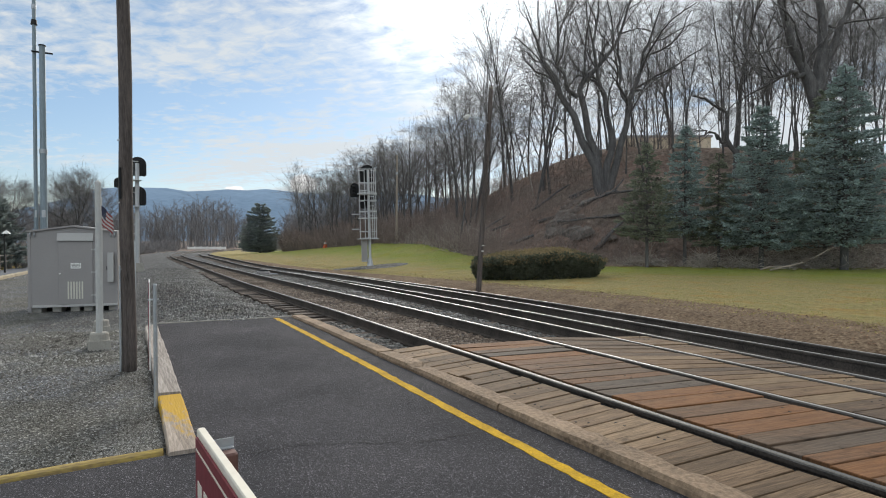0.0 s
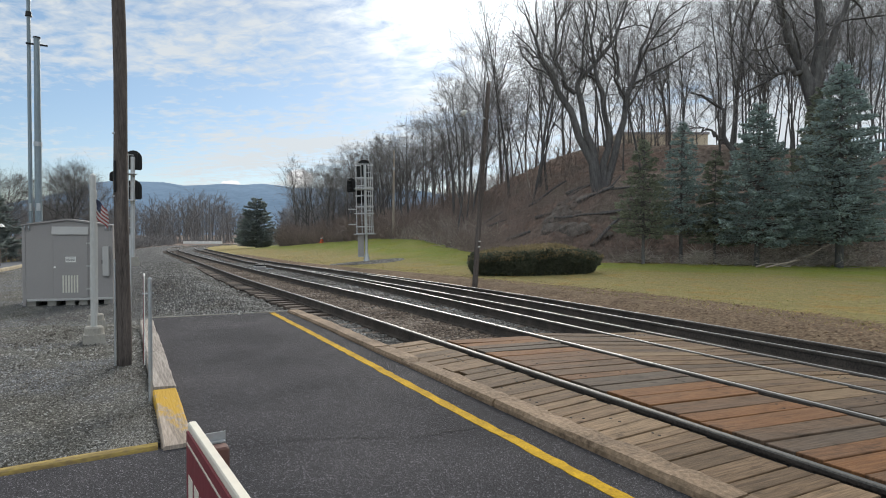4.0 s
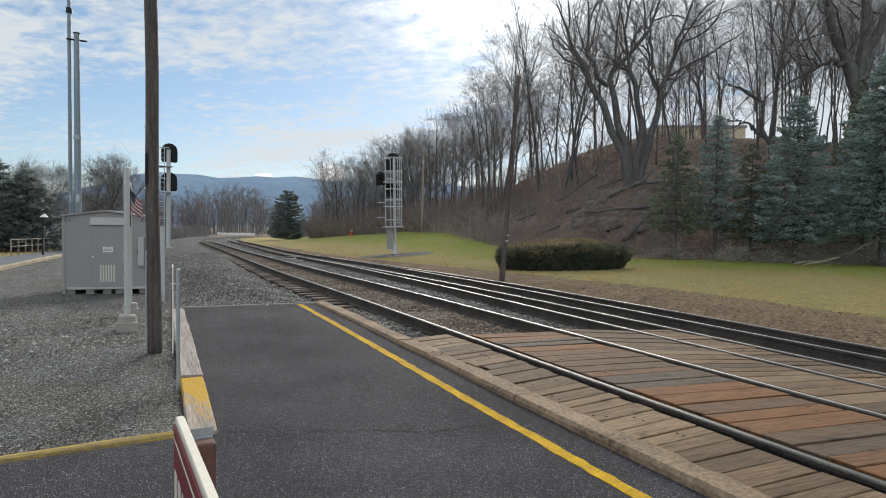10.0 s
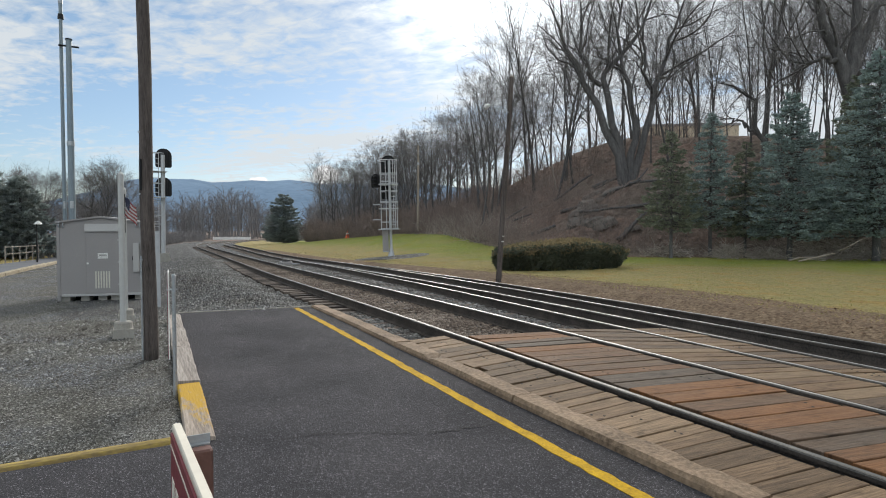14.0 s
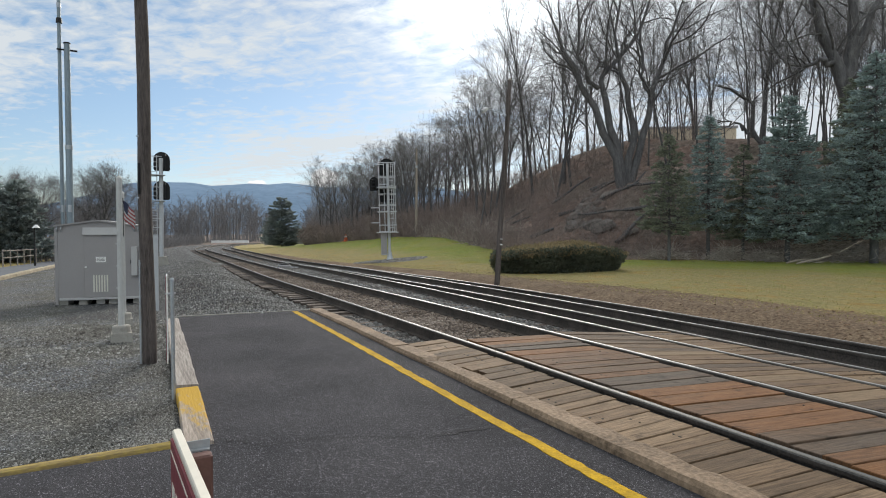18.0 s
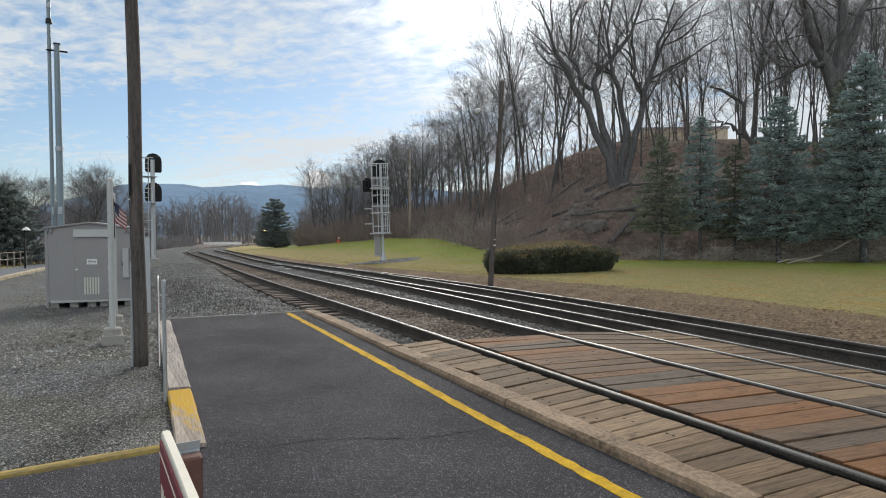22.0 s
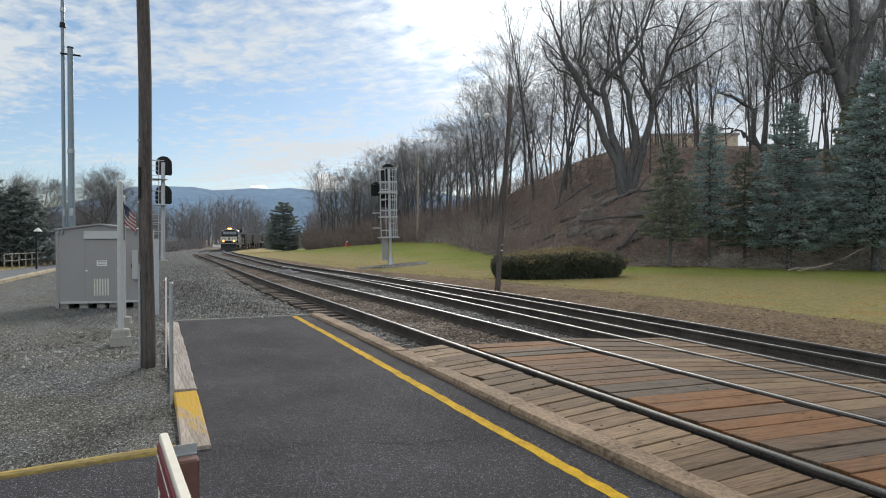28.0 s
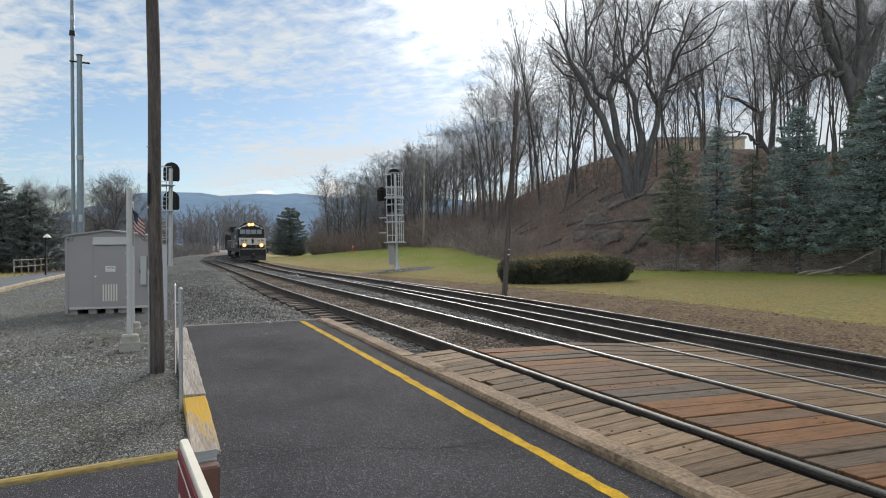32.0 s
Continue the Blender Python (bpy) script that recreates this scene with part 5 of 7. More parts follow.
def near_sign():
    """A board on a post right beside the camera, its face turned aside."""
    b = thing("station_sign", pose(0.064, 0.78, gz(0.06, 0.78)), "maroon sign board with white edges on a brown post", "sign")
    top = 1.206 - gz(0.06, 0.78)
    slant = pose(0, 0, 0, 0, 0, 1.8)
    part("board", Mesh().box(-0.006, 0.006, -0.42, 0.165, top - 0.62, top - 0.002, None, 0.002), CREAM, b, "cream edged board", at=slant)
    face = part("face", Mesh().box(-0.0095, -0.0065, -0.41, 0.155, top - 0.61, top - 0.012), MAROON, b, "maroon painted face", at=slant)
    for z in (0.026, 0.585):
        part("border_line", Mesh().box(-0.0105, -0.0097, -0.40, 0.147, top - z - 0.003, top - z), CREAM, face)
    for i in range(9):
        y = 0.135 - 0.044 * i
        part("lettering_bar", Mesh().box(-0.0105, -0.0097, y - 0.03, y, top - 0.165, top - 0.07), CREAM, face)
    part("post", Mesh().box(0.011, 0.040, 0.118, 0.14, -0.05, top - 0.034, None, 0.003), BROWN_POST, b, "brown square post")
    m = Mesh()
    m.box(0.004, 0.040, 0.150, 0.1515, top - 0.034, top - 0.02)
    m.box(0.004, 0.0385, 0.141, 0.150, top - 0.034, top - 0.0325)
    part("bracket", m, GALV, b, "folded galvanised bracket")


near_sign()


# ---- signals ----
def head(parent, x, y, z, s, side=0):
    """A colour light head: rounded dark backing, three hooded lenses, seen from behind."""
    out = []
    for i in range(9):
        a = math.pi * i / 8
        out.append((s * math.cos(a), s * 0.38 + s * math.sin(a)))
    out += [(-s, -s * 0.95), (-s * 0.85, -s * 1.15), (s * 0.85, -s * 1.15), (s, -s * 0.95)]
    m = Mesh().prism(out, "y", -0.02, 0.02)
    b = part("backing", m, BLACK, parent, "rounded black signal target", at=pose(x, y, z, 0, 0, side))
    part("lamp_case", Mesh().box(-s * 0.45, s * 0.45, -0.22, -0.021, -s * 0.9, s * 1.0, None, 0.03), BLACK, b)
    for i, (lx, lz) in enumerate(((0, s * 0.75), (-s * 0.0, 0.1 * s), (0, -s * 0.6))):
        part("hood", Mesh().tube([(lx, 0.021, lz), (lx, 0.3, lz - 0.02)], [s * 0.26, s * 0.24], 10), BLACK, b)


def ladder(parent, x, y, z0, z1, w=0.4, step=0.3):
    for s in (-1, 1):
        part("ladder_rail", Mesh().rod((x + s * w / 2, y, z0), (x + s * w / 2, y, z1), 0.026, 6), SILVER, parent)
    z = z0 + step
    while z < z1:
        part("rung", Mesh().rod((x - w / 2, y, z), (x + w / 2, y, z), 0.018, 5), SILVER, parent)
        z += step


def signal_left():
    b = thing("signal_mast", pose(2.27, 40.14, gz(2.27, 40.1), 0, 0.4, 3), "silver railway signal mast with two dark heads and a ladder", "railway signal", "signals")
    g = 6.9
    part("footing", Mesh().prism([(-0.45, -0.2), (0.45, -0.2), (0.28, 0.55), (-0.28, 0.55)], "y", -0.3, 0.3), CONCRETE, b)
    part("mast", Mesh().tube([(0, 0, 0.5), (0, 0, g - 0.25)], [0.13, 0.12], 12), SILVER, b)
    head(b, 0.08, 0.3, g - 0.46, 0.47)
    head(b, 0.07, 0.3, g - 2.26, 0.47)
    head(b, -0.98, 0.2, g - 1.5, 0.24)
    ladder(b, -0.46, -0.12, 0.4, g - 0.1, 0.42)
    for z in (g - 0.15, g - 1.35, g - 2.05, g - 3.1, g - 4.0, g - 4.55):
        k = Mesh()
        k.rod((-0.95, -0.1, z), (0.05, -0.1, z), 0.024, 5)
        part("stay", k, SILVER, b)
    for x in (-0.95, -0.83):
        part("conduit", Mesh().rod((x, -0.05, 1.8), (x, -0.05, g - 0.5), 0.03, 6), SILVER, b)
    for z in (g - 1.3, g - 2.9):
        k = Mesh()
        k.box(-0.9, 0.2, -0.5, 0.25, z - 0.03, z)
        part("step_plate", k, SILVER, b, "small grated step")


def signal_right():
    b = thing("signal_mast", pose(14.18, 32.27, gz(14.18, 32.27), 0, -1.2, -24), "silver caged railway signal mast with dark heads on the lawn", "railway signal", "signals")
    g = 6.15
    part("mast", Mesh().tube([(0.08, 0, 0), (0.08, 0, g - 0.3)], [0.09, 0.08], 12), SILVER, b)
    part("base_flange", Mesh().tube([(0.08, 0, 0), (0.08, 0, 0.3), (0.08, 0, 0.6)], [0.22, 0.15, 0.1], 12), SILVER, b)
    part("pedestal", Mesh().tube([(0.08, 0, -0.3), (0.08, 0, 0.03)], [0.45, 0.42], 12), CONCRETE, b)
    part("cabinet", Mesh().box(-0.42, -0.06, -0.14, 0.2, 0.35, 1.72, None, 0.02), GALV, b, "grey cable cabinet")
    part("cabinet_door", Mesh().box(-0.40, -0.08, -0.155, -0.141, 0.4, 1.66, None, 0.005), HUT, b)
    for z in (0.35, 0.18):
        part("cabinet_foot", Mesh().box(-0.42, -0.06, -0.03, 0.03, z - 0.36, z - 0.32), SILVER, b)
    head(b, 0.02, 0.42, g - 0.52, 0.42)
    head(b, -0.02, 0.42, g - 2.1, 0.42)
    head(b, -0.74, -0.1, g - 1.55, 0.33, 142)
    part("side_arm", Mesh().rod((-0.74, 0.0, g - 1.55), (0.0, 0, g - 1.55), 0.04, 6), SILVER, b)
    # cage
    for x in (-0.46, -0.15, 0.28, 0.50):
        for y_ in (-0.42, 0.36):
            part("cage_upright", Mesh().rod((x, y_, 1.75), (x, y_, g - (0.28 if x > -0.4 else 0.5)), 0.02, 5), SILVER, b)
    for z in (1.75, 2.15, 2.95, 3.35, 4.0, 4.45, 5.05, g - 0.3):
        k = Mesh()
        x0, x1_ = -0.49, 0.53
        k.rod((x0, -0.42, z), (x1_, -0.42, z), 0.026, 5).rod((x0, 0.36, z), (x1_, 0.36, z), 0.026, 5)
        k.rod((x0, -0.42, z), (x0, 0.36, z), 0.026, 5).rod((x1_, -0.42, z), (x1_, 0.36, z), 0.026, 5)
        part("cage_hoop", k, SILVER, b)
    for z, w in ((1.74, 0.66), (2.98, 0.58), (4.42, 0.58)):
        part("platform_grate", Mesh().box(-w, w, -0.45, 0.4, z - 0.05, z - 0.01), SILVER, b, "grated service platform")
    ladder(b, 0.24, -0.45, 1.7, g - 0.4, 0.30, 0.28)
    for z in (2.3, 3.2):
        part("side_bracket", Mesh().rod((-0.95, -0.1, z), (-0.5, -0.1, z), 0.03, 5), SILVER, b)


signal_left()
signal_right()


def stone_pad():
    rng = np.random.default_rng(21)
    n = 5000
    a, r = rng.random(n) * 6.283, np.sqrt(rng.random(n))
    x, y = 14.1 + 2.3 * r * np.cos(a), 31.7 + 1.5 * r * np.sin(a)
    z = ground_z(x, y) + 0.05 * (1 - r ** 2)
    s = 0.04 + 0.04 * rng.random(n)
    base = np.array([(1, 0, -0.4), (-0.5, 0.87, -0.4), (-0.5, -0.87, -0.4), (0, 0, 0.7)])
    V = base[None] * (0.7 + 0.6 * rng.random((n, 4, 3))) * s[:, None, None] + np.stack([x, y, z], -1)[:, None]
    thing("stone_pad", Matrix(), "dark crushed stone heap around the signal foot", "stones", kind="stuff",
          mesh=stone_mesh("stone_pad", V, np.array([(0, 1, 3), (1, 2, 3), (2, 0, 3)]), BALLAST))


stone_pad()


def switch_machine():
    b = thing("switch_machine", pose(8.15, 33.2, gz(8.15, 33.2) - 0.06, 0, 0, -4), "dark low switch machine between the tracks", "switch machine")
    part("case", Mesh().box(-0.3, 0.3, -0.45, 0.45, 0.0, 0.26, None, 0.05), HUT, b)
    part("lid", Mesh().box(-0.24, 0.24, -0.26, 0.26, 0.26, 0.34, None, 0.03), BLACK, b)
    part("throw_rod", Mesh().rod((0.3, 0.1, 0.1), (1.7, 0.1, 0.08), 0.03, 6), GALV, b)
    part("throw_bar", Mesh().rod((0.3, -0.2, 0.1), (1.7, -0.2, 0.08), 0.025, 6), GALV, b)


switch_machine()


def traffic_cone():
    b = thing("traffic_cone", pose(24.5, 68.8, gz(24.5, 68.8)), "small orange marker cone at the lawn's far edge", "cone")
    part("cone", Mesh().tube([(0, 0, 0.03), (0, 0, 0.9)], [0.26, 0.06], 12), ORANGE, b)
    part("base", Mesh().box(-0.32, 0.32, -0.32, 0.32, 0, 0.04), ORANGE, b)
    part("band", Mesh().tube([(0, 0, 0.5), (0, 0, 0.68)], [0.165, 0.125], 12), WHITE, b)


traffic_cone()


def far_pole():
    x, y = 23.25, 46.7
    b = thing("far_pole", pose(x, y, gz(x, y), 0, 0.5, 0), "pale slim bare pole at the foot of the bank", "pole")
    part("shaft", Mesh().tube([(0, 0, 0), (0, 0, 7.7)], [0.12, 0.08], 8), DEADWOOD, b)
    part("band", Mesh().tube([(0, 0, 6.0), (0, 0, 6.2)], [0.11, 0.11], 8), GALV, b)


far_pole()


# ---- far side of the lot ----
def lot_road():
    road = thing("road", Matrix(), "grey asphalt road beyond the lot with a tan kerb", "road", kind="structure")
    m = Mesh()
    xs_, vs = [], []
    n = 24
    for i in range(n):
        y = 16 + i * 2.2
        xr = -4.6 + 0.055 * (y - 31.3)
        xl = -6.8 + 0.137 * (y - 46.9)
        z0 = gz(xr, y)
        vs += [(xr, y, z0 + 0.02), (xl, y, gz(xl, y) + 0.02), (xr, y, z0 - 0.2), (xl, y, gz(xl, y) - 0.2)]
    fs = []
    for i in range(n - 1):
        a, b = 4 * i, 4 * i + 4
        fs += [(a, b, b + 1, a + 1), (a + 2, a + 3, b + 3, b + 2), (a, a + 2, b + 2, b), (a + 1, b + 1, b + 3, a + 3)]
    m.add(vs, fs)
    part("road_surface", m, ROAD, road)
    for i in range(16):
        y = 18 + i * 2.6
        xr = -4.5 + 0.055 * (y + 1.25 - 31.3)
        z = gz(xr, y)
        part("kerb_stone", Mesh().box(-0.12, 0.12, -1.25, 1.25, -0.2, 0.15, None, 0.03), PALE_KERB, road, at=pose(xr, y + 1.25, z, 0, 0, -3.15))


lot_road()


def rail_fence():
    f = thing("rail_fence", Matrix(), "weathered two-rail wooden fence beside the far road", "fence")
    def line(i):
        return -6.75 + 0.139 * 1.5 * i, 47.6 + 1.5 * i
    for i in range(12):
        x, y = line(i)
        part("post", Mesh().rod((x, y, gz(x, y) - 0.1), (x, y, gz(x, y) + 1.15), 0.04, 6), GREY_TIMBER, f)
    for h in (0.62, 1.08):
        for i in range(11):
            (xa, ya), (xb, yb) = line(i), line(i + 1)
            part("rail", Mesh().rod((xa, ya, gz(xa, ya) + h), (xb, yb, gz(xb, yb) + h), 0.03, 6), GREY_TIMBER, f)


rail_fence()


def lamp_post():
    x, y = -5.1, 48.5
    b = thing("lamp_post", pose(x, y, gz(x, y)), "slim dark post lamp with a white shade", "lamp post")
    part("pole", Mesh().tube([(0, 0, 0), (0, 0, 2.7)], [0.06, 0.04], 8), BLACK, b)
    part("arm", Mesh().rod((-0.3, 0, 2.3), (0.3, 0, 2.6), 0.02, 6), BLACK, b)
    part("shade", Mesh().tube([(0.1, 0, 2.62), (0.1, 0, 2.75), (0.1, 0, 2.85)], [0.26, 0.16, 0.03], 10), WHITE, b)


lamp_post()


def hill_building():
    b = thing("hill_building", pose(83.6, 65.2, 9.2, 0, 0, -33), "tan flat-roofed building half hidden behind trees", "building")
    w, d, h = 15.0, 10.0, 9.8
    part("wall", Mesh().box(-w / 2, w / 2, 0, d, -2, h), TAN_WALL, b)
    part("roof", Mesh().box(-w / 2 - 0.2, w / 2 + 0.2, -0.2, d + 0.2, h, h + 0.4), HUT, b, "flat roof edge")
    for z in (0.4, 3.4, 6.4):
        for i in range(6):
            x = -w / 2 + 1.4 + i * 2.4
            win = part("window", Mesh().box(x - 0.6, x + 0.6, -0.06, 0.02, z, z + 1.5), WINDOW_DARK, b)
            part("frame", Mesh().box(x - 0.7, x + 0.7, -0.1, -0.062, z - 0.12, z), WHITE, win)


hill_building()


def white_barrier():
    b = thing("white_barrier", Matrix(), "low white bridge parapet beyond the bend", "parapet")
    for i in range(6):
        x, y = 26.5 + i * 1.75, 197 - i * 0.9
        z = gz(x, y)
        part("panel", Mesh().box(-0.85, 0.85, -0.15, 0.15, 0.0, 0.75, None, 0.03), WHITE, b, at=pose(x, y, -0.95, 0, 0, -27))
        part("post", Mesh().box(-0.12, 0.12, -0.2, 0.2, -1.5, 0.9, None, 0.03), WHITE, b, at=pose(x - 0.87, y + 0.45, -0.95, 0, 0, -27))


white_barrier()


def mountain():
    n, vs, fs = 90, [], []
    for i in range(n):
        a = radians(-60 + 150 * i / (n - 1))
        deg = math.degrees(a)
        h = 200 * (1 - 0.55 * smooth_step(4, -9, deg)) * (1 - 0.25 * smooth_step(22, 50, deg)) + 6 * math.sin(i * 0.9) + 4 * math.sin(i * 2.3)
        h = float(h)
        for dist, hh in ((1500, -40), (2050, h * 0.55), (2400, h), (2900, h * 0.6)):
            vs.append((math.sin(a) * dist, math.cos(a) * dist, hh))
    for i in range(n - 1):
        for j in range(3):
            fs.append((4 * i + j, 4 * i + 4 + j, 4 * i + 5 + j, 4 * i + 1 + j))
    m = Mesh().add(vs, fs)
    thing("backdrop", Matrix(), "long wooded mountain ridge painted haze blue on the horizon", "mountain", kind="structure", mesh=m.data("backdrop", MOUNTAIN, True))


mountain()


# ---- trees ----
class Tubes:
    """Gathers many thin tapered tubes into one mesh, a batch of equal length at a time."""

    def __init__(self):
        self.v, self.q, self.n = [], [], 0

    def add(self, P, R, sides):
        P, R = np.asarray(P, float), np.asarray(R, float)
        if P.ndim == 2:
            P, R = P[None], R[None]
        T = np.gradient(P, axis=1)
        T /= np.linalg.norm(T, axis=2)[..., None] + 1e-9
        ref = np.array([0.83, -0.31, 0.46])
        U = np.cross(T, ref)
        U /= np.linalg.norm(U, axis=2)[..., None] + 1e-9
        V = np.cross(T, U)
        a = np.arange(sides) * 2 * math.pi / sides
        ring = P[:, :, None] + R[:, :, None, None] * (np.cos(a)[:, None] * U[:, :, None] + np.sin(a)[:, None] * V[:, :, None])
        n, k = P.shape[:2]
        i, j = np.meshgrid(np.arange(k - 1), np.arange(sides), indexing="ij")
        j2 = (j + 1) % sides
        q = np.stack([i * sides + j, i * sides + j2, (i + 1) * sides + j2, (i + 1) * sides + j], -1).reshape(-1, 4)
        q = (q[None] + (np.arange(n) * k * sides)[:, None, None]).reshape(-1, 4) + self.n
        self.v.append(ring.reshape(-1, 3))
        self.q.append(q)
        self.n += n * k * sides

    def mesh(self, name, m):
        me = bpy.data.meshes.new(name)
        v, q = np.concatenate(self.v), np.concatenate(self.q)
        me.vertices.add(len(v))
        me.vertices.foreach_set("co", v.reshape(-1))
        me.loops.add(q.size)
        me.loops.foreach_set("vertex_index", q.reshape(-1))
        me.polygons.add(len(q))
        me.polygons.foreach_set("loop_start", np.arange(len(q)) * 4)
        me.polygons.foreach_set("use_smooth", [True] * len(q))
        me.materials.append(m)
        me.update()
        return me


def unit(a):
    return a / (np.linalg.norm(a, axis=-1, keepdims=True) + 1e-9)


def grow(rng, start, way, length, radius, bend, up, segs, tip=0.3):
    """Wandering branches, one or a batch: their points and radii."""
    one = np.ndim(start) == 1
    S, D = np.atleast_2d(np.asarray(start, float)), unit(np.atleast_2d(np.asarray(way, float)))
    L, R = np.broadcast_to(np.asarray(length, float), (len(S),)), np.broadcast_to(np.asarray(radius, float), (len(S),))
    P = [S]
    for i in range(segs):
        D = unit(D + rng.normal(0, bend, D.shape) + np.array((0, 0, up)))
        P.append(P[-1] + D * (L / segs)[:, None])
    P = np.stack(P, 1)
    RR = R[:, None] * np.linspace(1, tip, segs + 1)
    return (P[0], RR[0]) if one else (P, RR)


def side_way(rng, T, spread):
    """Ways that leave T at about the angle spread."""
    T = np.asarray(T, float)
    r = rng.normal(0, 1, T.shape)
    r = unit(r - T * (r * T).sum(-1, keepdims=True))
    c, s = np.cos(spread), np.sin(spread)
    if np.ndim(spread):
        c, s = c[..., None], s[..., None]
    return T * c + r * s


def offshoots(rng, P, R, count, lo, hi):
    """count starting points on each branch of a batch: place, way, radius there and how far along."""
    n, k = P.shape[:2]
    f = lo + (hi - lo) * (np.arange(count)[None] + rng.random((n, count))) / count
    g = f * (k - 1)
    i = np.clip(g.astype(int), 0, k - 2)
    w = (g - i)[..., None]
    row = np.arange(n)[:, None]
    A, B = P[row, i], P[row, i + 1]
    return (A + (B - A) * w).reshape(-1, 3), unit(B - A).reshape(-1, 3), R[row, i].reshape(-1), f.reshape(-1)


def bare_tree(seed, h, r, clear=0.35, limbs=11, spread=0.7, subs=6, twigs=6, fine=4, lean=(0, 0), stems=1, limb_len=0.42, twist=0.10, paths=None, thick=1.0):
    """Trunk and limbs in one mesh, twigs in another. paths: the stems' own lines, as (x, y, z, radius) points."""
    rng = np.random.default_rng(seed)
    wood, tw = Tubes(), Tubes()
    trunks = []
    if paths:
        for line in paths:
            line = np.array(line, float)
            t = np.linspace(0, 1, 13)
            k = np.linspace(0, 1, len(line))
            Q = np.stack([np.interp(t, k, line[:, c]) for c in range(4)], -1)
            Q[1:, :3] += rng.normal(0, 0.10, (12, 3))
            trunks.append((Q[:, :3], Q[:, 3]))
    else:
        for st in range(stems):
            d0 = np.array((lean[0], lean[1], 1.0)) + (rng.normal(0, 0.22, 3) * (1, 1, 0) if stems > 1 else 0)
            q = 1 if st == 0 else 0.75
            P, R = grow(rng, (0.25 * r * st, 0.2 * r * st, -0.4), d0, h * (1 if st == 0 else rng.uniform(0.75, 0.95)), r * q, 0.045, 0.015, 12)
            R = r * q * (np.linspace(1, 0.12, len(P)) ** 0.9)
            R[0] *= 1.35
            trunks.append((P, R))
    for P, R in trunks:
        wood.add(P, R, 9)
        S, T, RR, f = offshoots(rng, P[None], R[None], limbs, clear, 0.98)
        g = (f - clear) / (0.98 - clear)
        ll = h * limb_len * (0.25 + 0.75 * np.sin(math.pi * (0.2 + 0.72 * g))) * rng.uniform(0.75, 1.2, len(f))
        LP, LR = grow(rng, S, side_way(rng, T, spread * rng.uniform(0.7, 1.2, len(f))), ll, np.maximum(0.02, np.minimum(RR * 0.55, ll * 0.017)), twist, 0.05, 7)
        wood.add(LP, LR, 6)
        S, T, RR, f = offshoots(rng, LP, LR, subs, 0.2, 0.98)
        sl = np.repeat(ll, subs) * 0.62 * (1.2 - f) * rng.uniform(0.7, 1.25, len(f))
        SP, SR = grow(rng, S, side_way(rng, T, 0.7 * rng.uniform(0.6, 1.3, len(f))), sl, np.maximum(0.011, RR * 0.45), twist * 1.1, 0.05, 5)
        wood.add(SP, SR, 4)
        S, T, RR, f = offshoots(rng, SP, SR, twigs, 0.15, 1.0)
        tl = rng.uniform(0.6, 1.3, len(f)) * np.clip(np.repeat(sl, twigs) * 0.8, 0.7, 2.4)
        TP, TR = grow(rng, S, side_way(rng, T, 0.7 * rng.uniform(0.6, 1.4, len(f))), tl, 0.011 * thick, 0.12, 0.04, 3, 0.5)
        tw.add(TP, TR, 3)
        S, T, RR, f = offshoots(rng, TP, TR, fine, 0.2, 1.0)
        FP, FR = grow(rng, S, side_way(rng, T, 0.65 * rng.uniform(0.6, 1.4, len(f))), np.repeat(tl, fine) * rng.uniform(0.4, 0.8, len(f)), 0.0065 * thick, 0.1, 0.03, 2, 0.6)
        tw.add(FP, FR, 3)
    return wood, tw


def plant_tree(name, wood, tw, x, y, turn, size, label, group, sink=0.1):
    b = thing(name, pose(x, y, gz(x, y) - sink, 0, 0, turn), label, "tree", group)
    part("trunk", wood, None, b, "grey-brown trunk and limbs")
    part("crown", tw, None, b, "bare twigs")
    b.scale = (size, size, size)
    return b


BANK = "bare trees on the bank"
kinds = []
for seed, args in ((31, dict(h=18, r=0.17, clear=0.38, limbs=12, spread=0.55, subs=6, limb_len=0.32)),
                   (32, dict(h=19, r=0.14, clear=0.42, limbs=12, spread=0.5, subs=6, limb_len=0.30, lean=(0.05, 0.02))),
                   (33, dict(h=17, r=0.19, clear=0.28, limbs=14, spread=0.7, subs=6, limb_len=0.40)),
                   (34, dict(h=16, r=0.13, clear=0.33, limbs=11, spread=0.6, subs=6, stems=2, limb_len=0.34)),
                   (35, dict(h=18, r=0.13, clear=0.46, limbs=11, spread=0.5, subs=6, limb_len=0.30, lean=(-0.08, 0.03)))):
    w, t = bare_tree(seed, twigs=4, fine=2, thick=0.95, twist=0.13, **{**args, "limb_len": args["limb_len"] * 1.25, "limbs": args["limbs"] + 2})
    kinds.append((w.mesh("trunk", BARK), t.mesh("crown", TWIG)))


far_kinds = []
for seed, args in ((36, dict(h=17, r=0.22, clear=0.26, limbs=11, spread=0.75, limb_len=0.44)),
                   (37, dict(h=18, r=0.20, clear=0.34, limbs=10, spread=0.65, limb_len=0.40, lean=(0.06, 0.02))),
                   (38, dict(h=16, r=0.20, clear=0.22, limbs=12, spread=0.8, limb_len=0.46)),
                   (39, dict(h=17, r=0.17, clear=0.30, limbs=8, spread=0.7, limb_len=0.40, stems=2))):
    w, t = bare_tree(seed, subs=6, twigs=4, fine=1, thick=1.9, twist=0.14, **args)
    far_kinds.append((w.mesh("trunk", BARK), t.mesh("crown", TWIG)))


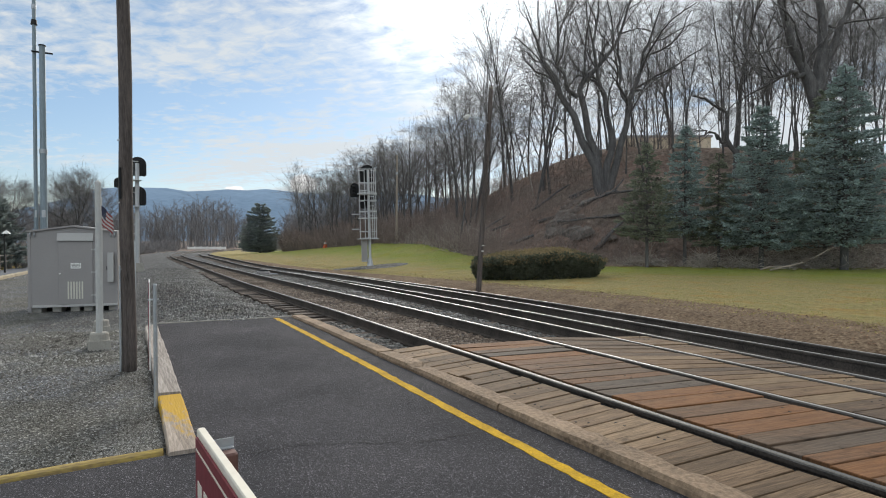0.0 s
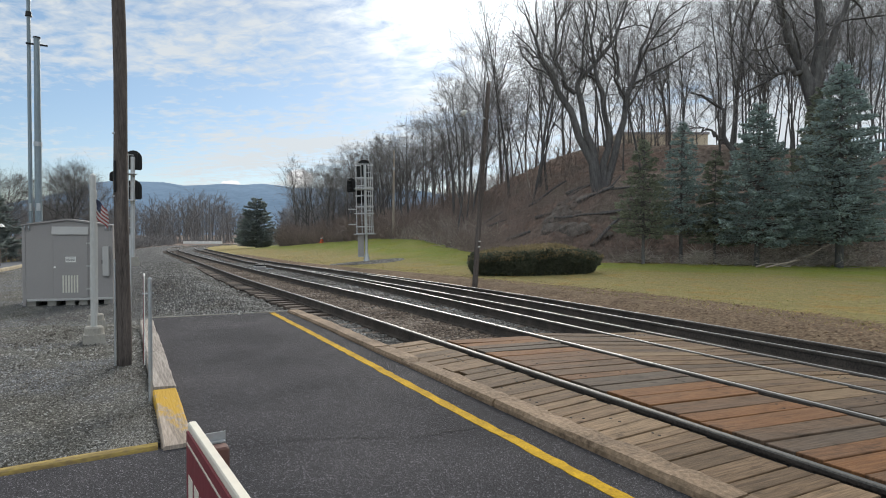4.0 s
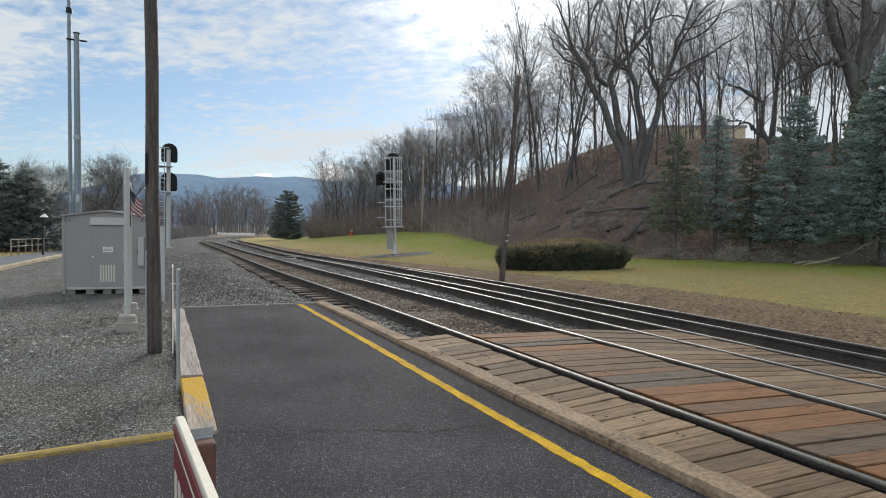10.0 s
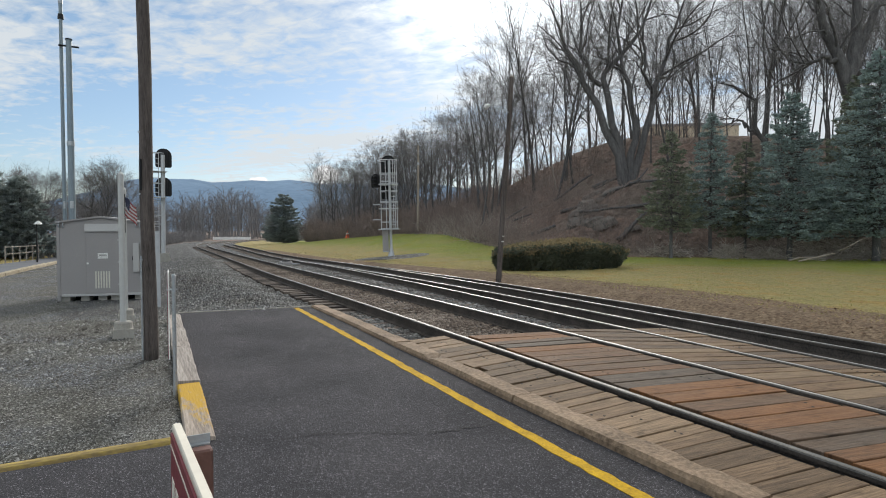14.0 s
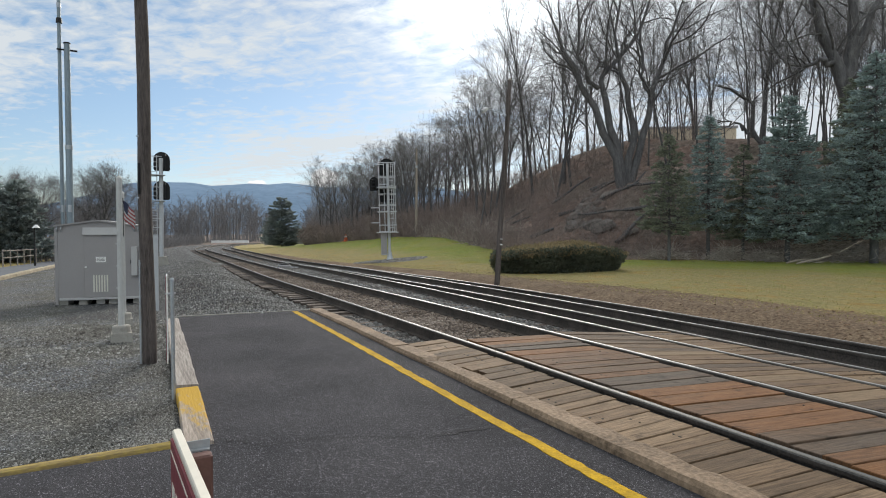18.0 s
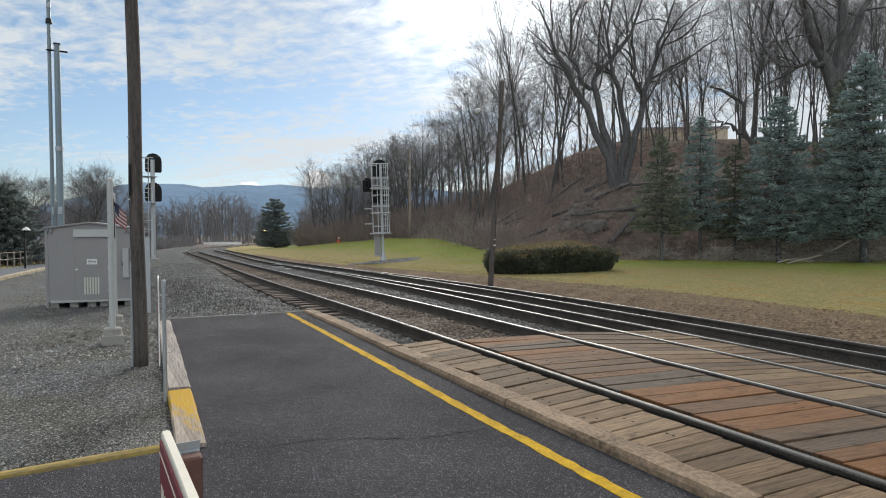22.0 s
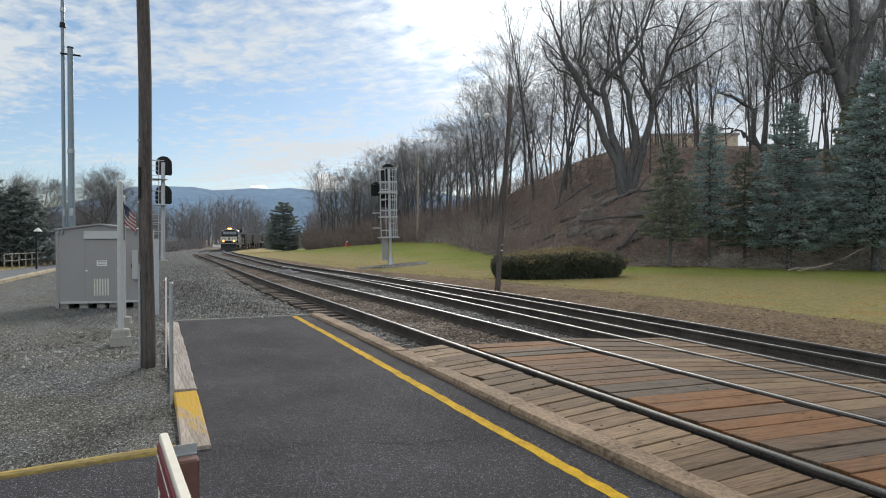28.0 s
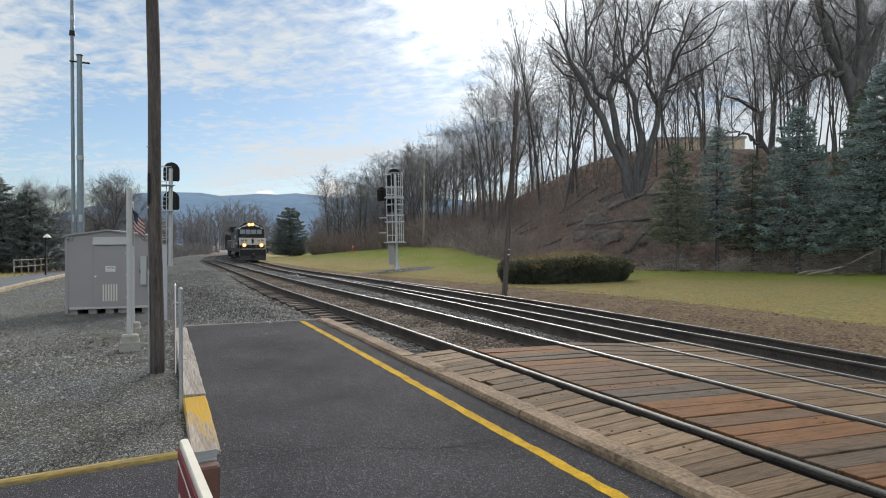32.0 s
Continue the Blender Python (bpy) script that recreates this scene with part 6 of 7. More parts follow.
def crown_line(x, y):
    """The size that keeps a tree under the wood's rising skyline, seen from the platform."""
    tall = float(np.interp(math.degrees(math.atan2(x, y)), (8, 13, 16, 21.3, 23.6, 26.6, 29.3, 31.9, 34.1, 37.4, 42), (0.115, 0.125, 0.145, 0.145, 0.175, 0.21, 0.222, 0.27, 0.35, 0.41, 0.6)))
    return max(0.3, (tall * math.hypot(x, y) + 1.5 - gz(x, y)) / 20.5)


def wood_on_bank():
    r = random.Random(77)
    spots = []
    tries = 0
    while len(spots) < 84 and tries < 9000:
        tries += 1
        y = r.uniform(12, 108)
        d = r.uniform(3, 46) if y < 60 else r.uniform(1.0, 28)
        x = float(toe(y)) + d
        if y < 36 and d < 15:
            continue
        if any((x - a) ** 2 + (y - b) ** 2 < 2.3 ** 2 for a, b in spots):
            continue
        if math.hypot(x - 32.1, y - 30.4) < 3.2 or math.hypot(x - 39.4, y - 19.7) < 4.5 or x > 84 or (x > 68 and y > 48):
            continue
        if x > 40 and y < 55 and r.random() < 0.25:
            continue
        spots.append((x, y))
    while len(spots) < 110:
        y = r.uniform(36, 100)
        x = float(toe(y)) + r.uniform(1.5, 22)
        if not any((x - a) ** 2 + (y - b) ** 2 < 1.8 ** 2 for a, b in spots):
            spots.append((x, y))
    for x, y in spots:
        w, t = r.choice(far_kinds if y > 46 else kinds)
        s = r.uniform(0.8, 1.1) * (0.66 if y > 62 else 0.8 if y > 48 else 1.0)
        s = min(s, crown_line(x, y) * r.uniform(0.82, 1.03))
        plant_tree("bare_tree", w, t, x, y, r.uniform(0, 360), s, "tall slim bare grey tree on the wooded bank", BANK)



def slim_stems():
    """Close-standing slim young trees behind the large ones."""
    r = random.Random(83)
    data = []
    for seed in (41, 42, 43):
        w, t = bare_tree(seed, 15, 0.10, clear=0.4, limbs=11, spread=0.55, subs=5, twigs=4, fine=1, limb_len=0.27, thick=0.9)
        data.append((w.mesh("trunk", BARK), t.mesh("crown", TWIG)))
    n = 0
    while n < 72:
        x, y = r.uniform(38, 66), r.uniform(16, 46)
        if math.hypot(x - 39.3, y - 19.8) < 3:
            continue
        plant_tree("bare_tree", *r.choice(data), x, y, r.uniform(0, 360), r.uniform(0.6, 1.0), "slim straight young bare tree on the bank", BANK)
        n += 1
    for k in range(16):
        a, far = radians(r.uniform(57, 67)), r.uniform(47, 60)
        plant_tree("bare_tree", *r.choice(data), far * math.sin(a), far * math.cos(a), r.uniform(0, 360), r.uniform(0.55, 0.95), "slim straight young bare tree on the bank", BANK)


wood_on_bank()
slim_stems()

RX, RY = 0.8745, -0.485


def stem(points):
    """A stem's line from points (across, up, radius), set square to the platform's view of the bank."""
    return [(a * RX, a * RY, z, q) for a, z, q in points]


w, t = bare_tree(51, 18, 0.62, clear=0.34, limbs=9, spread=0.75, subs=6, twigs=5, fine=1, limb_len=0.32, twist=0.2, thick=1.0, paths=[
    stem([(-0.2, -0.6, 0.42), (-0.8, 2.3, 0.31), (-2.2, 5.8, 0.25), (-3.1, 7.4, 0.21), (-3.9, 8.7, 0.16), (-4.9, 11.1, 0.1), (-5.9, 13.2, 0.03)]),
    stem([(0.0, -0.6, 0.42), (-0.5, 2.2, 0.32), (-1.06, 4.4, 0.26), (-2.0, 7.3, 0.22), (-1.5, 8.2, 0.18), (-0.65, 9.4, 0.16), (0.8, 11.2, 0.11), (1.8, 13.2, 0.08), (2.2, 16.0, 0.03)]),
    stem([(-2.0, 7.2, 0.18), (-2.9, 8.3, 0.14), (-3.6, 9.5, 0.1), (-3.4, 12.5, 0.07), (-3.9, 15.0, 0.02)]),
    stem([(0.2, -0.6, 0.38), (0.3, 2.2, 0.27), (0.4, 4.4, 0.23), (0.0, 7.4, 0.18), (-0.5, 8.4, 0.14), (-0.8, 11.0, 0.1), (-0.3, 15.5, 0.03)]),
    stem([(0.2, -0.4, 0.36), (0.9, 2.5, 0.27), (1.6, 5.2, 0.22), (1.75, 6.8, 0.2), (2.6, 9.4, 0.14), (3.3, 11.2, 0.1), (4.1, 14.4, 0.03)]),
    stem([(1.75, 6.6, 0.15), (1.0, 8.0, 0.12), (0.9, 10.5, 0.08), (1.4, 14.0, 0.03)])])
plant_tree("bare_tree", w.mesh("trunk", BARK), t.mesh("crown", TWIG), 32.1, 30.4, 0, 1.0, "large old spreading bare tree with several trunks on the bank", BANK, 0.3)
w, t = bare_tree(57, 17, 1.0, clear=0.42, limbs=9, spread=0.9, subs=6, twigs=5, fine=1, limb_len=0.32, twist=0.24, thick=1.0, paths=[
    stem([(1.5, -3.0, 0.66), (1.2, 0.0, 0.58), (0.8, 3.0, 0.52), (0.3, 6.4, 0.48), (-0.4, 8.0, 0.3), (-1.5, 9.8, 0.25), (-1.9, 12.0, 0.2), (-2.7, 15.5, 0.12), (-3.0, 19.0, 0.04)]),
    stem([(0.4, 5.6, 0.44), (0.6, 7.4, 0.38), (0.8, 9.5, 0.31), (0.5, 12.5, 0.22), (0.8, 16.0, 0.13), (0.6, 20.0, 0.04)]),
    stem([(0.7, 7.4, 0.3), (1.4, 9.2, 0.24), (2.0, 10.6, 0.2), (3.0, 12.8, 0.14), (4.0, 17.0, 0.04)]),
    stem([(-0.4, 7.4, 0.2), (-1.4, 7.5, 0.13), (-2.3, 7.2, 0.09), (-2.7, 6.8, 0.04)])])
plant_tree("bare_tree", w.mesh("trunk", BARK), t.mesh("crown", TWIG), 39.3, 19.8, 0, 1.0, "massive thick-trunked bare tree above the spruces", BANK, -1.0)
w, t = bare_tree(58, 8, 0.24, clear=0.4, limbs=7, spread=0.7, subs=5, twigs=4, fine=2, limb_len=0.3, twist=0.2, paths=[
    stem([(0.3, -0.4, 0.22), (0.5, 2.3, 0.19), (-0.3, 3.2, 0.15), (-0.4, 5.5, 0.12), (-1.5, 6.2, 0.08), (-2.9, 6.5, 0.03)]),
    stem([(-0.3, 3.2, 0.12), (-1.0, 3.6, 0.09), (-1.9, 3.9, 0.07), (-2.6, 3.9, 0.03)])])
plant_tree("bare_tree", w.mesh("trunk", BARK), t.mesh("crown", TWIG), 39.0, 25.0, 0, 1.0, "crooked leaning bare tree on the bank", BANK, 0.2)

# trees beyond the lot
w, t = bare_tree(61, 10.5, 0.17, clear=0.14, limbs=26, spread=0.75, subs=8, twigs=6, fine=3, limb_len=0.44, thick=1.0)
LOT_TREE = (w.mesh("trunk", BARK), t.mesh("crown", TWIG))
for x, y, s, k in ((-1.4, 64, 0.76, 0), (-6.8, 67, 0.70, 130), (-3.4, 70, 0.72, 60), (-7.2, 64, 0.68, 210), (0.9, 72, 0.68, 300)):
    plant_tree("bare_tree", *LOT_TREE, x, y, k, s, "broad bare tree beyond the far road", "bare trees beyond the lot")


# woods at the foot of the mountain, past the bend
def far_woods():
    rng = np.random.default_rng(91)
    tb = Tubes()
    n = 700
    a = np.radians(rng.uniform(-14, 27, n))
    dist = rng.uniform(205, 300, n)
    x, y = np.sin(a) * dist, np.cos(a) * dist
    ok = (np.abs(x - x2(y)) > 7) & (np.abs(x - x1(y)) > 6)
    x, y, a = x[ok], y[ok], a[ok]
    n = len(x)
    h = rng.uniform(9, 14.5, n) * (1.0 + 0.3 * np.exp(-((np.degrees(a) - 9) / 3) ** 2))
    z = ground_z(x, y) - 0.5
    way = np.stack([rng.normal(0, 0.05, n), rng.normal(0, 0.05, n), np.ones(n)], -1)
    P, R = grow(rng, np.stack([x, y, z], -1), way, h, rng.uniform(0.12, 0.26, n), 0.05, 0.02, 5)
    tb.add(P, R, 4)
    S, T, RR, f = offshoots(rng, P, R, 18, 0.15, 0.98)
    B, BR = grow(rng, S, side_way(rng, T, 0.85), rng.uniform(1.5, 4.6, len(f)), 0.065, 0.14, 0.06, 3)
    tb.add(B, BR, 3)
    S, T, RR, f = offshoots(rng, B, BR, 6, 0.2, 1.0)
    C, CR = grow(rng, S, side_way(rng, T, 0.7), rng.uniform(0.8, 2.2, len(f)), 0.036, 0.1, 0.06, 2)
    tb.add(C, CR, 3)
    thing("far_woods", Matrix(), "bare woods at the foot of the mountain", "woods", kind="stuff", mesh=tb.mesh("far_woods", FAR_TWIG))


far_woods()


# brush: dry stems and saplings over the bank
def brush():
    rng = np.random.default_rng(93)
    tb = Tubes()
    n = 17000
    y = rng.uniform(12, 112, n)
    d = np.where(y < 50, rng.uniform(-0.3, 17, n), rng.uniform(-0.5, 12, n))
    x = toe(y) + d * (0.3 + 0.7 * rng.random(n))
    clump = 0.5 + 0.5 * np.sin(x * 0.9 + 2 * np.sin(y * 0.5)) * np.sin(y * 0.7)
    h = rng.uniform(0.5, 1.7, n) * np.interp(y, (22, 27, 36, 55, 112), (0.5, 1.0, 1.0, 1.5, 2.3)) * (0.35 + 0.9 * clump)
    S = np.stack([x, y, ground_z(x, y) - 0.05], -1)
    way = np.stack([rng.normal(0, 0.45, n), rng.normal(0, 0.45, n), np.ones(n)], -1)
    P, R = grow(rng, S, way, h, 0.012 + 0.016 * (y > 45), 0.14, 0.0, 3)
    tb.add(P, R, 3)
    S, T, RR, f = offshoots(rng, P, R, 3, 0.25, 1.0)
    C, CR = grow(rng, S, side_way(rng, T, 0.8), np.repeat(h, 3) * 0.45, np.repeat(0.008 + 0.010 * (y > 45), 3), 0.1, 0.05, 2)
    tb.add(C, CR, 3)
    # saplings along the crest
    n = 1600
    y = rng.uniform(34, 112, n)
    x = toe(y) + rng.uniform(8, 30, n)
    h = rng.uniform(1.2, 3.8, n) * rng.uniform(0.6, 1.1, n)
    way = np.stack([rng.normal(0, 0.25, n), rng.normal(0, 0.25, n), np.ones(n)], -1)
    P, R = grow(rng, np.stack([x, y, ground_z(x, y) - 0.05], -1), way, h, 0.024, 0.12, 0.0, 4)
    tb.add(P, R, 3)
    S, T, RR, f = offshoots(rng, P, R, 6, 0.2, 1.0)
    C, CR = grow(rng, S, side_way(rng, T, 0.7), np.repeat(h, 6) * 0.4, 0.014, 0.12, 0.05, 3)
    tb.add(C, CR, 3)
    # low scrub beside the bend, on the lot's side and under the far woods
    sc = Tubes()
    n = 12000
    y = rng.uniform(56, 215, n)
    x = x1(y) - 5.5 - 26 * rng.random(n) ** 1.4
    x = np.where(y > 130, x2(y) + rng.uniform(-60, 30, n), x)
    deg = np.degrees(np.arctan2(x, y))
    ok = (np.abs(x - x1(y)) > 4.5) & (np.abs(x - x2(y)) > 4.5) & ~((deg > 6.5) & (deg < 12) & (y > 95) & (y < 199))
    x, y = x[ok], y[ok]
    n = len(x)
    h = rng.uniform(0.5, 1.6, n) * np.interp(y, (56, 120, 200), (0.6, 1.2, 2.4))
    way = np.stack([rng.normal(0, 0.5, n), rng.normal(0, 0.5, n), np.ones(n)], -1)
    P, R = grow(rng, np.stack([x, y, ground_z(x, y) - 0.05], -1), way, h, 0.04, 0.16, 0.0, 3)
    sc.add(P, R, 3)
    S, T, RR, f = offshoots(rng, P, R, 3, 0.2, 1.0)
    C, CR = grow(rng, S, side_way(rng, T, 0.8), np.repeat(h, 3) * 0.5, 0.025, 0.1, 0.05, 2)
    sc.add(C, CR, 3)
    thing("scrub", Matrix(), "low grey leafless scrub beside the bend", "brush", kind="stuff", mesh=sc.mesh("scrub", FAR_TWIG))
    thing("brush", Matrix(), "tangled dry brown brush covering the bank", "brush", kind="stuff", mesh=tb.mesh("brush", BRUSH))


brush()


# ---- conifers ----
def conifer(seed, h, rad, bare, tiers, per, sprigs, droop, material, trunk_r, tuft=0.16, shape=0.75):
    """Trunk, and boughs of short needle sprays in whorls."""
    rng = np.random.default_rng(seed)
    tr = Tubes()
    tr.add([(0, 0, -0.3), (0.03, 0, h * 0.5), (0, 0, h)], [trunk_r, trunk_r * 0.6, 0.02], 8)
    T = []
    for i in range(tiers):
        f = (i + 0.5) / tiers
        z = bare + (h - bare) * f
        L = rad * (1 - f) ** shape * (0.75 + 0.25 * math.sin(min(1, f * 6) * math.pi / 2))
        for j in range(max(4, int(per * (1 - 0.5 * f)))):
            a = 6.2832 * (j + rng.random() * 0.9) / max(4, int(per * (1 - 0.5 * f)))
            ll = L * rng.uniform(0.72, 1.15) + 0.12
            zz = z + rng.normal(0, 0.10)
            n = max(4, int(sprigs * (0.25 + ll / max(rad, 0.1))))
            u = rng.random(n) ** 0.55
            px = u * ll
            pz = zz - droop * px + 0.12 * (px / max(ll, 0.1)) ** 2 * ll
            w = (0.30 * ll * (1 - u) + 0.05) * rng.uniform(-1, 1, n)
            ca, sa = math.cos(a), math.sin(a)
            c = np.stack([px * ca - w * sa, px * sa + w * ca, pz + rng.normal(0, 0.05, n)], -1)
            # each spray: two crossed narrow triangles pointing outwards
            out = np.stack([ca + rng.normal(0, 0.5, n), sa + rng.normal(0, 0.5, n), rng.normal(0.15, 0.35, n)], -1)
            out /= np.linalg.norm(out, axis=1)[:, None]
            s = tuft * rng.uniform(0.6, 1.3, n)[:, None]
            side = np.cross(out, rng.normal(0, 1, (n, 3)))
            side /= np.linalg.norm(side, axis=1)[:, None] + 1e-9
            s2 = np.cross(out, side)
            for sd in (side, s2):
                T.append(np.stack([c - sd * s * 0.32, c + sd * s * 0.32, c + out * s * 1.25], 1))
            if ll > 0.3:
                tr.add([(0, 0, zz), (0.5 * ll * ca, 0.5 * ll * sa, zz - droop * ll * 0.5), (ll * ca, ll * sa, zz - droop * ll + 0.1 * ll)], [0.03, 0.02, 0.006], 3)
    return tr.mesh("trunk", BARK), tri_mesh("crown", np.concatenate(T), material)


def plant_conifer(data, x, y, turn, label, category="spruce", size=1.0):
    b = thing("spruce_tree" if category == "spruce" else "pine_tree", pose(x, y, gz(x, y) - 0.05, 0, 0, turn), label, category, "conifers at the lawn edge")
    part("trunk", data[0], None, b)
    part("crown", data[1], None, b, "needle-covered boughs")
    b.scale = (size, size, size)


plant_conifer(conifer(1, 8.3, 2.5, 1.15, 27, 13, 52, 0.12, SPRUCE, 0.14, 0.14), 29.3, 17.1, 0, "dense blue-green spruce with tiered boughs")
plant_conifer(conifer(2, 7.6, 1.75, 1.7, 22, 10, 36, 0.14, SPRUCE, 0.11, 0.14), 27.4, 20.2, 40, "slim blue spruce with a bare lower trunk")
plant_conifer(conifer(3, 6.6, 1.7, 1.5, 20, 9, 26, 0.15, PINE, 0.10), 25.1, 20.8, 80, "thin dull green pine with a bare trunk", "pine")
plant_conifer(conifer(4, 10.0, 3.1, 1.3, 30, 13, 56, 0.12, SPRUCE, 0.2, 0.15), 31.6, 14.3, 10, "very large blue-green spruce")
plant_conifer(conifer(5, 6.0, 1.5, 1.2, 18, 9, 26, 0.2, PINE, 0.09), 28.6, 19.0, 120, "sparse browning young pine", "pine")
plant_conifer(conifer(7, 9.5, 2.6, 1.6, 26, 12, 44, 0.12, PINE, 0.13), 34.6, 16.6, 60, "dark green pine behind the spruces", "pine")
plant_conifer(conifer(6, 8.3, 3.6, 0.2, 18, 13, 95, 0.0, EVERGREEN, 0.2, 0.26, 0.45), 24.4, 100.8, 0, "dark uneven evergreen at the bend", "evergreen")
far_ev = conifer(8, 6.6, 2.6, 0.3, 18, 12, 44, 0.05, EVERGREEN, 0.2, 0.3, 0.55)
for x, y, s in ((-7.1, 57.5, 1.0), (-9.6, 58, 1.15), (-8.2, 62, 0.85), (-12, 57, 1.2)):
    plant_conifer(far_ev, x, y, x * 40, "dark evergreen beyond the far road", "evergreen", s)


# ---- hedge ----
def hedge():
    rng = np.random.default_rng(41)
    b = thing("hedge", pose(15.8, 18.5, gz(15.8, 18.5) - 0.02, 0, 0, -4), "low clipped dark green hedge with a paler brown top on the lawn", "hedge")
    L, D, H = 3.1, 1.3, 1.07
    core = Mesh()
    core.prism([((L - 0.62) * abs(math.cos(q)) ** 0.7 * math.copysign(1, math.cos(q)), (D - 0.42) * abs(math.sin(q)) ** 0.7 * math.copysign(1, math.sin(q))) for q in [6.2832 * i / 32 for i in range(32)]], "z", 0.16, H - 0.38)
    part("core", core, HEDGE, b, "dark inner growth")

    def leaves(n, face):
        u, v = rng.uniform(-1, 1, n), rng.random(n)
        q = rng.random(n) * 6.2832
        cx, cy = np.cos(q), np.sin(q)
        ex, ey = np.sign(cx) * np.abs(cx) ** 0.8 * L, np.sign(cy) * np.abs(cy) ** 0.8 * D
        flat = rng.random(n) < 0.6
        ux = rng.uniform(-1, 1, n)
        ex, ey = np.where(flat, ux * L, ex), np.where(flat, np.sign(cy) * (1 - np.abs(ux) ** 2.5) ** 0.42 * D, ey)
        if face == "top":
            w = np.sqrt(rng.random(n))
            p = np.stack([ex * w, ey * w, H + 0.04 * np.sin(ex * w * 2.6) + 0.03 * np.sin(ey * w * 4 + ex * 2) - 0.30 * w ** 3], -1)
            nrm = np.tile((0, 0, 1.0), (n, 1))
        else:
            bulge = 1 + 0.025 * np.sin(ex * 3.7) + 0.02 * np.sin(ex * 8.1 + v * 5) - 0.15 * (1 - v) ** 1.5 - 0.13 * np.clip((v - 0.6) / 0.4, 0, 1) ** 2
            p = np.stack([ex * bulge, ey * bulge, 0.05 + v * (H - 0.1)], -1)
            nrm = np.stack([cx, cy, v * 0], -1)
        # lower towards both ends, hollowed and ragged at the foot
        p[:, 2] *= 1 - 0.24 * np.abs(p[:, 0] / L) ** 2.4 + 0.03 * np.sin(p[:, 0] * 1.9 + 0.6)
        p[:, 0] += 0.25 * (p[:, 2] / H - 0.5) * (p[:, 0] > 0)
        p = p + rng.normal(0, 0.05, p.shape)
        d = nrm + rng.normal(0, 0.7, p.shape)
        d /= np.linalg.norm(d, axis=1)[:, None]
        sd = np.cross(d, rng.normal(0, 1, p.shape))
        sd /= np.linalg.norm(sd, axis=1)[:, None]
        s = rng.uniform(0.035, 0.075, n)[:, None]
        return np.stack([p - sd * s * 0.5, p + d * s * 0.6 + sd * s * 0.4, p + d * s * 1.5, p + d * s * 0.6 - sd * s * 0.6], 1)

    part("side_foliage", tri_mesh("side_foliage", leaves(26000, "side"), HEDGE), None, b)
    part("top_foliage", tri_mesh("top_foliage", leaves(19000, "top"), HEDGE_TOP), None, b, "paler brown clipped top")


hedge()


# ---- grass and leaves on the ground ----
def blades(name, n, area, h0, h1, material, label, seed):
    rng = np.random.default_rng(seed)
    x, y = area(rng, n)
    n = len(x)
    z = ground_z(x, y)
    a = rng.random(n) * 6.283
    h = rng.uniform(h0, h1, n)
    w = 0.006 + h * 0.10
    dx, dy = np.cos(a), np.sin(a)
    lean = rng.normal(0, 0.5, (n, 2)) * h[:, None]
    V = np.stack([np.stack([x - dx * w, y - dy * w, z], -1), np.stack([x + dx * w, y + dy * w, z], -1), np.stack([x + lean[:, 0], y + lean[:, 1], z + h], -1)], 1)
    thing(name, Matrix(), label, "grass", kind="stuff", mesh=tri_mesh(name, V, material))


def lawn_area(rng, n):
    y = 3 + 60 * rng.random(n * 2) ** 1.3
    lo, hi = x2(y) + 2.6, toe(y) + 0.3
    x = lo + (hi - lo) * rng.random(n * 2)
    ok = (hi > lo) & (np.hypot(x, y) < 25 + 40 * rng.random(n * 2))
    return x[ok][:n], y[ok][:n]


def straw_area(rng, n):
    x, y = lawn_area(rng, n * 3)
    ok = (x - x2(y) - 2.6 < 11 * rng.random(len(x)) ** 1.2) & (np.sin(x * 0.7 + 1.4 * np.sin(y * 0.45)) > -0.55)
    return x[ok][:n], y[ok][:n]


blades("grass", 22000, lawn_area, 0.012, 0.032, GRASS, "short green lawn grass", 15)
blades("grass", 18000, straw_area, 0.012, 0.032, STRAW, "dry straw-coloured grass beside the tracks", 16)


def dead_leaves():
    """Small fallen leaves on the worn verge and at the wood's edge."""
    rng = np.random.default_rng(18)
    n = 15000
    y = 3 + 50 * rng.random(n) ** 1.4
    x = np.where(rng.random(n) < 0.7, x2(y) + 1.1 + 3.2 * rng.random(n) ** 1.5, toe(y) - 3.5 * rng.random(n) ** 2)
    a = rng.random(n) * 6.283
    s = rng.uniform(0.012, 0.03, n)
    c, d = np.cos(a) * s, np.sin(a) * s
    z = ground_z(x, y) + 0.008
    t = rng.uniform(0, 0.8, (n, 4)) * s[:, None]
    V = np.stack([np.stack([x - c, y - d, z + t[:, 0]], -1), np.stack([x + d * 0.6, y - c * 0.6, z + t[:, 1]], -1), np.stack([x + c, y + d, z + t[:, 2]], -1), np.stack([x - d * 0.6, y + c * 0.6, z + t[:, 3]], -1)], 1)
    thing("fallen_leaves", Matrix(), "brown fallen leaves on the verge and lawn edge", "leaves", kind="stuff", mesh=tri_mesh("fallen_leaves", V, LEAF))


LEAF = island_mat("dead_leaf", (0.10, 0.06, 0.04), (0.22, 0.13, 0.08), (0.38, 0.25, 0.15))
dead_leaves()


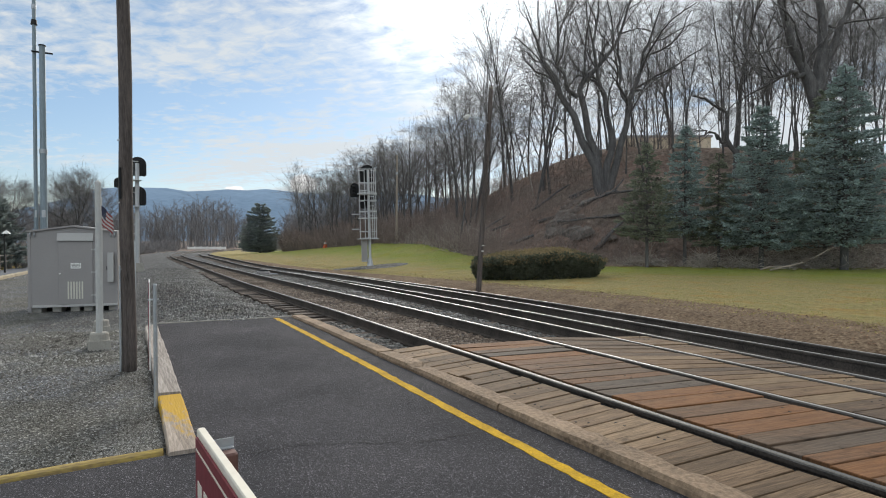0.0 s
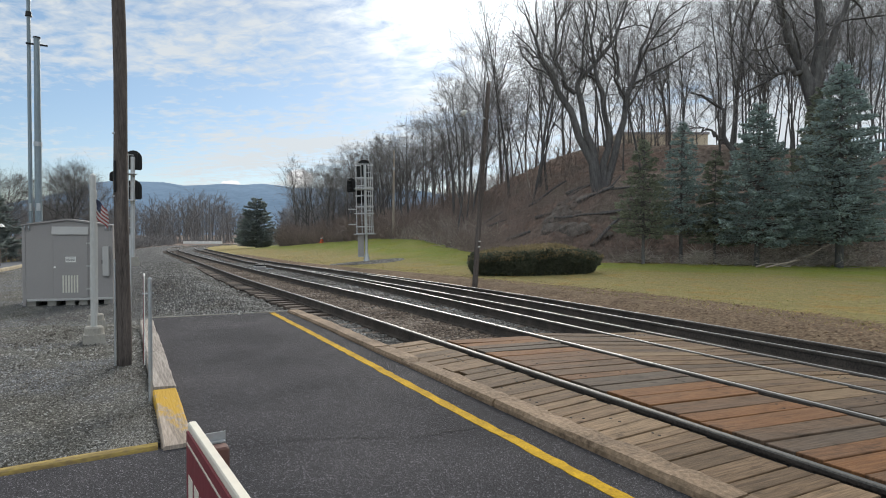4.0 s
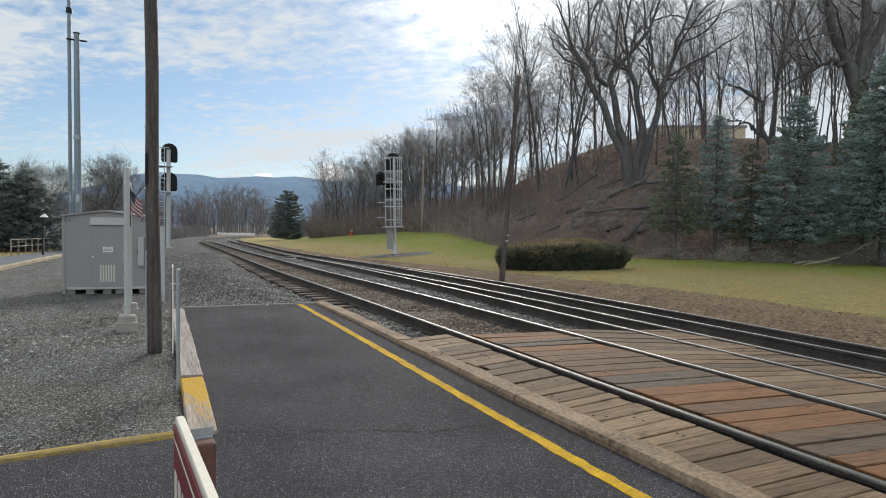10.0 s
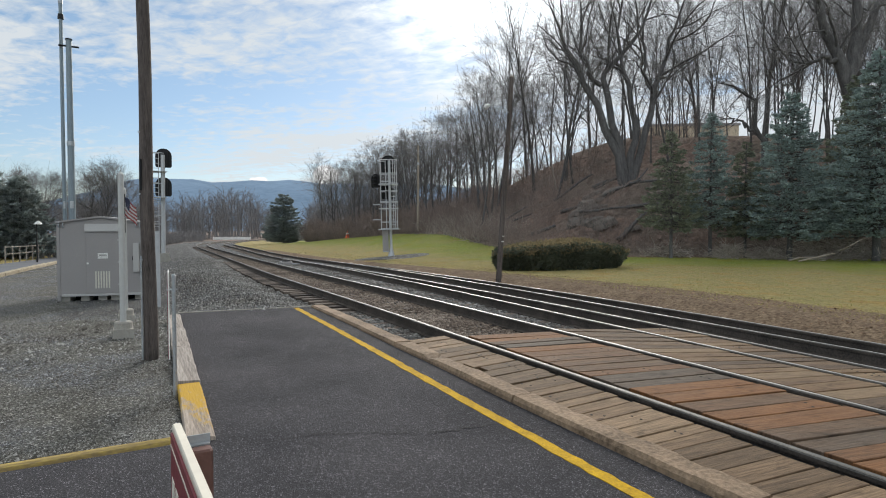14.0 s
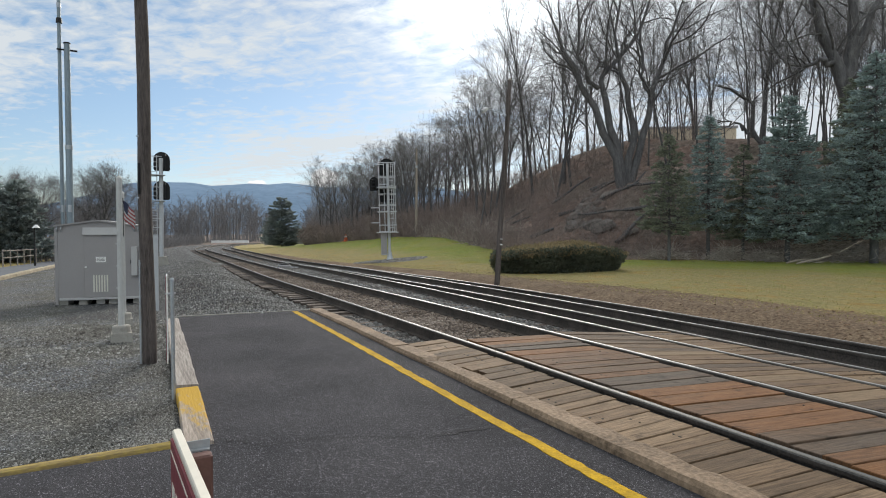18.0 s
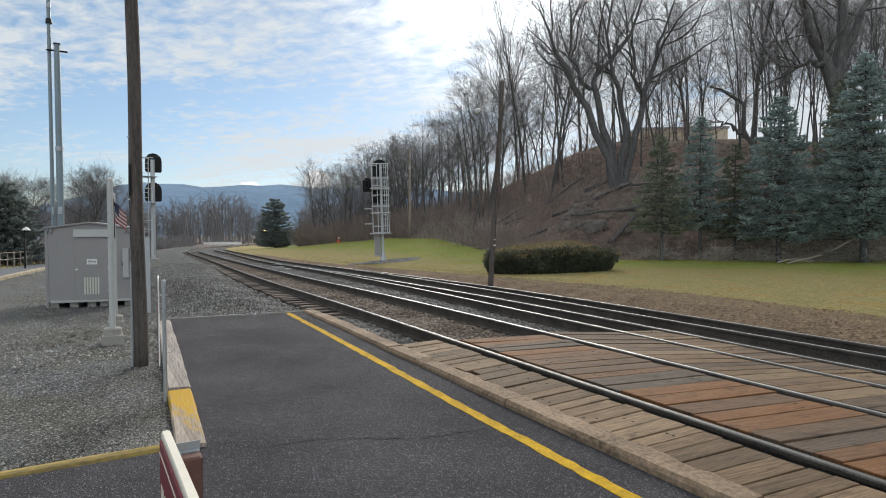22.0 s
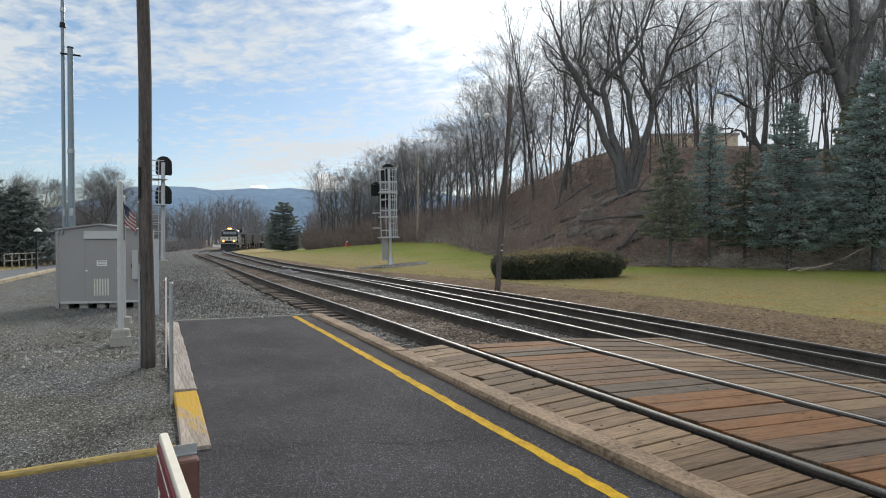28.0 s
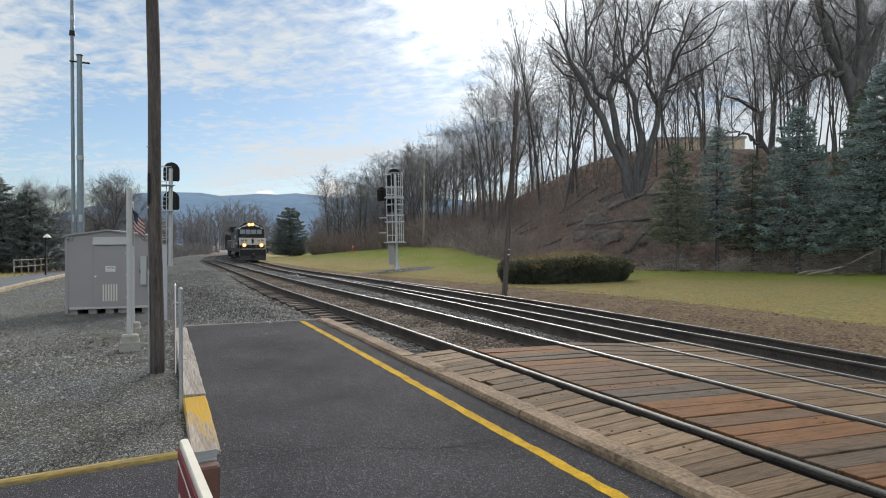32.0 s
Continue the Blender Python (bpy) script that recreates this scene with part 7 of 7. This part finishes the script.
def fallen_branches():
    rng = np.random.default_rng(17)
    for k, (x, y, turn, ln) in enumerate(((28.8, 14.9, -28, 3.0), (28.4, 15.6, -32, 2.0))):
        tb = Tubes()
        P, R = grow(rng, (-ln / 2, 0, 0.06), (1, 0, 0.30), ln, 0.042, 0.10, 0.0, 8)
        tb.add(P, R, 6)
        for i in (3, 6):
            Q, S = grow(rng, P[i], (1, rng.normal(0, 0.6), 0.3), ln * 0.22, 0.014, 0.15, 0.0, 4)
            tb.add(Q, S, 5)
        thing("fallen_branch", pose(x, y, gz(x, y), 0, 0, turn), "pale fallen dead branch at the wood's edge", "branch", "fallen branches", mesh=tb.mesh("fallen_branch", DEADWOOD))


fallen_branches()


def twig_piles():
    """Heaps of cut twigs and leaves under the conifers."""
    rng = np.random.default_rng(37)
    for x, y, w, h in ((30.6, 17.0, 2.6, 1.1), (27.6, 19.2, 1.6, 0.7), (25.6, 21.4, 1.5, 0.6), (33.2, 14.4, 3.0, 1.3), (28.9, 18.0, 1.3, 0.6), (31.9, 15.9, 2.2, 1.2)):
        tb = Tubes()
        n = int(170 * w)
        S = np.stack([rng.normal(0, w * 0.42, n), rng.normal(0, w * 0.25, n), h * rng.random(n) ** 1.6], -1)
        S[:, 2] *= np.exp(-(S[:, 0] / w) ** 2 * 1.5)
        way = np.stack([rng.normal(0, 1, n), rng.normal(0, 1, n), rng.normal(0.1, 0.3, n)], -1)
        P, R = grow(rng, S, way, rng.uniform(0.3, 1.1, n), rng.uniform(0.006, 0.02, n), 0.2, 0.0, 4)
        tb.add(P, R, 4)
        thing("twig_pile", pose(x, y, gz(x, y), 0, 0, -30), "tangled heap of grey twigs under the conifers", "twig pile", "twig piles", kind="stuff", mesh=tb.mesh("twig_pile", TWIG_PALE))


twig_piles()


def pale_snag():
    """A thin white dead stem that leans out of the bank."""
    rng = np.random.default_rng(43)
    tb = Tubes()
    P, R = grow(rng, (0, 0, -0.2), (-0.17, 0.08, 1.0), 4.4, 0.085, 0.035, 0.0, 8, 0.45)
    tb.add(P, R, 8)
    for i in (5, 7):
        Q, S = grow(rng, P[i], (rng.normal(0, 0.6), 0.3, 1.0), 1.1, 0.025, 0.12, 0.0, 4)
        tb.add(Q, S, 5)
    thing("dead_stem", pose(33.6, 40.1, gz(33.6, 40.1)), "pale leaning dead stem on the leafy bank", "dead tree", mesh=tb.mesh("dead_stem", TWIG_PALE))


pale_snag()


def dry_stems():
    """Pale arching dead canes where the lawn meets the bank."""
    rng = np.random.default_rng(47)
    tb = Tubes()
    n = 330
    y = rng.uniform(33, 45, n)
    x = toe(y) + rng.uniform(-0.3, 4.2, n) ** 1.0
    way = np.stack([rng.normal(0, 0.8, n), rng.normal(0, 0.5, n), np.ones(n)], -1)
    P, R = grow(rng, np.stack([x, y, ground_z(x, y) - 0.05], -1), way, rng.uniform(0.7, 1.9, n), rng.uniform(0.012, 0.022, n), 0.2, -0.06, 5)
    tb.add(P, R, 4)
    S, T, RR, f = offshoots(rng, P, R, 3, 0.3, 1.0)
    C, CR = grow(rng, S, side_way(rng, T, 0.7), rng.uniform(0.2, 0.7, len(f)), 0.008, 0.15, 0.0, 2)
    tb.add(C, CR, 3)
    thing("dry_stems", Matrix(), "pale dead canes at the edge of the lawn", "brush", kind="stuff", mesh=tb.mesh("dry_stems", TWIG_PALE))


dry_stems()


def slope_logs():
    rng = np.random.default_rng(19)
    for k in range(16):
        y = rng.uniform(22, 38)
        x = float(toe(y)) + rng.uniform(3, 12)
        ln = rng.uniform(1.5, 4.5)
        tb = Tubes()
        P, R = grow(rng, (-ln / 2, 0, 0.1), (1, 0, 0.05), ln, rng.uniform(0.07, 0.16), 0.06, 0.0, 6, 0.6)
        tb.add(P, R, 8)
        a = radians(rng.uniform(-50, 20))
        dz = gz(x + math.cos(a), y + math.sin(a)) - gz(x, y)
        thing("fallen_log", pose(x, y, gz(x, y) + 0.12, 0, -math.degrees(math.atan(dz)), math.degrees(a)), "dark weathered log lying on the leafy bank", "log", "fallen logs", mesh=tb.mesh("fallen_log", BARK))


slope_logs()


def rock_ledge():
    rng = np.random.default_rng(23)
    for k in range(14):
        y = rng.uniform(25.5, 32.5)
        x = float(toe(y)) + rng.uniform(5.5, 10.5)
        s = rng.uniform(0.35, 0.95)
        m = Mesh()
        n = 9
        ring = []
        for lev, (q, z) in enumerate(((1.0, -0.4), (0.95, 0.25), (0.6, 0.55))):
            ring += [(s * q * 1.5 * math.cos(6.283 * i / n) * rng.uniform(0.75, 1.15), s * q * math.sin(6.283 * i / n) * rng.uniform(0.75, 1.15), s * z * rng.uniform(0.8, 1.2)) for i in range(n)]
        fs = [(l * n + i, l * n + (i + 1) % n, (l + 1) * n + (i + 1) % n, (l + 1) * n + i) for l in range(2) for i in range(n)] + [tuple(range(2 * n, 3 * n))]
        m.add(ring, fs)
        thing("boulder", pose(x, y, gz(x, y), rng.uniform(-15, 15), -20, rng.uniform(-60, 20)), "dark rock outcrop on the leafy bank", "rock", "rock outcrop", mesh=m.data("boulder", ROCK))


ROCK = mat("dark_rock", (0.10, 0.09, 0.08), 0.9, 0.4, 2, 0.6, 14, alt=(0.17, 0.15, 0.135))
rock_ledge()


# ---- loose gravel of the lot ----
def lot_gravel():
    rng = np.random.default_rng(29)
    n = 90000
    y = 4.7 + 24 * rng.random(n) ** 1.9
    x = rng.uniform(-7, 3.0, n) * (0.35 + 0.65 * np.clip(y / 20, 0, 1)) - 0.2
    x = np.where(y > PLATFORM_END + 0.15, np.minimum(x, x1(y) - 1.2), np.minimum(x, timber_x(y) - 0.26 - 0.3 * rng.random(n)))
    s = (0.0045 + 0.009 * rng.random(n) ** 2) * (0.75 + 0.5 * smooth_step(5, 10, y))
    rubble = np.exp(-((x + 0.2) / 1.6) ** 2 - ((y - 9.6) / 1.9) ** 2)
    big = rng.random(n) < 0.02 + 0.32 * rubble
    s = np.where(big, s * rng.uniform(1.4, 2.3, n), s)
    z = ground_z(x, y) + s * 0.2
    shape = np.array([(1, 0, -0.3), (-0.2, 1, -0.3), (-1, -0.2, -0.3), (0.1, -1, -0.3), (0.1, 0.1, 0.7)], float)
    tri = np.array([(0, 1, 4), (1, 2, 4), (2, 3, 4), (3, 0, 4)])
    V = shape[None] * (0.6 + 0.8 * rng.random((n, 5, 3))) * s[:, None, None] + np.stack([x, y, z], -1)[:, None]
    thing("gravel", Matrix(), "loose grey and brown gravel over the lot", "gravel", kind="stuff", mesh=stone_mesh("gravel", V, tri, LOT_STONE))


LOT_STONE = island_mat("lot_stone", (0.062, 0.06, 0.053), (0.145, 0.143, 0.13), (0.355, 0.357, 0.34))
lot_gravel()


# ---- train ----
def arc(y_lo=-8.0, y_hi=420.0):
    ys = np.arange(y_lo, y_hi, 0.25)
    xs = x2(ys)
    s = np.concatenate([[0], np.cumsum(np.hypot(np.diff(xs), np.diff(ys)))])
    return ys, xs, s


ARC_Y, ARC_X, ARC_S = arc()


def on_track(s):
    """The place on the far track at arc length s, and its heading in degrees."""
    y = float(np.interp(s, ARC_S, ARC_Y))
    x = float(np.interp(s, ARC_S, ARC_X))
    return x, y, float(zt(y))


def vehicle_pose(s, half):
    """Stands a vehicle on its two trucks, half a wheelbase to either side of s."""
    a, b = Vector(on_track(s - half)), Vector(on_track(s + half))
    c = (a + b) / 2
    d = a - b
    turn = math.degrees(math.atan2(d.x, -d.y))
    return pose(c.x, c.y, c.z, 0, 0, turn)


def truck_parts(parent, yc, axles, r):
    """Sideframes and wheels of one truck; the train faces -y."""
    for s in (-1, 1):
        f = Mesh().box(s * 1.02 - 0.07, s * 1.02 + 0.07, yc + axles[0] - 0.35, yc + axles[-1] + 0.35, 0.42, 0.78, None, 0.03)
        sf = part("sideframe", f, BLACK, parent)
        for a in axles:
            part("axle_box", Mesh().box(s * 1.1 - 0.06, s * 1.1 + 0.08, yc + a - 0.16, yc + a + 0.16, 0.38, 0.66, None, 0.02), BLACK, sf)
    for a in axles:
        for s in (-1, 1):
            w = Mesh().tube([(s * 0.70, yc + a, r), (s * 0.74, yc + a, r), (s * 0.84, yc + a, r)], [r + 0.02, r + 0.02, r], 20)
            part("wheel", w, RAIL_SIDE, parent)


# pale base colour paints the sky's reflection into the windscreens
LOCO_GLASS = mat("sky_pale_cab_glass", (0.30, 0.32, 0.34), 0.2, 0.1, 1, 0.0, 5, spec=0.6)


def locomotive():
    b = thing("locomotive", pose(12.5, 71, -0.5), "black and white freight diesel locomotive with lit headlights", "locomotive", "train vehicles")
    # front at y = -11, width 3.1, rail level z = 0
    part("underframe", Mesh().box(-1.5, 1.5, -10.9, 10.9, 1.15, 1.55, None, 0.04), LOCO_BLACK, b)
    part("walkway", Mesh().box(-1.56, 1.56, -10.9, 10.9, 1.55, 1.62), LOCO_BLACK, b)
    part("fuel_tank", Mesh().prism([(-1.35, 1.15), (-1.45, 0.8), (-1.1, 0.32), (1.1, 0.32), (1.45, 0.8), (1.35, 1.15)], "y", -2.6, 3.2), LOCO_BLACK, b)
    truck_parts(b, -6.9, (-1.85, 0.0, 1.85), 0.53)
    truck_parts(b, 6.9, (-1.85, 0.0, 1.85), 0.53)
    part("pilot", Mesh().prism([(-10.75, 1.5), (-11.15, 1.5), (-11.15, 0.75), (-11.35, 0.2), (-11.2, 0.18), (-10.75, 0.75)], "x", -1.45, 1.45), LOCO_BLACK, b, "black snowplow pilot")
    part("coupler", Mesh().box(-0.16, 0.16, -11.6, -11.1, 0.72, 1.02, None, 0.04), RAIL_SIDE, b)
    for s in (-1, 1):
        part("step_well", Mesh().box(s * 1.28 - 0.2, s * 1.28 + 0.2, -11.12, -10.6, 0.45, 1.5, None, 0.02), LOCO_BLACK, b)
    # nose: bevelled, with a white band carrying dark markings
    nose = part("nose", Mesh().prism([(-1.1, 1.62), (1.1, 1.62), (1.5, 2.86), (0.3, 3.32), (-0.3, 3.32), (-1.5, 2.86)], "y", -10.35, -8.3), LOCO_BLACK, b, "black bevelled nose")
    band = part("front_band", Mesh().box(-1.53, 1.53, -10.42, -10.36, 2.04, 2.86, None, 0.01), LOCO_WHITE, b, "white front band")
    for i, (x, w) in enumerate(((-1.15, 0.32), (-0.72, 0.26), (0.72, 0.26), (1.15, 0.32))):
        for z in (2.34, 2.5, 2.66):
            part("dark_mark", Mesh().box(x - w / 2, x + w / 2, -10.44, -10.421, z, z + 0.055), LOCO_BLACK, band)
    part("emblem", Mesh().prism([(-0.12, 2.15), (0.1, 2.2), (0.2, 2.5), (0.05, 2.82), (-0.18, 2.6), (-0.06, 2.45)], "y", -10.445, -10.422), LOCO_BLACK, band, "dark shape on the band")
    part("sill_stripe", Mesh().box(-1.45, 1.45, -10.97, -10.9, 1.42, 1.56), LOCO_WHITE, b, "white sill stripe")
    # cab
    cab = part("cab", Mesh().prism([(-1.55, 1.62), (1.55, 1.62), (1.55, 3.95), (1.30, 4.35), (0.6, 4.55), (-0.6, 4.55), (-1.30, 4.35), (-1.55, 3.95)], "y", -8.6, -5.9), LOCO_BLACK, b, "black wide cab")
    part("cab_brow", Mesh().prism([(-1.5, 3.92), (1.5, 3.92), (1.42, 4.08), (0.5, 4.54), (-0.5, 4.54), (-1.42, 4.08)], "y", -8.66, -8.605), LOCO_BLACK, cab, "black cab brow")
    part("brow_stripe", Mesh().prism([(-1.5, 3.94), (-1.42, 4.1), (-0.5, 4.54), (0.5, 4.54), (1.42, 4.1), (1.5, 3.94), (1.3, 4.0), (0.45, 4.36), (-0.45, 4.36), (-1.3, 4.0)], "y", -8.69, -8.661), LOCO_WHITE, cab, "white stripe along the brow")
    for x in (-0.98, -0.33, 0.33, 0.98):
        part("windscreen", Mesh().box(x - 0.29, x + 0.29, -8.70, -8.605, 3.36, 3.9, None, 0.01), LOCO_GLASS, cab)
    for s in (-1, 1):
        part("side_window", Mesh().box(s * 1.565 - 0.012, s * 1.565 + 0.012, -8.2, -6.6, 3.0, 3.65), WINDOW_DARK, cab)
        part("cab_side_stripe", Mesh().box(s * 1.565 - 0.01, s * 1.565 + 0.01, -8.5, -6.0, 2.1, 2.3), LOCO_WHITE, cab)
        part("number_board", Mesh().box(s * 0.85 - 0.28, s * 0.85 + 0.28, -8.72, -8.67, 4.06, 4.22), LOCO_BLACK, cab)
    part("air_conditioner", Mesh().box(-0.8, 0.8, -7.9, -6.2, 4.54, 4.72, None, 0.05), LOCO_BLACK, b)
    part("horn", Mesh().rod((-0.3, -8.0, 4.7), (0.3, -8.0, 4.75), 0.06, 6), GALV, b)
    # lights
    part("headlight_housing", Mesh().box(-0.46, 0.46, -8.74, -8.4, 4.28, 4.76, None, 0.03), LOCO_BLACK, b)
    for s in (-1, 1):
        part("headlight", Mesh().tube([(s * 0.2, -8.79, 4.52), (s * 0.2, -8.741, 4.52)], [0.13, 0.14], 14), HEADLIGHT, b, "lit headlight")
        # wider orange discs stand in for glare round each lamp
        part("headlight_rim", Mesh().tube([(s * 0.2, -8.775, 4.52), (s * 0.2, -8.742, 4.52)], [0.2, 0.22], 14), LAMP_BLOOM, b, "glowing orange disc painting the lamp's bloom")
        part("ditch_rim", Mesh().tube([(s * 0.98, -11.0, 1.98), (s * 0.98, -10.962, 1.98)], [0.23, 0.24], 14), LAMP_BLOOM, b, "glowing orange disc painting the lamp's bloom")
        part("ditch_light", Mesh().tube([(s * 0.98, -11.02, 1.98), (s * 0.98, -10.96, 1.98)], [0.14, 0.15], 14), DITCH, b, "lit ditch light")
        part("ditch_bracket", Mesh().box(s * 0.98 - 0.12, s * 0.98 + 0.12, -10.955, -10.85, 1.62, 2.13), LOCO_BLACK, b)
    # handrails
    for s in (-1, 1):
        k = Mesh()
        k.tube([(s * 1.5, -10.95, 0.7), (s * 1.5, -10.98, 2.65), (s * 1.0, -10.98, 2.72), (s * 0.35, -10.98, 2.65), (s * 0.35, -10.98, 1.62)], [0.025] * 5, 5)
        part("handrail", k, LOCO_WHITE, b)
        part("side_rail", Mesh().rod((s * 1.52, -5.8, 2.65), (s * 1.52, 10.4, 2.65), 0.022, 5), LOCO_WHITE, b)
        for i in range(9):
            part("stanchion", Mesh().rod((s * 1.52, -5.8 + 2.0 * i, 1.6), (s * 1.52, -5.8 + 2.0 * i, 2.65), 0.02, 5), LOCO_WHITE, b)
    # long hood
    hood = part("long_hood", Mesh().prism([(-1.0, 1.62), (1.0, 1.62), (1.0, 4.2), (0.8, 4.42), (-0.8, 4.42), (-1.0, 4.2)], "y", -5.9, 9.6), LOCO_BLACK, b, "long black engine hood")
    part("radiator_wing", Mesh().prism([(-1.0, 3.75), (1.0, 3.75), (1.5, 4.1), (1.5, 4.6), (-1.5, 4.6), (-1.5, 4.1)], "y", 4.6, 9.4), LOCO_BLACK, hood)
    part("exhaust", Mesh().box(-0.4, 0.4, -0.5, 0.8, 4.41, 4.62, None, 0.03), BLACK, hood)
    for s in (-1, 1):
        for i in range(7):
            y = -5.2 + 1.35 * i
            part("hood_door", Mesh().box(s * 1.012 - 0.008, s * 1.012 + 0.008, y, y + 1.2, 1.85, 3.7), LOCO_BLACK, hood)
        part("hood_lettering", Mesh().box(s * 1.026 - 0.004, s * 1.026 + 0.004, -2.5, 2.6, 2.9, 3.35), LOCO_WHITE, hood, "white lettering bar")
    return b


def hopper_car():
    b = thing("hopper_car", pose(12.5, 90, -0.5), "dark grey open-top hopper car behind the locomotive", "freight car", "train vehicles")
    m = Mesh()
    sx, top, n = 1.5, 3.65, 0
    m.prism([(-6.6, 1.35), (6.6, 1.35), (7.2, 2.4), (7.2, top), (-7.2, top), (-7.2, 2.4)], "x", -sx, -sx + 0.06)
    m.prism([(-6.6, 1.35), (6.6, 1.35), (7.2, 2.4), (7.2, top), (-7.2, top), (-7.2, 2.4)], "x", sx - 0.06, sx)
    m.box(-sx + 0.06, sx - 0.06, -7.2, -7.1, 2.2, top).box(-sx + 0.06, sx - 0.06, 7.1, 7.2, 2.2, top)
    part("body", m, CAR_GREY, b, "dark grey steel sides")
    part("load", Mesh().prism([(-6.9, 1.6), (6.9, 1.6), (6.9, 3.3), (3, 3.55), (0, 3.35), (-3, 3.55), (-6.9, 3.3)], "x", -1.42, 1.42), BLACK, b, "dark coal load")
    for s in (-1, 1):
        for i in range(9):
            part("rib", Mesh().box(s * 1.535 - 0.035, s * 1.535 + 0.035, -6.6 + 1.65 * i - 0.06, -6.6 + 1.65 * i + 0.06, 1.4, top), CAR_GREY, b)
        part("top_chord", Mesh().box(s * 1.53 - 0.06, s * 1.53 + 0.06, -7.2, 7.2, top - 0.02, top + 0.12), CAR_GREY, b)
    part("centre_sill", Mesh().box(-0.3, 0.3, -7.6, 7.6, 0.85, 1.25), BLACK, b)
    for y in (-3.2, 0.0, 3.2):
        part("hopper_chute", Mesh().prism([(y - 1.4, 1.6), (y + 1.4, 1.6), (y + 0.5, 0.45), (y - 0.5, 0.45)], "x", -1.2, 1.2), CAR_GREY, b)
    truck_parts(b, -5.6, (-0.85, 0.85), 0.46)
    truck_parts(b, 5.6, (-0.85, 0.85), 0.46)
    return b


loco = locomotive()
first_car = hopper_car()
cars = [first_car] + [copy_thing(first_car, pose(12.5, 120 + 16 * i, -0.5)) for i in range(5)]

# arc length of the locomotive's front truck from the near end of the far track, by time
FRONT = ((0, 437.0), (20, 231.0), (24, 182.0), (25, 169.0), (28, 131.0), (30, 105.0), (31, 92.3), (32, 80.2))


def motions():
    ts = [0, 4, 8, 12, 16, 18, 20, 21, 22, 23, 24, 24.5, 25, 25.5, 26, 26.5, 27, 27.5, 28, 28.5, 29, 29.5, 30, 30.5, 31, 31.5, 32]
    k, v = [a for a, _ in FRONT], [b for _, b in FRONT]
    for i, ob in enumerate([loco] + cars):
        back = 11.0 if i == 0 else 22.3 + 7.9 + 15.7 * (i - 1)
        half = 6.9 if i == 0 else 5.6
        walk(ob, [(t, vehicle_pose(float(spline(k, v, t)) + back, half)) for t in ts])


motions()
